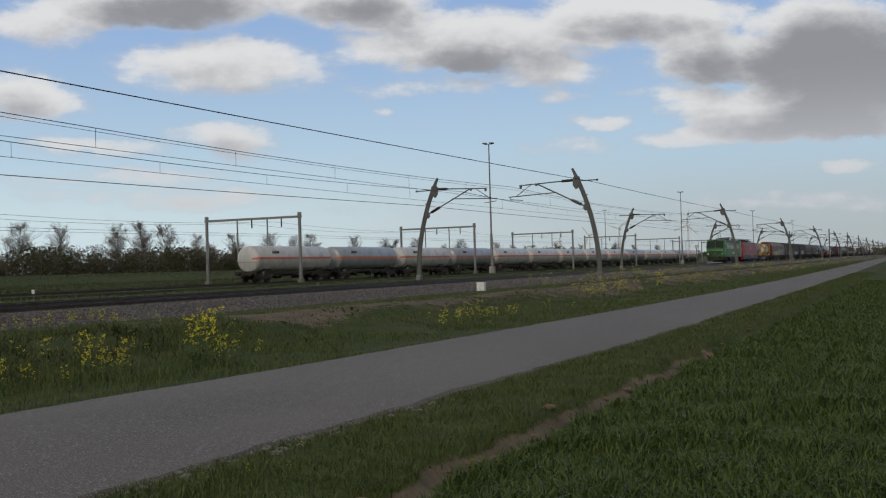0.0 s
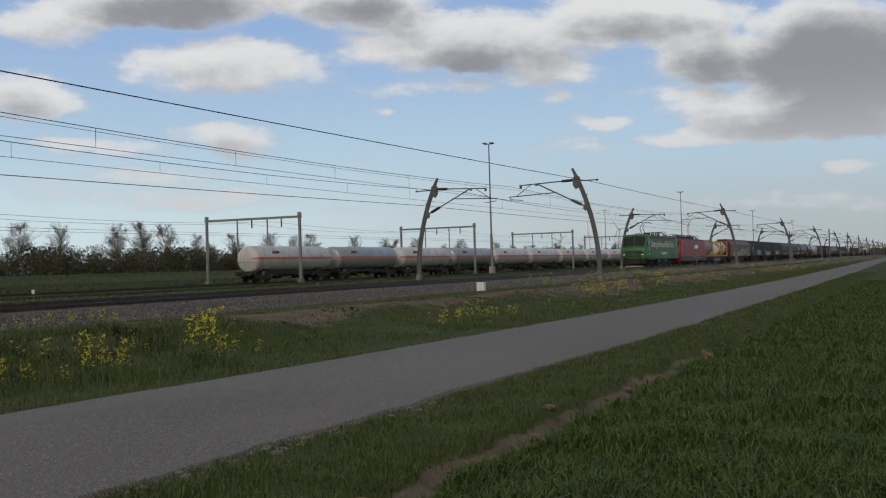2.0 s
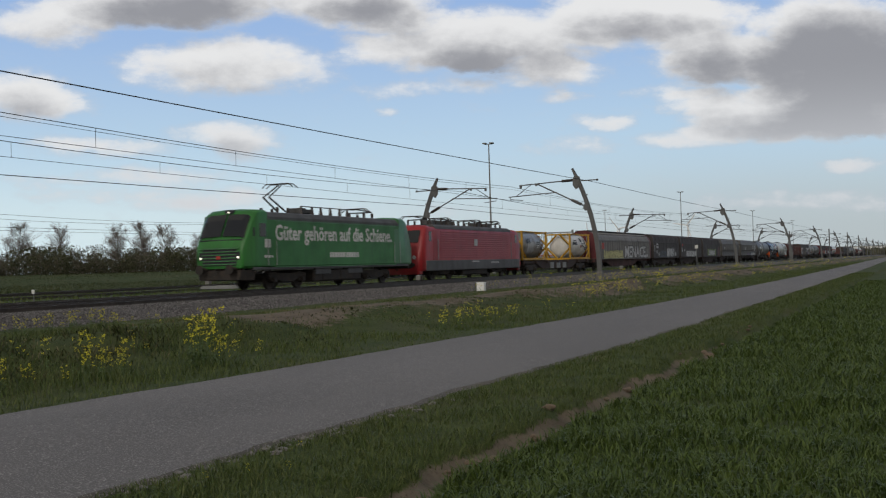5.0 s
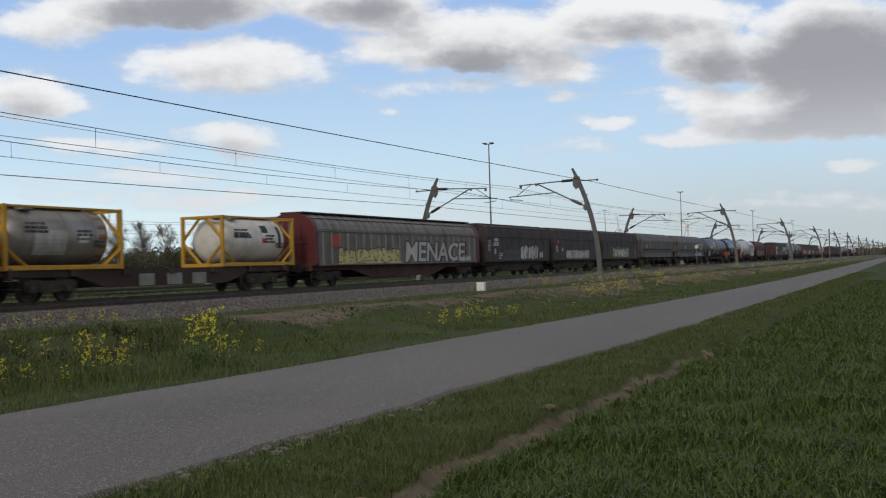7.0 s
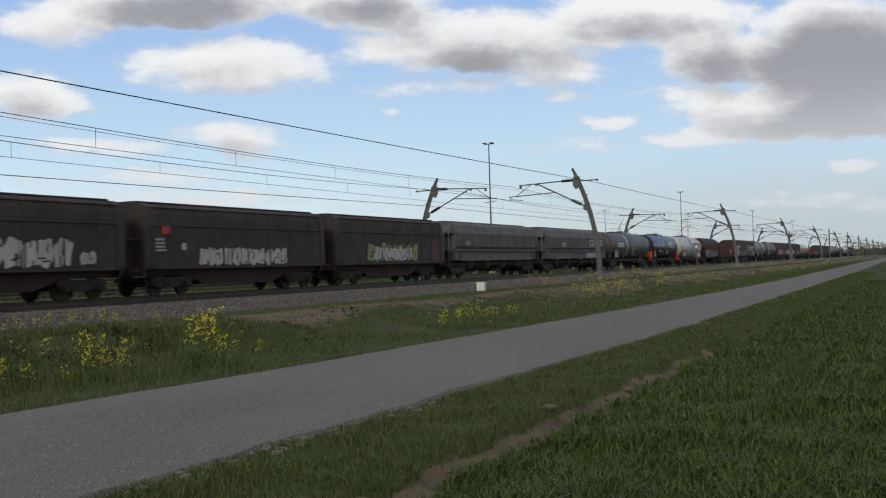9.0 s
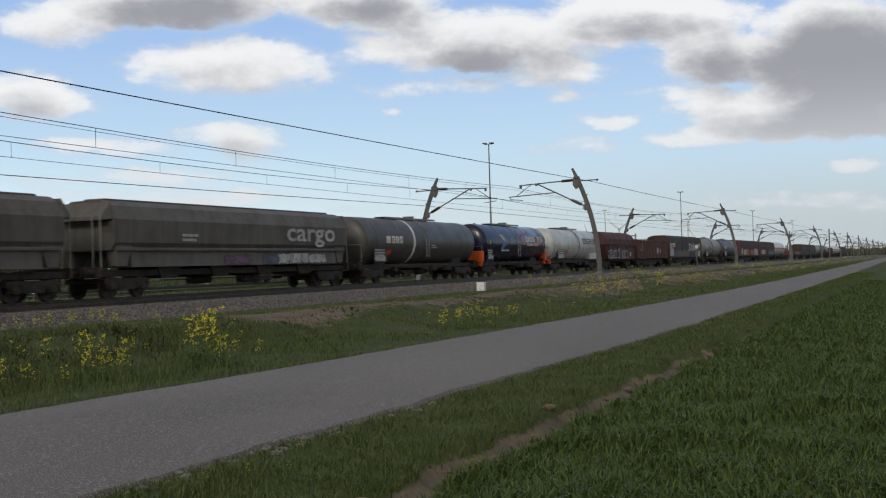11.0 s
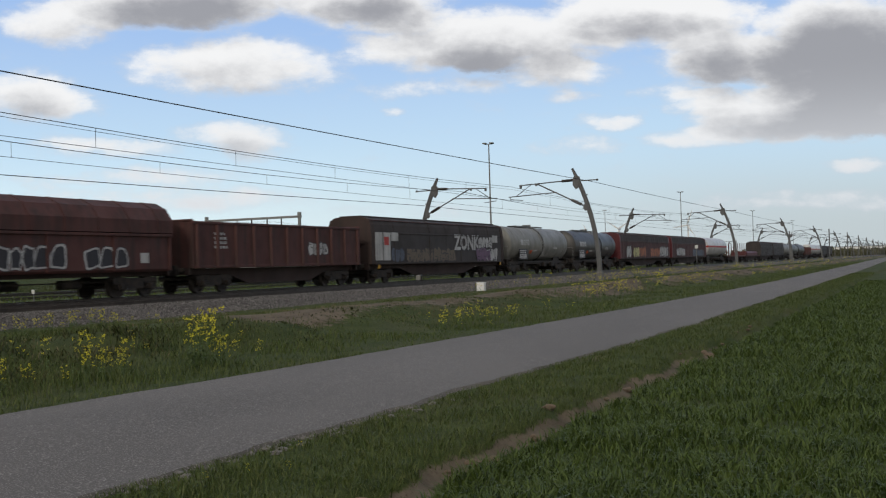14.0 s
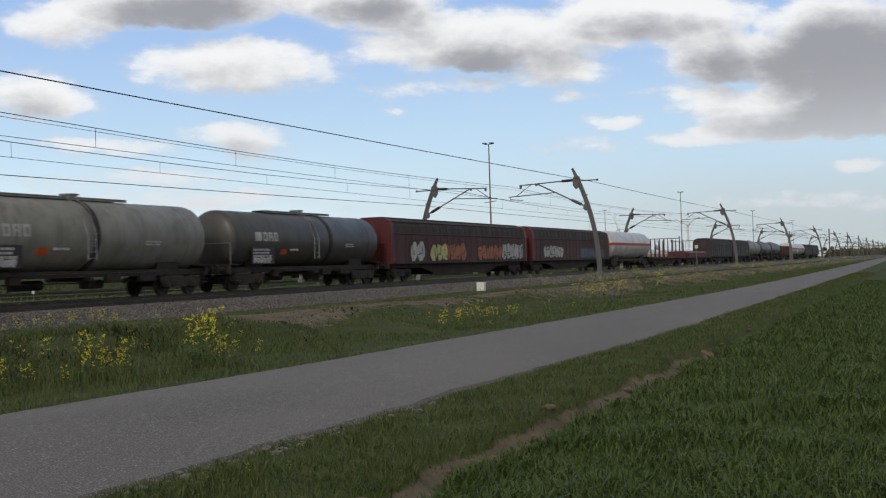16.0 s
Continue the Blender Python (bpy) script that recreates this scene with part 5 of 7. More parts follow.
def pantograph(parent, y, up, z=4.02, head=5.5):
    if up:
        pa = part("pantograph", Mb().tube([(0.25, y + 0.7, z), (0.18, y - 0.75, z + 0.72)], 0.05, 6).tube([(-0.25, y + 0.7, z), (-0.18, y - 0.75, z + 0.72)], 0.05, 6).tube([(0.18, y - 0.75, z + 0.72), (0.1, y + 0.5, head - 0.08)], 0.035, 6).tube([(-0.18, y - 0.75, z + 0.72), (-0.1, y + 0.5, head - 0.08)], 0.035, 6), STEEL_DARK, parent, "raised dark pantograph")
        yh = y + 0.5
        part("collector_head", Mb().tube([(-0.95, yh - 0.2, head - 0.18), (-0.7, yh - 0.2, head), (0.7, yh - 0.2, head), (0.95, yh - 0.2, head - 0.18)], 0.03, 6).tube([(-0.95, yh + 0.2, head - 0.18), (-0.7, yh + 0.2, head), (0.7, yh + 0.2, head), (0.95, yh + 0.2, head - 0.18)], 0.03, 6), STEEL_DARK, pa)
    else:
        pa = part("pantograph", Mb().tube([(0.3, y - 0.9, z + 0.2), (0.25, y + 0.9, z + 0.3)], 0.045, 6).tube([(-0.3, y - 0.9, z + 0.2), (-0.25, y + 0.9, z + 0.3)], 0.045, 6).tube([(0.2, y + 0.9, z + 0.33), (0.12, y - 0.8, z + 0.42)], 0.035, 6), STEEL_DARK, parent, "folded dark pantograph")
        for d in (-0.95, -0.6):
            part("collector_head", Mb().tube([(-0.95, y + d, z + 0.28), (-0.7, y + d, z + 0.45), (0.7, y + d, z + 0.45), (0.95, y + d, z + 0.28)], 0.03, 6), STEEL_DARK, pa)
    for x in (-0.5, 0.5):
        for d in (-0.5, 0.5):
            part("insulator", Mb().tube([(x, y + d, z - 0.2), (x, y + d, z + 0.2)], 0.08, 8), INSUL, parent)


def roof_gear(parent, y0, y1, z, seed):
    rng = random.Random(seed)
    part("roof_busbar", Mb().tube([(0.35, y0, z + 0.32), (0.35, y1, z + 0.32)], 0.03, 6), STEEL_DARK, parent)
    y = y0
    while y < y1:
        part("insulator", Mb().tube([(0.35, y, z - 0.1), (0.35, y, z + 0.32)], [0.11, 0.06], 8), INSUL, parent)
        if rng.random() < 0.6:
            part("roof_box", Mb().box((rng.uniform(-0.4, 0.1), y + 0.4, z + 0.1), (0.7, rng.uniform(0.5, 0.9), rng.uniform(0.2, 0.38)), 0.04), ROOF_GREY, parent)
        y += rng.uniform(0.8, 1.3)


def green_loco():
    lo = thing("electric_locomotive", "green electric freight locomotive with white slogan and raised pantograph", "locomotive", "passing freight train")
    e = 9.0
    st = [(-e - 0.02, 1.28, 1.10, 2.02), (-e + 0.05, 1.38, 1.08, 2.34), (-e + 0.22, 1.42, 1.08, 2.62), (-e + 0.62, 1.46, 1.08, 3.36), (-e + 0.92, 1.485, 1.08, 3.86), (-e + 1.2, 1.49, 1.08, 4.0), (-e + 1.9, 1.49, 1.08, 4.02)]
    part("cab", Mb().loft([loco_loop(*q, roof=min(0.26, q[3] - 1.7)) for q in st]), GREEN, lo, smooth=True)
    part("body", Mb().loft([loco_loop(-e + 1.9, 1.49, 1.08, 3.60, 0.10), loco_loop(e - 1.9, 1.49, 1.08, 3.60, 0.10)]), GREEN, lo, smooth=True)
    part("rear_cab", Mb().loft([loco_loop(-q[0], *q[1:], roof=min(0.26, q[3] - 1.7)) for q in st[::-1]]), GREEN_PALE, lo, "pale green rear cab", smooth=True)
    part("roof", Mb().loft([[(1.495, y, 3.46), (1.47, y, 3.62), (1.26, y, 3.84), (1.0, y, 3.9), (-1.0, y, 3.9), (-1.26, y, 3.84), (-1.47, y, 3.62), (-1.495, y, 3.46)] for y in (-e + 1.88, e - 1.88)]), ROOF_GREY, lo)
    part("side_panel", Mb().box((1.492, 0.1, 2.28), (0.012, 13.0, 2.2), 0.004), GREEN, lo)
    part("panel_edge", Mb().box((1.497, 0.1, 3.44), (0.02, 13.1, 0.05)).box((1.497, 0.1, 1.12), (0.02, 13.1, 0.05)), GREEN_PALE, lo)
    part("sill_stripe", Mb().box((0, 0, 1.06), (2.94, 16.6, 0.14), 0.02), GREY_SKIRT, lo)
    # windscreen on the sloping nose
    ws = Mb()
    g = []
    for y, z0 in ((-e + 0.22, 2.56), (-e + 0.44, 2.98), (-e + 0.64, 3.36), (-e + 0.82, 3.64)):
        g.append([(x, y - 0.05, z0 + 0.03 + zz) for x, zz in ((1.30, -0.08), (1.2, 0.0), (1.0, 0.04), (0.5, 0.06), (0.05, 0.07))])
    for s in (-1, 1):
        ws.loft([[(x * s, y, z) for x, y, z in row] for row in g], closed=False)
    part("windscreen", ws, GLASS, lo, "dark windscreen")
    part("centre_pillar", Mb().tube([(0, -e + 0.17, 2.45), (0, -e + 0.92, 3.72)], 0.05, 6), GREEN, lo)
    part("sun_blind", Mb().loft([[(x * s2, -e + 0.80, 3.40) for x in (0.1, 1.05)] + [(x * s2, -e + 0.90, 3.54) for x in (1.05, 0.1)] for s2 in (1,)] + [[(x, -e + 0.82, 3.40) for x in (0.1, 1.05)] + [(x, -e + 0.92, 3.54) for x in (1.05, 0.1)]]), SPRAY_WHITE, lo)
    for x in (-1.1, 1.1):
        h = part("headlight", Mb().box((x, -e + 0.05, 1.72), (0.30, 0.16, 0.52), 0.06), MARK_DARK, lo)
        part("lens", Mb().tube([(x, -e - 0.06, 1.62), (x, -e - 0.02, 1.62)], 0.05, 12), LAMP_GLOW, h, "lit headlight")
        part("wiper", Mb().tube([(x * 0.6, -e + 0.1, 2.45), (x * 0.35, -e + 0.48, 3.0)], 0.018, 5), STEEL_DARK, lo)
    t = part("top_light", Mb().box((0, -e + 0.95, 3.86), (0.5, 0.3, 0.2), 0.04), MARK_DARK, lo)
    part("lens", Mb().tube([(0, -e + 0.76, 3.84), (0, -e + 0.8, 3.84)], 0.035, 10), LAMP_GLOW, t, "lit headlight")
    for i in range(6):
        part("grille_slat", Mb().box((0, -e - 0.05, 1.30 + i * 0.15), (1.96 if i < 4 else 2.3, 0.09, 0.055), 0.012), GREEN_PALE, lo)
    part("nose_grille", Mb().box((0, -e - 0.01, 1.66), (2.0, 0.05, 0.86), 0.01), MARK_DARK, lo, "dark grille behind green slats")
    for x in (-1.36, 1.36):
        part("mirror", Mb().box((x * 1.1, -e + 0.75, 2.85), (0.07, 0.10, 0.42), 0.02), MARK_DARK, lo)
    part("window_sill", Mb().box((0, -e + 0.16, 2.47), (2.5, 0.10, 0.06), 0.02), MARK_DARK, lo)
    for y in (-4.9, -3.2, 3.4, 5.2):
        part("side_tank", Mb().box((1.3, y * 0.42, 0.84), (0.14, 0.9, 0.34), 0.03), GREY_SKIRT, lo)
    part("emblem", Mb().box((0, -e - 0.11, 1.62), (0.26, 0.03, 0.16), 0.02), MARK_RED, lo, "small red and white emblem")
    part("nose_apron", Mb().loft([[(1.2, -e - 0.05, 0.55), (1.25, -e - 0.05, 1.0), (-1.25, -e - 0.05, 1.0), (-1.2, -e - 0.05, 0.55)], [(1.35, -e + 0.9, 0.5), (1.4, -e + 0.9, 1.0), (-1.4, -e + 0.9, 1.0), (-1.35, -e + 0.9, 0.5)]]), STEEL_DARK, lo)
    part("snow_plough", Mb().prism([(-1.1, 0.14), (-1.0, 0.30), (1.0, 0.30), (1.1, 0.14)], "y", -e - 0.12, -e - 0.02), GALV, lo)
    part("cab_window", Mb().box((1.492, -e + 1.5, 2.95), (0.03, 0.55, 0.66), 0.03), GLASS, lo)
    part("cab_door", Mb().box((1.49, -e + 2.25, 2.2), (0.02, 0.62, 2.1), 0.01), GREEN, lo)
    part("cab_door", Mb().box((1.49, e - 2.25, 2.2), (0.02, 0.62, 2.1), 0.01), GREEN_PALE, lo)
    for y in (-e + 1.88, -e + 2.62, e - 2.62, e - 1.88):
        part("hand_rail", Mb().tube([(1.53, y, 1.2), (1.53, y, 2.5)], 0.018, 5), GALV, lo)
    letters("G\u00fcter geh\u00f6ren auf die Schiene.", 1.08, WHITE, lo, (1.502, -6.45, 2.48), "slogan", "white slogan lettering", width=0.925, bold=0.024)
    text_bars(lo, 1.502, -1.2, 1.72, 1, WHITE, 0.28, 3.3, 5)
    part("logo", Mb().box((1.502, -7.1, 2.3), (0.012, 0.5, 0.42), 0.003), WHITE, lo, "plain white logo panel")
    text_bars(lo, 1.5, -7.4, 1.65, 1, WHITE, 0.12, 0.8, 6)
    pantograph(lo, -4.2, True)
    pantograph(lo, 5.0, False)
    roof_gear(lo, -2.2, 3.6, 4.05, 3)
    for s in (-1, 1):
        bogie(lo, s * 4.75, 2.6)
    part("underfloor_box", Mb().box((0, 0, 0.62), (2.6, 5.2, 0.66), 0.08).box((1.28, -1.2, 0.62), (0.1, 1.0, 0.5), 0.02).box((1.28, 0.9, 0.62), (0.1, 1.4, 0.5), 0.02), STEEL_DARK, lo)
    ends_kit(lo, 19.0, STEEL_DARK)
    return lo


def red_loco():
    lo = thing("electric_locomotive", "red electric freight locomotive with grey skirt and ribbed sides", "locomotive", "passing freight train")
    e = 9.25
    st = [(-e, 1.26, 0.62, 1.6), (-e + 0.1, 1.36, 0.62, 2.0), (-e + 0.35, 1.44, 0.62, 2.75), (-e + 0.62, 1.48, 0.62, 3.4), (-e + 0.9, 1.49, 0.62, 3.64), (-e + 1.5, 1.49, 0.62, 3.68)]
    part("cab", Mb().loft([loco_loop(*q, roof=min(0.4, q[3] - 1.3)) for q in st]), RED, lo, smooth=True)
    part("cab", Mb().loft([loco_loop(-q[0], *q[1:], roof=min(0.4, q[3] - 1.3)) for q in st[::-1]]), RED, lo, smooth=True)
    part("body", Mb().loft([loco_loop(-e + 1.5, 1.485, 0.7, 3.60, 0.30), loco_loop(e - 1.5, 1.485, 0.7, 3.60, 0.30)]), RED, lo, smooth=True)
    part("skirt", Mb().box((0, 0, 0.98), (3.02, 2 * e - 1.3, 0.72), 0.05), GREY_SKIRT, lo, "grey lower skirt")
    part("roof", Mb().loft([[(1.47, y, 3.42), (1.36, y, 3.6), (1.15, y, 3.73), (-1.15, y, 3.73), (-1.36, y, 3.6), (-1.47, y, 3.42)] for y in (-e + 2.3, e - 2.3)]), ROOF_GREY, lo)
    me = Mb().box((0, 0, 0), (0.035, 12.6, 0.07), 0.012).mesh("side_rib", RED)
    for i in range(12):
        put("side_rib", me, lo, pose(1.495, 0, 1.52 + i * 0.155))
    for s in (-1, 1):
        part("windscreen", Mb().loft([[(1.15, s * (e - 0.24), 2.5), (-1.15, s * (e - 0.24), 2.5)], [(1.2, s * (e - 0.52), 3.3), (-1.2, s * (e - 0.52), 3.3)]], closed=False), GLASS, lo)
        part("cab_window", Mb().box((1.487, s * (e - 1.35), 2.9), (0.025, 0.42, 0.62), 0.03), GLASS, lo)
        part("cab_door", Mb().box((1.49, s * (e - 2.1), 2.35), (0.02, 0.6, 2.0), 0.01), RED, lo)
        part("door_rail", Mb().tube([(1.53, s * (e - 2.5), 1.4), (1.53, s * (e - 2.5), 2.7)], 0.02, 5), GALV, lo)
        bogie(lo, s * 4.95, 2.8)
        for x in (-0.95, 0.95):
            part("headlight", Mb().tube([(x, s * (e - 0.06), 1.55), (x, s * (e + 0.04), 1.52)], 0.12, 10), SPRAY_WHITE, lo)
        part("apron", Mb().box((0, s * (e - 0.3), 0.6), (2.6, 0.5, 0.35), 0.05), RED, lo)
    part("logo", Mb().box((1.52, -0.3, 2.55), (0.012, 0.62, 0.46), 0.003), SPRAY_WHITE, lo, "plain pale logo panel")
    text_bars(lo, 1.515, -1.0, 1.2, 1, SPRAY_WHITE, 0.10, 1.5, 3)
    text_bars(lo, 1.515, 2.6, 1.1, 1, SPRAY_WHITE, 0.12, 1.6, 4)
    for y in (-6.6, -2.6, 2.9, 6.6):
        pantograph(lo, y, False, 3.83)
    roof_gear(lo, -5.5, 5.5, 3.83, 8)
    part("underfloor_box", Mb().box((0, 0, 0.5), (2.6, 4.6, 0.5), 0.08), STEEL_DARK, lo)
    ends_kit(lo, 19.58, STEEL_DARK)
    return lo


SPRAY_SKY = plain("sky_blue_marking", (0.12, 0.25, 0.5), 0.5)

# ---- the train: each vehicle with the place of its middle behind the head at the clip's start ----
TRAIN = []


def couple(ob, start, end, z=RAIL):
    TRAIN.append((ob, (start + end) / 2, z))
    return ob


couple(green_loco(), 172.25, 191.25)
couple(red_loco(), 191.40, 211.00)
couple(container_wagon(19.2), 210.90, 230.10)
couple(tank_container(TANK_STEEL, TANK_STEEL, "grey steel tank container in a yellow frame on the wagon", 1), 211.35, 217.41, RAIL + 1.19)
couple(tank_container(TANK_WHITE, TANK_WHITE, "white tank container in a yellow frame on the wagon", 2), 224.05, 230.11, RAIL + 1.19)

g1 = couple(sliding_wagon(23.9, WALL_GREY, WALL_GREY, END_RED, "grey sliding-wall wagon with red ends and graffiti", 0.86, rib=RIB_PALE, side=SW_SIDE, sill=BROWN), 231.0, 255.0)
spray(g1, 1.478, -8.8, 1.26, 7.5, 0.86, SPRAY_YELLOW, 21)
part("graffiti_base", Mb().box((1.476, -5.0, 1.25), (0.006, 7.6, 0.16)), SPRAY_YELLOW, g1)
letters("MENACE", 1.78, MARK_DARK, g1, (1.474, -0.72, 1.27), "graffiti_outline", "dark outline of sprayed letters", shear=0.08, width=1.36, bold=0.11)
letters("MENACE", 1.72, SPRAY_WHITE, g1, (1.482, -0.78, 1.30), "graffiti", "white sprayed graffiti letters", shear=0.1, width=1.38, bold=0.035)
spray(g1, 1.476, 8.0, 1.22, 1.6, 0.4, SPRAY_WHITE, 22)
part("notice", Mb().box((1.479, -9.05, 2.48), (0.008, 0.78, 0.62)), MARK_RED, g1, "faded red square")

d1 = couple(sliding_wagon(15.5, WALL_DARK, ROOF_DARK, WALL_DARK, "dark brown sliding-wall wagon with pale graffiti", 1.7, doors=1), 255.0, 270.6)
spray(d1, 1.462, -5.8, 2.3, 1.2, 0.36, SPRAY_WHITE, 31)
spray(d1, 1.462, -5.6, 2.68, 1.0, 0.32, SPRAY_WHITE, 39)
text_bars(d1, 1.462, -4.6, 1.75, 3, SPRAY_WHITE, 0.1, 0.75, 30)
spray(d1, 1.462, -3.85, 1.26, 3.6, 0.82, SPRAY_BLUE, 32, filled=False)
spray(d1, 1.462, 0.1, 1.27, 4.3, 1.15, SPRAY_WHITE, 33)
spray(d1, 1.462, 4.6, 1.36, 0.7, 0.6, SPRAY_WHITE, 37)
part("label_plate", Mb().box((1.464, -5.35, 1.92), (0.008, 0.3, 0.42)), SPRAY_WHITE, d1)
text_bars(d1, 1.462, -6.8, 2.7, 7, SPRAY_WHITE, 0.07, 0.6, 7)
d2 = couple(sliding_wagon(15.4, WALL_DARK, ROOF_DARK, WALL_DARK, "dark brown sliding-wall wagon with white graffiti", 1.7, doors=1), 270.6, 286.1)
spray(d2, 1.462, -3.7, 1.24, 7.2, 0.88, SPRAY_WHITE, 34)
part("label_plate", Mb().box((1.464, -4.75, 2.1), (0.008, 0.3, 0.3)), SPRAY_WHITE, d2)
part("notice", Mb().box((1.465, -5.9, 2.8), (0.008, 0.6, 0.34)), MARK_RED, d2)
text_bars(d2, 1.462, -6.6, 2.4, 4, SPRAY_WHITE, 0.09, 0.7, 8)
d3 = couple(sliding_wagon(15.2, WALL_DARK, ROOF_DARK, WALL_DARK, "dark brown sliding-wall wagon with green and white graffiti", 1.7, doors=1), 286.1, 301.4)
spray(d3, 1.462, -3.6, 1.3, 6.4, 1.15, SPRAY_GREEN, 35)
spray(d3, 1.468, -2.8, 1.35, 4.6, 0.9, SPRAY_WHITE, 36)
part("door_patch", Mb().box((1.46, 5.6, 2.0), (0.012, 0.9, 1.4)), END_RED, d3)
h1 = couple(covered_hopper(19.1, HOPPER, "grey covered hopper wagon with pale stains"), 301.4, 320.6)
text_bars(h1, 1.50, -6.5, 2.6, 2, SPRAY_WHITE, 0.1, 0.9, 9)
h2 = couple(covered_hopper(20.9, HOPPER, "grey covered hopper wagon with large faded lettering"), 320.6, 341.7)
letters("cargo", 1.34, SPRAY_WHITE, h2, (1.505, 3.15, 2.44), "lettering", "large faded pale lettering", width=1.62, bold=0.02)
text_bars(h2, 1.50, -5.0, 2.6, 2, SPRAY_WHITE, 0.12, 1.2, 10)
spray(h2, 1.43, 2.4, 1.28, 4.6, 0.58, SPRAY_WHITE, 41)
spray(h2, 1.43, -1.9, 1.28, 2.0, 0.5, SPRAY_PURPLE, 42)
spray(h2, 1.43, 1.2, 1.28, 1.4, 0.5, SPRAY_BLUE, 43)
t1 = couple(tank_wagon(18.1, 1.47, 2.53, TANK_DARK, "dark grey tank wagon with one white band"), 341.7, 359.9)
part("white_band", ring(Mb(), -1.75, 1.47, 2.53, 0.26, 0.016), WHITE, t1, "white band round the tank")
curve_patch(t1, WHITE, 1.47, 2.53, -5.6, -5.05, -5, 12, "logo", "plain white logo shape")
logo_row(t1, [WHITE] * 3, 1.47, 2.53, -4.85, -3.3, -5, 12)
curve_patch(t1, ORANGE, 1.47, 2.53, -5.35, -4.8, -34, -21, "placard", "orange placard")
frame_panel(t1, -7.1, 1.6, 12)
text_bars(t1, 1.475, 0.7, 2.3, 2, SPRAY_WHITE, 0.08, 0.9, 13)
t2 = couple(tank_wagon(15.4, 1.49, 2.53, TANK_BLUE, "glossy dark blue tank wagon with orange headstocks", head=ORANGE, bands=4), 359.9, 375.4)
for (q0, y0), (q1, y1), mm in (((27, -3.85), (8, -3.15), SPRAY_WHITE), ((8, -3.15), (-17, -3.75), SPRAY_SKY)):
    rows_ = [[(1.502 * math.cos(radians(q0 + (q1 - q0) * i_ / 8)), y0 + (y1 - y0) * i_ / 8 + d_, 2.53 + 1.502 * math.sin(radians(q0 + (q1 - q0) * i_ / 8))) for i_ in range(9)] for d_ in (0, 0.62)]
    part("chevron", Mb().loft(rows_, closed=False), mm, t2, "white and blue chevron")
logo_row(t2, [WHITE] * 4 + [MARK_RED] + [WHITE] * 2, 1.49, 2.53, 1.75, 5.85, 6, 24)
logo_row(t2, [WHITE] * 8, 1.49, 2.53, 1.95, 4.5, -6, 1)
for q0, q1 in ((95, 250), (-75, 30)):
    rows_ = [[(1.50 * math.cos(radians(15 + k_ * 22 * math.sin(radians(b_)))), 3.5 + 2.75 * k_ * math.cos(radians(b_)), 2.53 + 1.50 * math.sin(radians(15 + k_ * 22 * math.sin(radians(b_))))) for b_ in range(q0, q1 + 1, 5)] for k_ in (1.0, 1.1)]
    part("logo_swoosh", Mb().loft(rows_, closed=False), MARK_RED, t2, "thin red oval swoosh")
curve_patch(t2, SPRAY_WHITE, 1.49, 2.53, -6.05, -5.85, -2, 10, "marking")
text_bars(t2, 1.44, -3.6, 2.0, 1, SPRAY_WHITE, 0.14, 1.6, 18)
frame_panel(t2, -6.3, 1.0, 19)
for s in (-1, 1):
    part("orange_bracket", Mb().box((0.75, s * 7.0, 1.55), (1.2, 0.3, 0.8), 0.04), ORANGE, t2, "orange end bracket")
t3 = couple(tank_wagon(16.1, 1.49, 2.53, TANK_CREAM, "pale grey white tank wagon with dark lettering bars", head=ORANGE, bands=2), 375.4, 391.6)
logo_row(t3, [MARK_DARK] * 4 + [MARK_RED] + [MARK_DARK] * 2, 1.49, 2.53, 1.6, 6.6, 2, 25)
frame_panel(t3, -5.8, 2.1, 14)
curve_patch(t3, ORANGE, 1.49, 2.53, -3.3, -2.8, -32, -20, "placard", "orange placard")
part("centre_band", ring(Mb(), 0.5, 1.49, 2.53, 0.16, 0.02), TANK_DARK, t3)
part("lower_skirt", Mb().box((0.9, 5.6, 1.45), (0.9, 2.6, 0.6), 0.08), TANK_CREAM, t3)

b1 = couple(roofed_coal_hopper(13.5, "rust-brown hopper wagon with swivel roof and graffiti"), 391.6, 405.2)
spray(b1, 1.462, -4.7, 1.2, 4.7, 0.95, SPRAY_WHITE, 51, filled=False)
spray(b1, 1.462, 0.9, 1.2, 2.3, 0.98, SPRAY_WHITE, 52, filled=False)
part("notice", Mb().box((1.47, 4.3, 1.62), (0.01, 0.5, 0.42)), SPRAY_WHITE, b1)
o1 = couple(open_wagon(16.3, "rust-brown high-sided open freight wagon"), 405.2, 421.6)
text_bars(o1, 1.47, -6.0, 2.7, 4, SPRAY_WHITE, 0.12, 1.0, 15)
spray(o1, 1.467, 2.0, 1.7, 1.8, 0.7, SPRAY_WHITE, 53)
z1 = couple(sliding_wagon(22.4, WALL_DARK, ROOF_DARK, FRAME_BROWN, "dark sliding-wall wagon with pale panels and graffiti", 5.0), 421.6, 444.1)
letters("ZONK", 1.47, MARK_DARK, z1, (1.462, 1.36, 2.03), "graffiti_outline", "dark outline of sprayed letters", width=1.03, bold=0.09)
letters("ZONK", 1.42, SPRAY_WHITE, z1, (1.468, 1.38, 2.06), "graffiti", "white sprayed graffiti letters", width=1.05, bold=0.05)
spray(z1, 1.464, 5.6, 2.15, 2.5, 0.92, SPRAY_WHITE, 54)
spray(z1, 1.464, -8.0, 1.28, 1.8, 0.85, SPRAY_BLUE, 55)
spray(z1, 1.464, -6.0, 1.22, 7.5, 0.98, plain("spray_sand", (0.16, 0.13, 0.10), 0.7), 56)
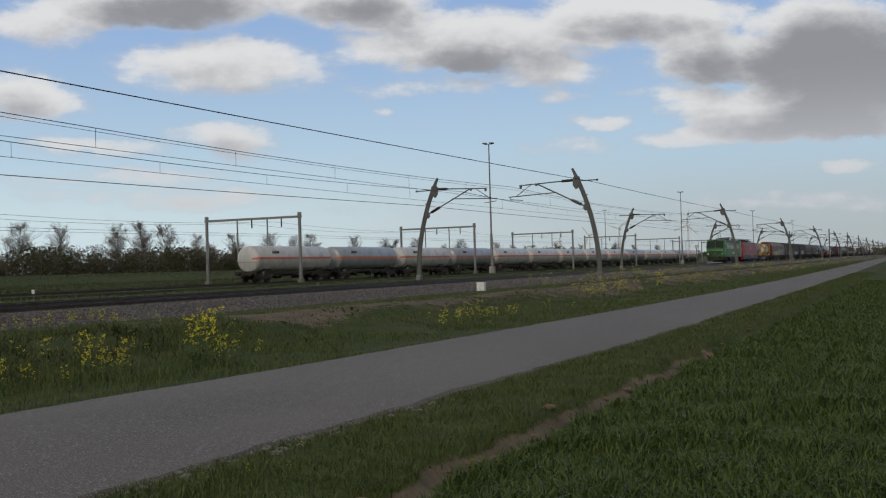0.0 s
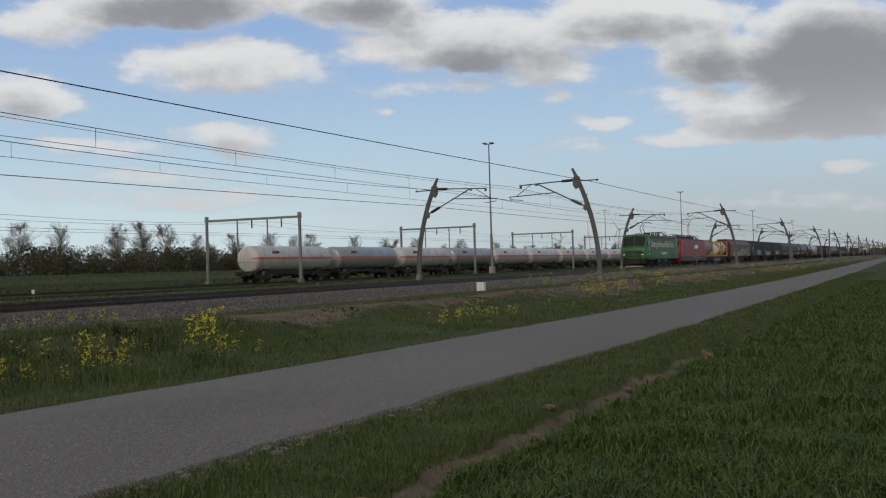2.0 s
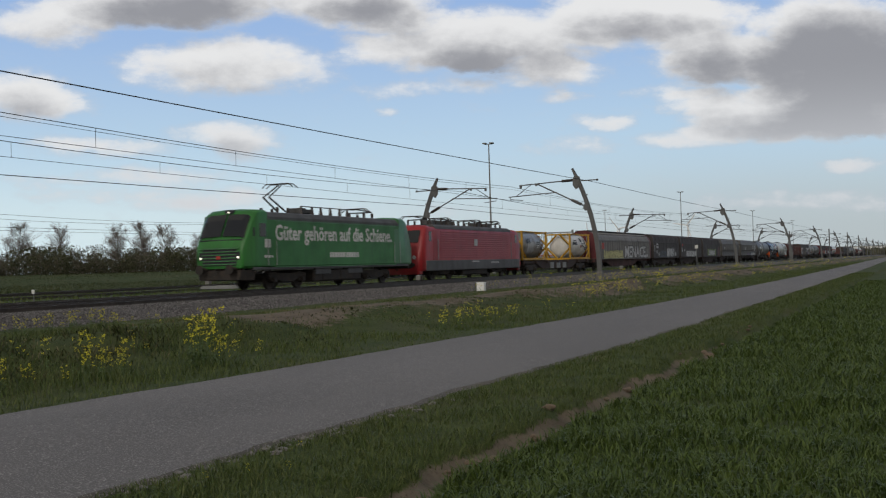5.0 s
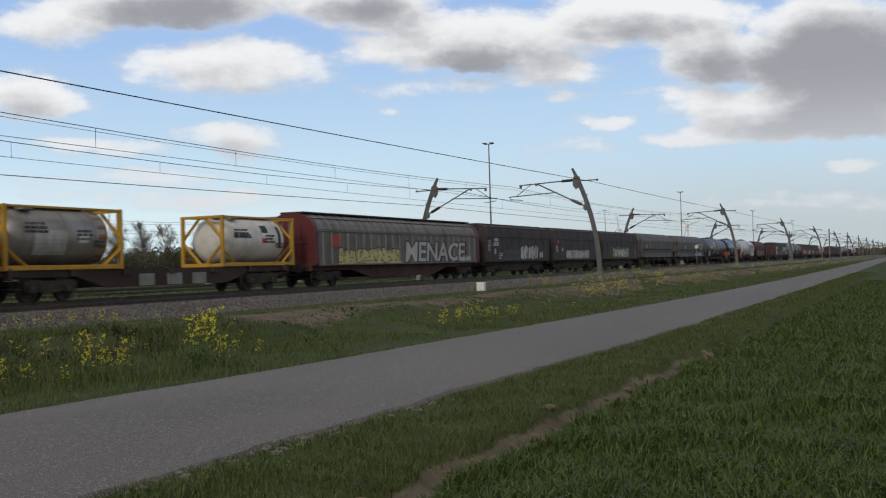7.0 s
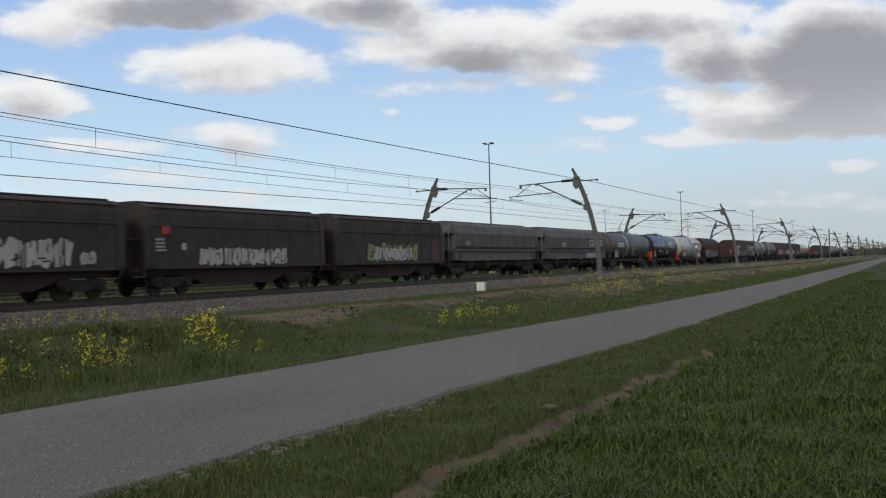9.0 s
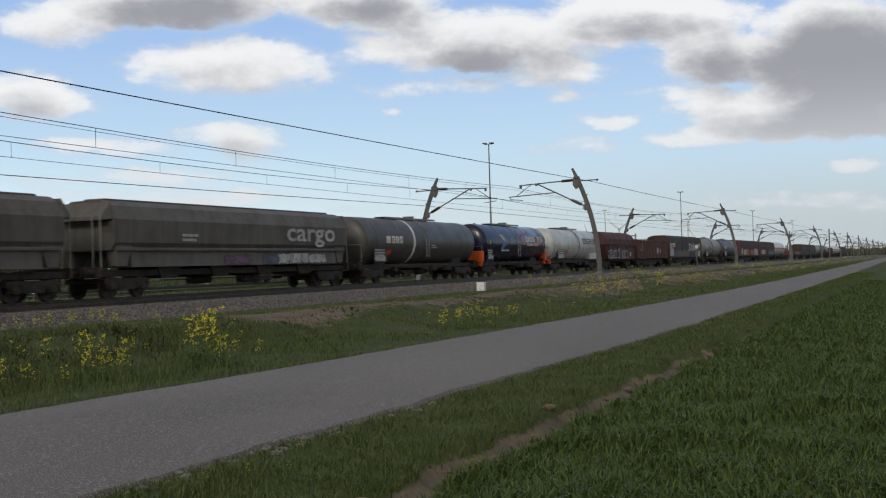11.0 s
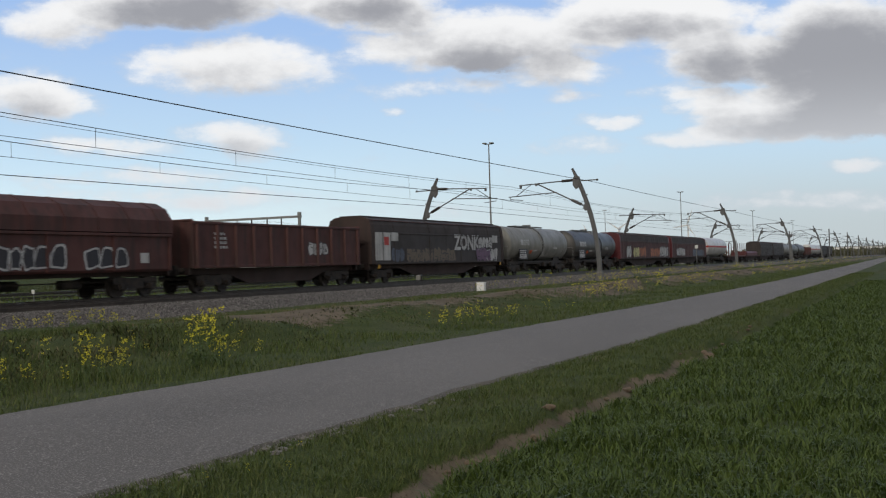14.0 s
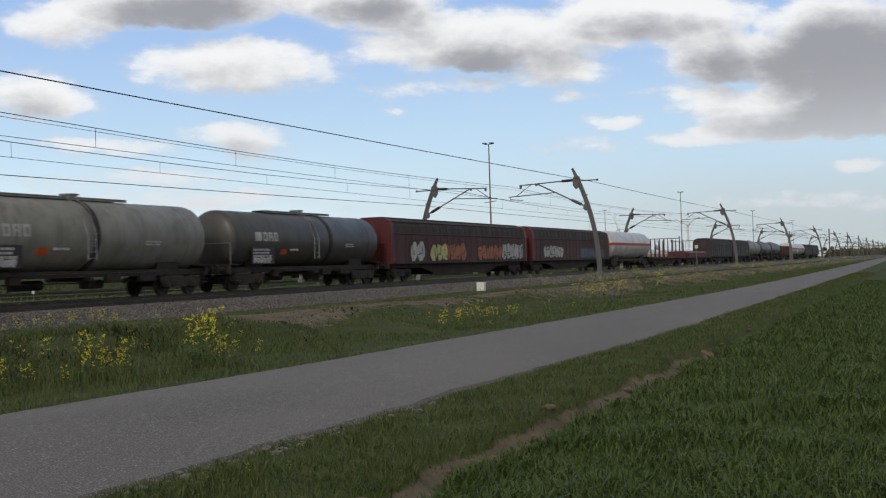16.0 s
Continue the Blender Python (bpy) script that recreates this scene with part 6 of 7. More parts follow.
spray(z1, 1.474, 5.2, 1.2, 2.2, 1.0, SPRAY_PURPLE, 57)
spray(z1, 1.474, 7.0, 1.2, 2.2, 1.05, SPRAY_WHITE, 58)
for y, z, w_, h_, m_ in ((-9.62, 2.2, 0.9, 1.68, SPRAY_WHITE), (-8.62, 2.2, 0.9, 1.68, SPRAY_WHITE), (-7.6, 2.8, 0.95, 0.52, SPRAY_WHITE), (8.8, 2.84, 1.0, 0.54, SPRAY_WHITE)):
    part("pale_panel", Mb().box((1.468, y, z), (0.02, w_, h_), 0.005), m_, z1)
part("notice", Mb().box((1.482, -8.68, 2.53), (0.01, 0.6, 0.5)), MARK_RED, z1)
for y_ in (-9.6, 9.9):
    part("corner_marker", Mb().box((1.43, y_, 1.02), (0.05, 0.26, 0.26), 0.01), YELLOW, z1, "small yellow marker")

v1 = couple(tank_wagon(16.3, 1.45, 2.52, TANK_GREY, "mid grey tank wagon with dark ladder band"), 444.1, 460.5)
v2 = couple(tank_wagon(16.0, 1.42, 2.50, TANK_DARK, "dark grey tank wagon with white logo shape"), 460.8, 476.9)
for vv, r_, z_, band in ((v1, 1.45, 2.52, 0.4), (v2, 1.42, 2.50, 1.6)):
    off = 0.0 if vv is v2 else 0.55
    curve_patch(vv, SPRAY_WHITE, r_, z_, -5.5 + off, -4.95 + off, -4, 14, "logo", "plain white logo shape")
    logo_row(vv, [SPRAY_WHITE] * 3, r_, z_, -4.8 + off, -3.4 + off, -4, 14)
    part("ladder_band", ring(Mb(), band, r_, z_, 0.30, 0.03), STEEL_DARK, vv)
    frame_panel(vv, -5.8 + off, 1.9, 16)
    curve_patch(vv, ORANGE, r_, z_, -3.15 + off, -2.6 + off, -32, -20, "placard", "orange placard")
    text_bars(vv, r_ * 0.97, -2.4 + off, 1.98, 1, SPRAY_WHITE, 0.1, 0.8, 26)
    text_bars(vv, r_ * 0.985, 3.2, 2.3, 2, SPRAY_WHITE, 0.07, 1.0, 27)
r1 = couple(sliding_wagon(25.1, WALL_RED, ROOF_DARK, END_RED, "dull dark-red sliding-wall wagon with red ends and orange graffiti", 1.0), 476.8, 502.0)
spray(r1, 1.478, -9.3, 1.3, 2.0, 1.3, SPRAY_WHITE, 61)
spray(r1, 1.478, -6.4, 1.3, 2.2, 1.2, SPRAY_YELLOW, 62)
spray(r1, 1.478, -4.2, 1.3, 3.0, 1.2, SPRAY_ORANGE, 63)
spray(r1, 1.478, 1.6, 1.3, 4.6, 1.1, SPRAY_ORANGE, 64)
spray(r1, 1.478, 6.4, 1.3, 4.6, 1.4, SPRAY_WHITE, 65)
r2 = couple(sliding_wagon(24.4, WALL_RED, ROOF_DARK, END_RED, "dull dark-red sliding-wall wagon with red ends and pale graffiti", 1.0), 502.0, 526.59)
spray(r2, 1.478, -8.8, 1.4, 5.4, 1.1, SPRAY_WHITE, 66)
spray(r2, 1.478, 1.5, 1.3, 7.5, 1.0, SPRAY_BLUE, 67)
couple(tank_wagon(18.02, 1.5, 2.65, TANK_GAS, "white gas tank wagon with red stripe", stripe=MARK_RED, walkway=False, bands=0), 526.59, 544.81)
couple(flat_wagon(19.46, "brown flat wagon with upright stakes"), 544.81, 564.37)
couple(flat_wagon(18.43, "brown flat wagon with low red covered load", False, END_RED), 564.37, 582.80)
couple(sliding_wagon(19.46, WALL_DARK, ROOF_DARK, WALL_DARK, "dark brown sliding-wall wagon", 1.7), 582.80, 602.26)
couple(sliding_wagon(19.05, WALL_DARK, ROOF_DARK, WALL_DARK, "dark brown sliding-wall wagon", 1.7), 602.26, 621.41)
couple(tank_wagon(15.87, 1.42, 2.50, TANK_GREY, "mid grey tank wagon"), 621.41, 637.28)
couple(tank_wagon(15.87, 1.42, 2.50, TANK_DARK, "dark grey tank wagon"), 637.28, 653.15)
couple(tank_wagon(15.87, 1.42, 2.50, TANK_DARK, "dark grey tank wagon"), 653.15, 669.02)
couple(open_wagon(16.38, "rust-brown high-sided open freight wagon"), 669.02, 685.61)
couple(tank_wagon(18.02, 1.5, 2.65, TANK_GAS, "white gas tank wagon with red stripe", stripe=MARK_RED, walkway=False, bands=0), 685.61, 703.64)
couple(tank_wagon(18.02, 1.5, 2.65, TANK_GAS, "white gas tank wagon with red stripe", stripe=MARK_RED, walkway=False, bands=0), 703.64, 721.86)
couple(sliding_wagon(20.48, WALL_DARK, ROOF_DARK, WALL_DARK, "dark brown sliding-wall wagon", 1.7), 721.86, 742.55)
couple(sliding_wagon(20.48, WALL_DARK, ROOF_DARK, WALL_DARK, "dark brown sliding-wall wagon", 1.7), 742.55, 763.23)

# ---- parked gas tank wagons ----
pk = [tank_wagon(17.0, 1.45, 2.62, m_, "pale gas tank wagon with orange stripe parked in the yard", stripe=STRIPE, walkway=False, bands=0, group="parked tank wagons") for m_ in (TANK_GAS, TANK_GAS_2)]
for pw in pk:
    text_bars(pw, 1.33, -4.8, 3.35, 1, MARK_DARK, 0.3, 1.5, 5)
    text_bars(pw, 1.36, -7.0, 1.2, 2, SPRAY_WHITE, 0.1, 0.6, 6)
pk[0].matrix_basis = pose(SIDING, 101.0, SIDING_RAIL)
pk[1].matrix_basis = pose(SIDING, 101.0 + 17.4, SIDING_RAIL)
for i in range(2, 14):
    copy_thing(pk[i % 2 if i in (2, 3, 6) else (0 if i % 3 else 1)], pose(SIDING, 101.0 + 17.4 * i, SIDING_RAIL))


# ---- grass ----
def blade_mesh(name, x, y, z, height, width, lean, material, seed):
    """Many bent blades of three triangles."""
    rng = np.random.default_rng(seed)
    n = len(x)
    a = rng.uniform(0, 2 * np.pi, n)
    d = rng.uniform(0, 2 * np.pi, n)
    side = np.stack([np.cos(a), np.sin(a), np.zeros(n)], 1) * (width / 2)[:, None]
    bend = np.stack([np.cos(d), np.sin(d), np.zeros(n)], 1) * (lean * height)[:, None]
    base = np.stack([x, y, z], 1)
    up = np.stack([np.zeros(n), np.zeros(n), height], 1)
    v = np.stack([base - side, base + side, base + bend * 0.35 + up * 0.6 - side * 0.8, base + bend * 0.35 + up * 0.6 + side * 0.8, base + bend + up * (1 - 0.3 * lean)[:, None]], 1)
    f = np.array([(0, 1, 3), (0, 3, 2), (2, 3, 4)])[None] + 5 * np.arange(n)[:, None, None]
    return tri_mesh(name, v.reshape(-1, 3), f.reshape(-1, 3), material)


def heights(x, y):
    return np.array([ground_height(float(p), float(q)) for p, q in zip(x, y)])


def noise_at(x, y, s, k):
    return np.array([noise.noise((p * s + k, q * s, k)) for p, q in zip(x, y)])


def spread(n, x0, x1, y0, y1, rng):
    return rng.uniform(x0, x1, n), y0 * (y1 / y0) ** rng.random(n)


def field_grass():
    rng = np.random.default_rng(11)
    x, y = spread(135000, -3.45, 0.6, 5.2, 70, rng)
    row = np.round(x / 0.14) * 0.14
    x = np.where(rng.random(len(x)) < 0.55, row + rng.normal(0, 0.025, len(x)), x)
    keep = x > -3.36 - np.array([scarp_shift(float(q)) for q in y]) + 0.02
    x, y = x[keep], y[keep]
    t = noise_at(x, y, 1.1, 3.0)
    keep = rng.random(len(x)) < 0.75 + 0.6 * t
    x, y, t = x[keep], y[keep], t[keep]
    h = rng.uniform(0.07, 0.19, len(x)) * (1 + 0.6 * t)
    w = rng.uniform(0.008, 0.016, len(x)) * np.sqrt(np.maximum(y / 9, 1))
    me = blade_mesh("field_crop", x, y, heights(x, y) - 0.01, h, w, rng.uniform(0.35, 1.3, len(x)), BLADE_FIELD, 1)
    tagged(new("field_crop", me), "dense young green cereal crop on the field", "crop", kind="stuff")


def verge_grass():
    rng = np.random.default_rng(12)
    x, y = spread(75000, -5.3, -3.45, 5, 90, rng)
    edge = lerp_table(y, ROAD_RIGHT)
    t = noise_at(x, y, 1.6, 5.0)
    keep = (x > edge - 0.05 + 0.22 * np.clip(t, -0.2, 1)) & (x < -3.52 - np.array([scarp_shift(float(q)) for q in y])) & (rng.random(len(x)) < 0.8 + 0.7 * t)
    x, y, t = x[keep], y[keep], t[keep]
    h = rng.uniform(0.035, 0.10, len(x)) * (1.1 + 0.7 * t)
    w = rng.uniform(0.004, 0.008, len(x)) * np.sqrt(np.maximum(y / 9, 1))
    me = blade_mesh("verge_grass", x, y, heights(x, y) - 0.01, h, w, rng.uniform(0.3, 1.2, len(x)), BLADE_VERGE, 2)
    tagged(new("verge_grass", me), "short rough green grass along the road edge", "grass", kind="stuff")
    x, y = spread(170000, -23.2, -8.3, 7.5, 220, rng)
    edge = lerp_table(y, ROAD_LEFT)
    t, u = noise_at(x, y, 0.55, 6.0), noise_at(x, y, 0.2, 9.0)
    soil = np.array([bank_soil(float(p), float(q)) for p, q in zip(x, y)])
    keep = (x < edge + 0.08 * t - 0.02) & (rng.random(len(x)) < 0.8 + 1.0 * t - 1.15 * soil) & (x > -22.6 + 0.5 * t)
    x, y, t, u = x[keep], y[keep], t[keep], u[keep]
    near = np.clip(1 - (lerp_table(y, ROAD_LEFT) - x) / 1.2, 0, 1)
    h = rng.uniform(0.05, 0.17, len(x)) * (1.0 + 0.8 * t + 0.8 * u) * (1 - 0.35 * near) * np.clip(1 - (-15.5 - x) / 7, 0.3, 1) * (1 - 0.62 * np.exp(-((x + 14.0) / 1.9) ** 2) * np.clip((y - 16) / 5, 0, 1))
    w = rng.uniform(0.006, 0.012, len(x)) * np.sqrt(np.maximum(y / 9, 1))
    me = blade_mesh("bank_grass", x, y, heights(x, y) - 0.01, h, w, rng.uniform(0.2, 1.0, len(x)), BLADE_VERGE, 3)
    tagged(new("bank_grass", me), "rough tussocky grass between the road and the railway", "grass", kind="stuff")
    x, y = rng.uniform(-62, -36, 26000), rng.uniform(25, 260, 26000)
    me = blade_mesh("yard_grass", x, y, heights(x, y), rng.uniform(0.08, 0.3, len(x)), rng.uniform(0.03, 0.07, len(x)), rng.uniform(0.2, 0.8, len(x)), BLADE_VERGE, 4)
    x2, y2 = rng.uniform(-152, -72, 70000), rng.uniform(60, 330, 70000)
    m2 = blade_mesh("dike_grass", x2, y2, heights(x2, y2), rng.uniform(0.08, 0.3, len(x2)) * (1 + noise_at(x2, y2, 0.08, 4.0)), rng.uniform(0.03, 0.08, len(x2)), rng.uniform(0.3, 1.0, len(x2)), BLADE_DIKE, 5)
    tagged(new("dike_grass", m2), "rough olive grass on the low dike", "grass", kind="stuff")
    tagged(new("yard_grass", me), "rough grass between the railway and the yard", "grass", kind="stuff")


field_grass()
verge_grass()


# ---- soil clods along the field edge ----
def clods():
    rng = random.Random(5)
    soil = painted("dry_clay", (0.19, 0.14, 0.10), (0.1, 0.075, 0.05), 0.95, 0, 0.5, False, 6)
    for i in range(20):
        y = 6.2 * (26 / 6.2) ** rng.random()
        s = rng.uniform(0.025, 0.06) * (1.5 if rng.random() < 0.2 else 1)
        x = -3.56 - scarp_shift(y) + rng.uniform(-0.06, 0.16)
        bm = bmesh.new()
        bmesh.ops.create_icosphere(bm, subdivisions=2, radius=s)
        for v in bm.verts:
            v.co *= 1 + 0.55 * noise.noise(v.co * 14 + Vector((i * 7.1, 0, 0)))
            v.co.z *= 0.6
        me = bpy.data.meshes.new("soil_clod")
        bm.to_mesh(me)
        bm.free()
        me.materials.append(soil)
        ob = new("soil_clod", me)
        ob.location = (x, y, ground_height(x, y) + s * 0.25)
        tagged(ob, "dry brown clay clod on the eroded field edge", "soil clod", "soil clods")
    stone = painted("broken_asphalt", (0.2, 0.19, 0.18), (0.1, 0.09, 0.08), 0.95, 0, 0.5, False, 6)
    for i in range(60):
        y = 5.8 * (11 / 5.8) ** rng.random()
        x = float(lerp_table(y, ROAD_RIGHT)) + rng.uniform(-0.05, 0.22)
        s = rng.uniform(0.02, 0.06)
        bm = bmesh.new()
        bmesh.ops.create_icosphere(bm, subdivisions=1, radius=s)
        for v in bm.verts:
            v.co *= 1 + 0.6 * noise.noise(v.co * 17 + Vector((i * 3.7, 2, 0)))
            v.co.z *= 0.5
        me = bpy.data.meshes.new("asphalt_crumb")
        bm.to_mesh(me)
        bm.free()
        me.materials.append(stone)
        ob = new("asphalt_crumb", me)
        ob.location = (x, y, ground_height(x, y) + s * 0.2)
        tagged(ob, "grey crumb of broken asphalt at the road edge", "asphalt crumb", "asphalt crumbs")


clods()


# ---- flowering rape ----
def rape_parts(seed, h):
    """Triangles of one plant: stems with leaves, and flower heads."""
    rng = np.random.default_rng(seed)
    sv, sf, pv, pf = [], [], [], []

    def strip(a, b, w):
        k = len(sv)
        d = np.array([-(b - a)[1], (b - a)[0], 0.0]) + 1e-4
        d = d / np.linalg.norm(d) * w
        e = np.array([d[1], -d[0], 0])
        sv.extend([a - d, a + d, b, a - e, a + e])
        sf.extend([(k, k + 1, k + 2), (k + 3, k + 4, k + 2)])

    def head(c, r):
        for _ in range(int(rng.integers(8, 12))):
            p = c + rng.normal(0, 0.62, 3) * r
            k = len(pv)
            u = rng.normal(0, 1, 3)
            u /= np.linalg.norm(u)
            t = np.cross(u, rng.normal(0, 1, 3))
            t /= np.linalg.norm(t)
            s = r * rng.uniform(0.28, 0.5)
            pv.extend([p - u * s, p + t * s, p + u * s, p - t * s])
            pf.extend([(k, k + 1, k + 2), (k, k + 2, k + 3)])
    for s in range(int(rng.integers(3, 5))):
        b = np.array([rng.normal(0, 0.10), rng.normal(0, 0.10), 0.0])
        top = b + np.array([rng.normal(0, 0.13), rng.normal(0, 0.13), h * rng.uniform(0.6, 1.05)])
        strip(b, top, 0.006)
        head(top, 0.043)
        for j in range(int(rng.integers(1, 4))):
            q = rng.uniform(0.5, 0.85)
            m0 = b + (top - b) * q
            m1 = m0 + np.array([rng.normal(0, 0.09), rng.normal(0, 0.09), h * rng.uniform(0.1, 0.3)])
            strip(m0, m1, 0.004)
            if rng.random() < 0.75:
                head(m1, 0.032)
        for j in range(7):
            m0 = b + (top - b) * rng.uniform(0.0, 0.55)
            m1 = m0 + np.array([rng.normal(0, 0.10), rng.normal(0, 0.10), rng.uniform(0.0, 0.08)])
            strip(m0, m1, 0.018)
    return np.array(sv), np.array(sf), np.array(pv), np.array(pf)


RAPE = []
for i in range(5):
    sv, sf, pv, pf = rape_parts(30 + i, 1.0)
    RAPE.append((tri_mesh("stem", sv, sf, STEM), tri_mesh("blossom", pv, pf, PETAL)))


def rape_plant(x, y, h, k):
    p = thing("rape_plant", "tall flowering rape plant with yellow blossoms in the grass", "wild flower", "rape plants", pose(x, y, ground_height(x, y) - 0.02, 0, 0, 57 * k))
    p.scale = (h, h, h)
    put("stem", RAPE[k % 5][0], p)
    tagged(put("blossom", RAPE[k % 5][1], p, None, "yellow flower heads"), kind="stuff")


def rape():
    rng = random.Random(77)
    k = 0
    # clusters: place, spread, number, height
    for cx, cy, sx, sy, n, h in ((-11.55, 10.6, 0.35, 0.3, 9, 0.5), (-12.6, 12.0, 0.12, 0.2, 2, 0.45), (-11.6, 12.25, 0.16, 0.15, 7, 0.62), (-11.2, 12.45, 0.18, 0.15, 6, 0.50), (-11.0, 14.1, 0.12, 0.15, 7, 0.84),
                                 (-10.6, 14.3, 0.22, 0.2, 6, 0.5), (-12.6, 14.5, 0.5, 0.4, 4, 0.32), (-13.0, 16.5, 0.6, 0.6, 4, 0.3), (-18.6, 18.6, 0.5, 1.0, 34, 0.38), (-18.6, 21.5, 0.4, 1.2, 8, 0.26), (-19.3, 17.0, 0.4, 0.7, 8, 0.3),
                                 (-11.0, 25.2, 0.5, 0.9, 20, 0.46), (-11.5, 28.5, 0.6, 1.2, 9, 0.35), (-11.3, 33, 0.6, 1.5, 6, 0.35), (-11.9, 42.0, 0.5, 1.3, 14, 0.6), (-13.5, 45, 1.0, 3.0, 10, 0.45), (-9.9, 24.0, 0.2, 1.0, 2, 0.3)):
        for _ in range(n):
            rape_plant(cx + rng.gauss(0, sx), cy + rng.gauss(0, sy), h * rng.uniform(0.75, 1.3), k)
            k += 1
    for x, y in ((-4.6, 6.4), (-4.75, 6.1), (-4.9, 7.6), (-4.35, 6.6)):
        rape_plant(x, y, 0.12, k)
        k += 1
    # farther flowers, past counting
    nrng = np.random.default_rng(8)
    sv_, sf_, pv_, pf_ = [], [], [], []
    a = b = 0
    for i in range(620):
        y = 40 * (330 / 40) ** nrng.random()
        x = -11.0 - 8.5 * nrng.random() ** 1.2
        if noise.noise((x * 0.25, y * 0.06, 3.0)) < -0.12:
            continue
        sv, sf, pv, pf = rape_parts(500 + i % 40, 1.0)
        h = nrng.uniform(0.3, 0.75)
        o = np.array([x, y, ground_height(x, y)])
        sv_.append(sv * h + o)
        sf_.append(sf + a)
        pv_.append(pv * h * np.array([1.1, 1.1, 1]) + o)
        pf_.append(pf + b)
        a, b = a + len(sv), b + len(pv)
    tagged(new("far_rape_stems", tri_mesh("far_rape_stems", np.concatenate(sv_), np.concatenate(sf_), STEM)), "green stems of wild rape along the bank", "wild flowers", kind="stuff")
    tagged(new("far_rape_flowers", tri_mesh("far_rape_flowers", np.concatenate(pv_), np.concatenate(pf_), PETAL)), "yellow wild rape blossom along the bank", "wild flowers", kind="stuff")


rape()


# ---- bare trees, hedge and far woods ----
def tree_meshes(seed, h, slim):
    rng = random.Random(seed)
    trunk, twv, twf = Mb(), [], []

    def twig(a, b, w):
        k = len(twv)
        d = (b - a).cross(Vector((rng.gauss(0, 1), rng.gauss(0, 1), rng.gauss(0, 1)))).normalized() * w
        twv.extend([a - d, a + d, b + d * 0.3])
        twf.append((k, k + 1, k + 2))

    def grow(p, d, ln, r, depth):
        pts, rs = [p.copy()], [r]
        n = 4 if depth < 2 else 2
        r = min(r, 0.1 if depth == 0 else 0.035)
        for i in range(n):
            d = (d + Vector((rng.gauss(0, 0.12), rng.gauss(0, 0.12), rng.gauss(0.05, 0.06)))).normalized()
            p = p + d * ln / n
            pts.append(p.copy())
            rs.append(r * (1 - 0.75 * (i + 1) / n) + 0.006)
        if depth < 2:
            trunk.tube(pts, rs, 6 if depth == 0 else 4)
        else:
            for i in range(n):
                twig(pts[i], pts[i + 1], max(min(rs[i], 0.03), 0.014))
        if depth < 4:
            m = (34, 8, 6, 4)[depth]
            for j in range(m):
                q = rng.uniform(0.16 if depth == 0 else 0.2, 1.0)
                i = min(int(q * n), n - 1)
                s = pts[i].lerp(pts[i + 1], q * n - i)
                az = rng.uniform(0, 2 * math.pi)
                out = Vector((math.cos(az), math.sin(az), 0))
                up = rng.uniform(0.55, 1.3) if slim else rng.uniform(0.4, 1.0)
                nd = (out + Vector((0, 0, up if depth == 0 else rng.uniform(0.0, 0.8))) + d * (0.4 if depth == 0 else 0.9)).normalized()
                sub = ln * (0.42 if depth == 0 else 0.52) * (math.sqrt(max(0.05, 1.12 - q)) * min(1.0, 0.45 + 1.6 * q) if depth == 0 else 1) * rng.uniform(0.75, 1.15)
                grow(s, nd, sub, rs[i] * 0.5, depth + 1)
    grow(Vector((0, 0, -0.3)), Vector((0, 0, 1)), h * 0.9, h * 0.018, 0)
    return trunk.mesh("trunk", BARK), tri_mesh("crown", np.array([tuple(q) for q in twv]), np.array(twf), TWIG)


TREES = [tree_meshes(60 + i, 10.5, i % 2 == 0) for i in range(4)]


def bare_tree(x, y, s, k):
    t = thing("bare_tree", "bare tree with a fine twiggy crown behind the yard", "tree", "bare trees", pose(x, y, ground_height(x, y), 0, 0, 73 * k))
    t.scale = (s, s, s)
    put("trunk", TREES[k % 4][0], t)
    put("crown", TREES[k % 4][1], t, None, "leafless crown of thin twigs")


def shrub_belt(name, label, xs, ys, n, hs, size, material, seed, leaf_fall=0.5):
    """Clumps of small leaves and twigs with an uneven outline."""
    rng = np.random.default_rng(seed)
    cx, cy = rng.uniform(*xs, n), rng.uniform(*ys, n)
    ch = np.array([hs[0] + (hs[1] - hs[0]) * max(0, min(1, 0.5 + 0.9 * noise.noise((p * 0.03, q * 0.045, seed)) + rng.normal(0, 0.18))) for p, q in zip(cx, cy)])
    m = 240
    t = rng.random((n, m)) ** 0.9
    a = rng.uniform(0, 2 * np.pi, (n, m))
    r = ch[:, None] * 0.5 * np.sqrt(rng.random((n, m))) * np.sqrt(np.clip(1.05 - t * t, 0, 1))
    px, py = cx[:, None] + r * np.cos(a), cy[:, None] + r * np.sin(a)
    gz = heights(cx, cy)
    pz = gz[:, None] + ch[:, None] * t
    p = np.stack([px, py, pz], 2).reshape(-1, 3)
    k = len(p)
    s = size * rng.uniform(0.5, 1.4, k)
    v = p[:, None] + rng.normal(0, 1, (k, 3, 3)) * s[:, None, None]
    f = np.arange(3 * k).reshape(-1, 3)
    tagged(new(name, tri_mesh(name, v.reshape(-1, 3), f, material)), label, "shrubs", kind="stuff")


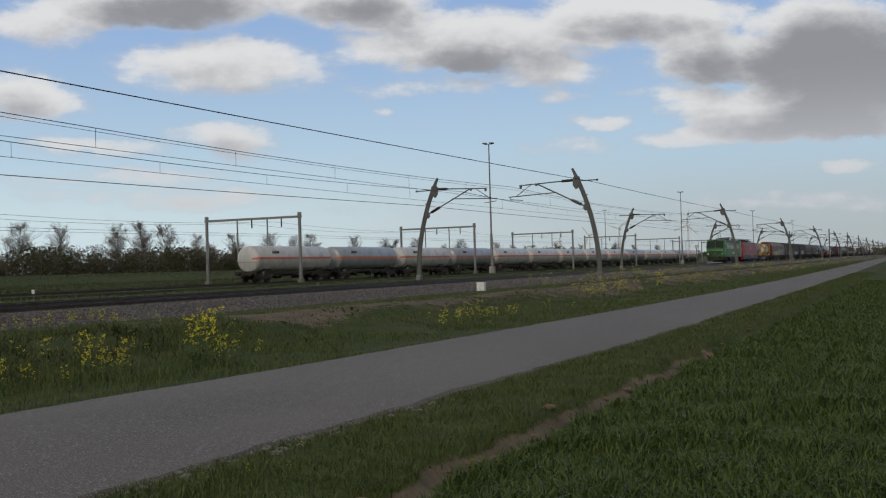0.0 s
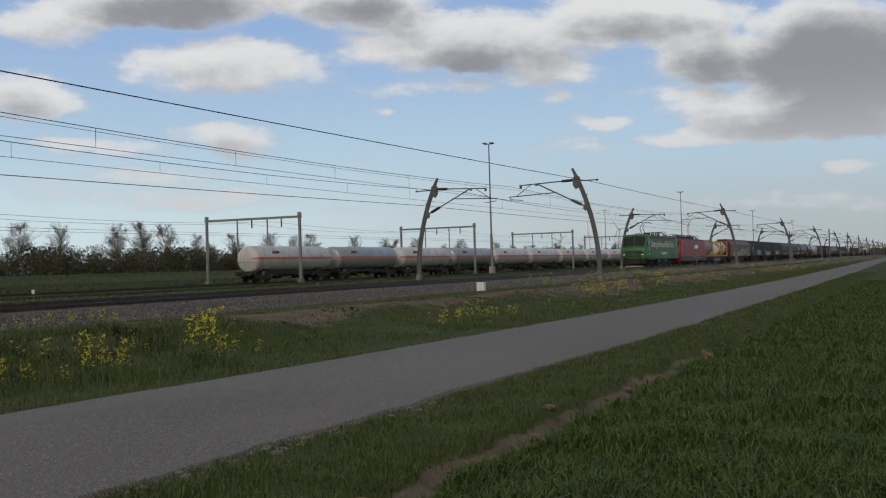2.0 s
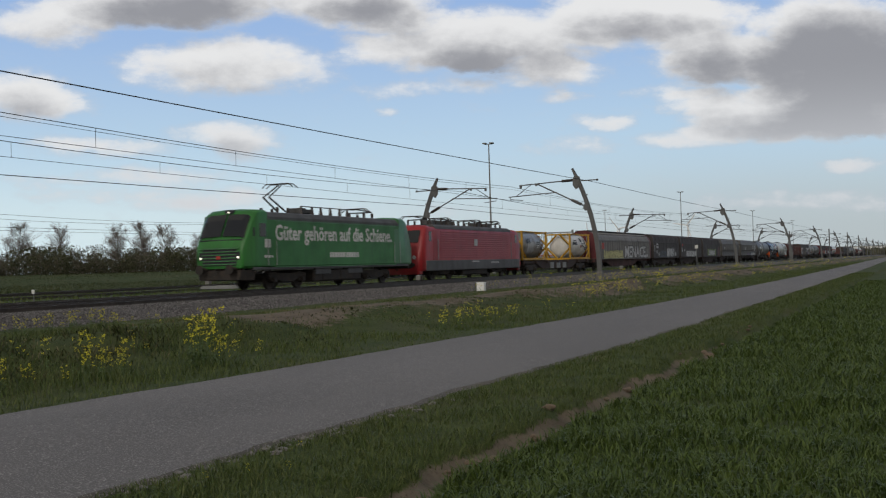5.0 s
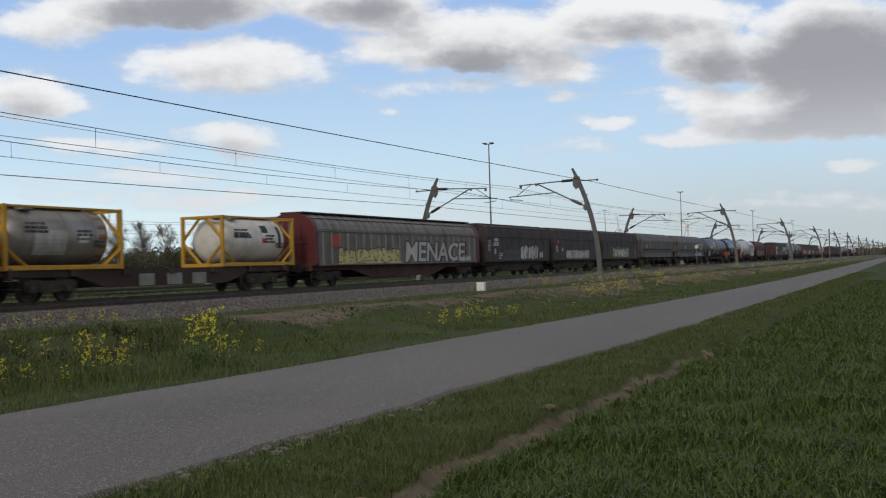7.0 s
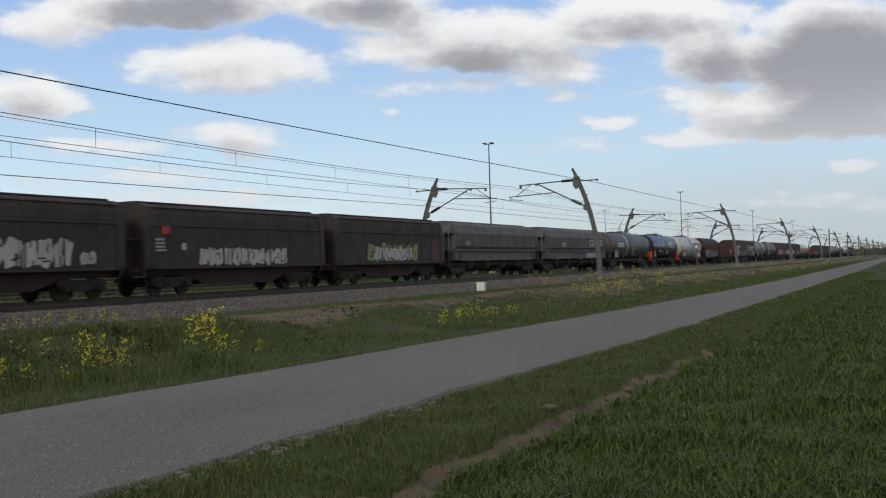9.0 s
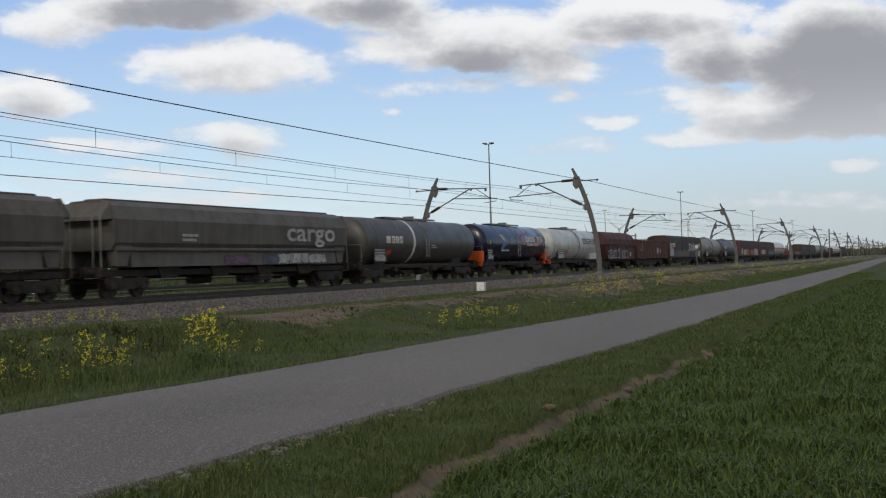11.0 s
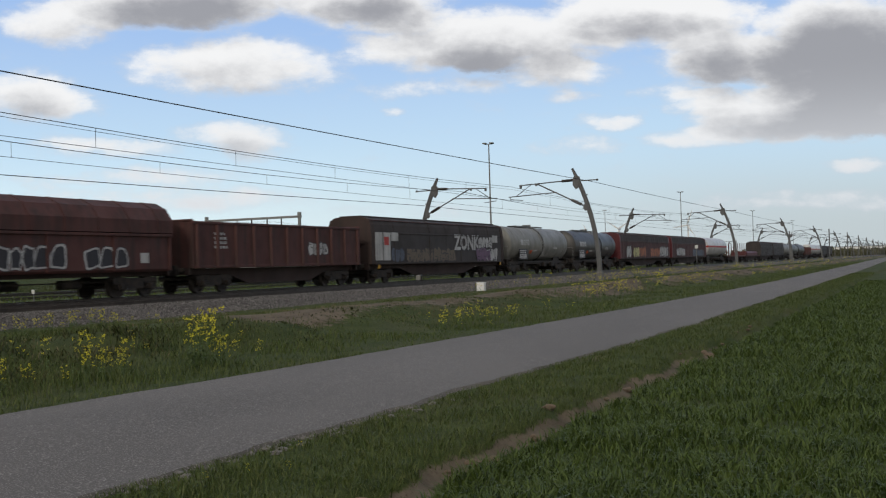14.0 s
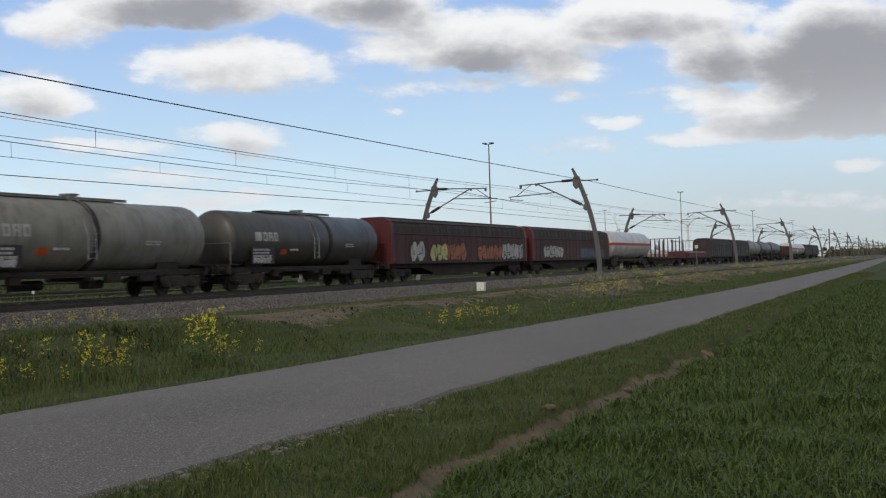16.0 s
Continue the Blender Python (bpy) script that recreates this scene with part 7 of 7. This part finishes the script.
def woods():
    rng = random.Random(9)
    # places along the line of trees and their heights
    for k, (y, s) in enumerate(((152, 1.05), (159, 0.6), (165, 1.0), (177, 1.1), (188, 1.12), (202, 1.15), (206, 0.85), (213, 0.7), (227, 1.0), (240, 0.9), (252, 0.85), (258, 0.6), (266, 1.05), (279, 0.6), (290, 1.0), (311, 0.95), (317, 0.85),
                                (333, 0.9), (351, 0.75), (370, 0.95), (378, 0.6), (402, 0.9), (424, 0.8), (440, 0.7), (457, 0.85), (499, 0.9), (533, 0.9), (594, 0.95), (640, 0.9), (700, 1.0), (140, 1.0), (128, 1.0))):
        bare_tree(-163 + rng.uniform(-3, 3), y, s * rng.uniform(0.95, 1.1), k)
    shrub_belt("hedge", "dark dense shrub belt on the low bank", (-166, -152), (70, 268), 700, (1.4, 5.6), 0.13, SHRUB, 3)
    shrub_belt("brown_scrub", "grey-brown leafless scrub among the hedge", (-164, -150), (70, 275), 380, (2.0, 6.0), 0.10, SCRUB, 13)
    shrub_belt("low_hedge", "brown leafless scrub behind the yard", (-172, -156), (255, 760), 520, (1.2, 4.6), 0.17, SCRUB, 4)
    shrub_belt("bank_scrub", "olive scrub beyond the parked wagons", (-190, -170), (420, 620), 200, (4.0, 8.0), 0.27, FAR_GREEN, 5)
    shrub_belt("far_woods", "hazy far woods on the horizon", (-620, 260), (1390, 1500), 420, (4, 11), 0.75, FAR_GREEN, 6)
    shrub_belt("distant_trees", "olive trees beside the far end of the railway", (-70, -16), (800, 1050), 110, (2.5, 6), 0.7, FAR_GREEN, 7)


def bank_weeds():
    rng = np.random.default_rng(21)
    x, y = spread(42000, -18.6, -11.6, 8, 110, rng)
    t, u = noise_at(x, y, 0.75, 2.0), noise_at(x, y, 0.28, 12.0)
    face = np.exp(-((x + 13.2) / 0.9) ** 2)
    near = np.clip((21 - y) / 5, 0, 1)
    keep = rng.random(len(x)) < face * (0.6 + 1.2 * t) + near * (0.35 + 0.9 * u)
    x, y, t = x[keep], y[keep], t[keep]
    h = rng.uniform(0.03, 0.15, len(x)) * np.clip(1.0 + 1.5 * t, 0.3, 2.2) * np.clip(1 - (y - 15) / 9, 0.4, 1)
    me = blade_mesh("bank_weeds", x, y, heights(x, y) - 0.01, h, rng.uniform(0.012, 0.03, len(x)) * np.sqrt(np.maximum(y / 12, 1)), rng.uniform(0.5, 1.5, len(x)), WEED, 6)
    tagged(new("bank_weeds", me), "dark olive weeds and old growth on the bank", "weeds", kind="stuff")
    x, y = spread(14000, -19.5, -12.2, 9, 90, rng)
    u = noise_at(x, y, 0.5, 31.0)
    keep = rng.random(len(x)) < 0.25 + 1.3 * u
    x, y = x[keep], y[keep]
    me = blade_mesh("dry_grass", x, y, heights(x, y) - 0.01, rng.uniform(0.04, 0.16, len(x)), rng.uniform(0.006, 0.014, len(x)) * np.sqrt(np.maximum(y / 12, 1)), rng.uniform(0.5, 1.5, len(x)), DRY, 7)
    tagged(new("dry_grass", me), "withered straw-coloured grass on the bank", "grass", kind="stuff")


bank_weeds()
woods()


# ---- wind turbines and halls far off ----
ROTORS = []


def wind_turbine(x, y, hub, blade, start):
    t = thing("wind_turbine", "white wind turbine far behind the railway", "wind turbine", "wind turbines", pose(x, y, 0.3, 0, 0, -14))
    part("tower", Mb().tube([(0, 0, 0), (0, 0, hub)], [hub * 0.036, hub * 0.022], 12), TURBINE, t, smooth=True)
    part("nacelle", Mb().box((0, 0.6, hub + 0.6), (2.2, 6.5, 2.4), 0.5), TURBINE, t)
    ro = part("rotor", Mb().tube([(0, -0.8, 0), (0, 0.8, 0)], [0.5, 1.3], 10), TURBINE, t, m=pose(0, -3.4, hub + 0.6))
    for k in range(3):
        mb = Mb()
        mb.loft([[(w * a, d * a * 0.3, z) for w, d in ((-1, -1), (1, -1), (1, 1), (-1, 1))] for z, a in ((0.6, 0.55), (blade * 0.2, 1.05), (blade * 0.6, 0.7), (blade, 0.2))])
        part("blade", mb, TURBINE, ro, m=pose(0, 0, 0, 0, 120 * k, 0))
    ROTORS.append((ro, hub, start))


for x, y, hub, blade, start in ((-288, 1420, 46, 22, 10), (-383, 1420, 45, 22, 50), (-450, 1500, 40, 20, 80), (-503, 1520, 33, 18, 20)):
    wind_turbine(x, y, hub, blade, start)


def hall(x, y, w, d, h, label):
    ha = thing("industrial_hall", label, "industrial building", m=pose(x, y, 0))
    part("wall", Mb().box((0, 0, h / 2), (w, d, h), 0.1), TURBINE, ha)
    part("roof", Mb().box((0, 0, h + 0.3), (w + 1.5, d + 1.5, 0.6), 0.1), GALV, ha)
    for i in range(int(w / 9)):
        part("window", Mb().box((-w / 2 + 5 + 9 * i, -d / 2 - 0.05, h * 0.55), (5.5, 0.2, h * 0.22), 0.03), GLASS, ha)


hall(-58, 1300, 70, 40, 10, "white industrial hall on the horizon")
hall(8, 1340, 60, 40, 12.5, "large white industrial hall on the horizon")
hall(-118, 1330, 40, 30, 6, "low white industrial hall on the horizon")

# ---- tracks and their sleepers ----
for side, lab in ((TRACK_1, "ballasted railway track with concrete sleepers"), (TRACK_2, "second ballasted railway track with concrete sleepers")):
    build_track(side, RAIL, -200, 2300, 160 if side == TRACK_2 else 120, lab)
for side in (SIDING, SIDING - 4.3, SIDING + 11.5):
    build_track(side, SIDING_RAIL, -100, 900, 0, "rusty yard track in the grass")


def motions():
    for ob, middle, z in TRAIN:
        walk(ob, [(t, pose(TRACK_1, middle - SPEED * t, z)) for t in (0, 4, 8, 12, 16)])
    walk(SKY, [(t, pose(0, 0, 1.5, 0, 0, 0.31 - 0.62 * t / 16)) for t in (0, 4, 8, 12, 16)])
    for ro, hub, start in ROTORS:
        walk(ro, [(t / 2, pose(0, -3.4, hub + 0.6, 0, start + 39 * t, 0)) for t in range(33)])


motions()
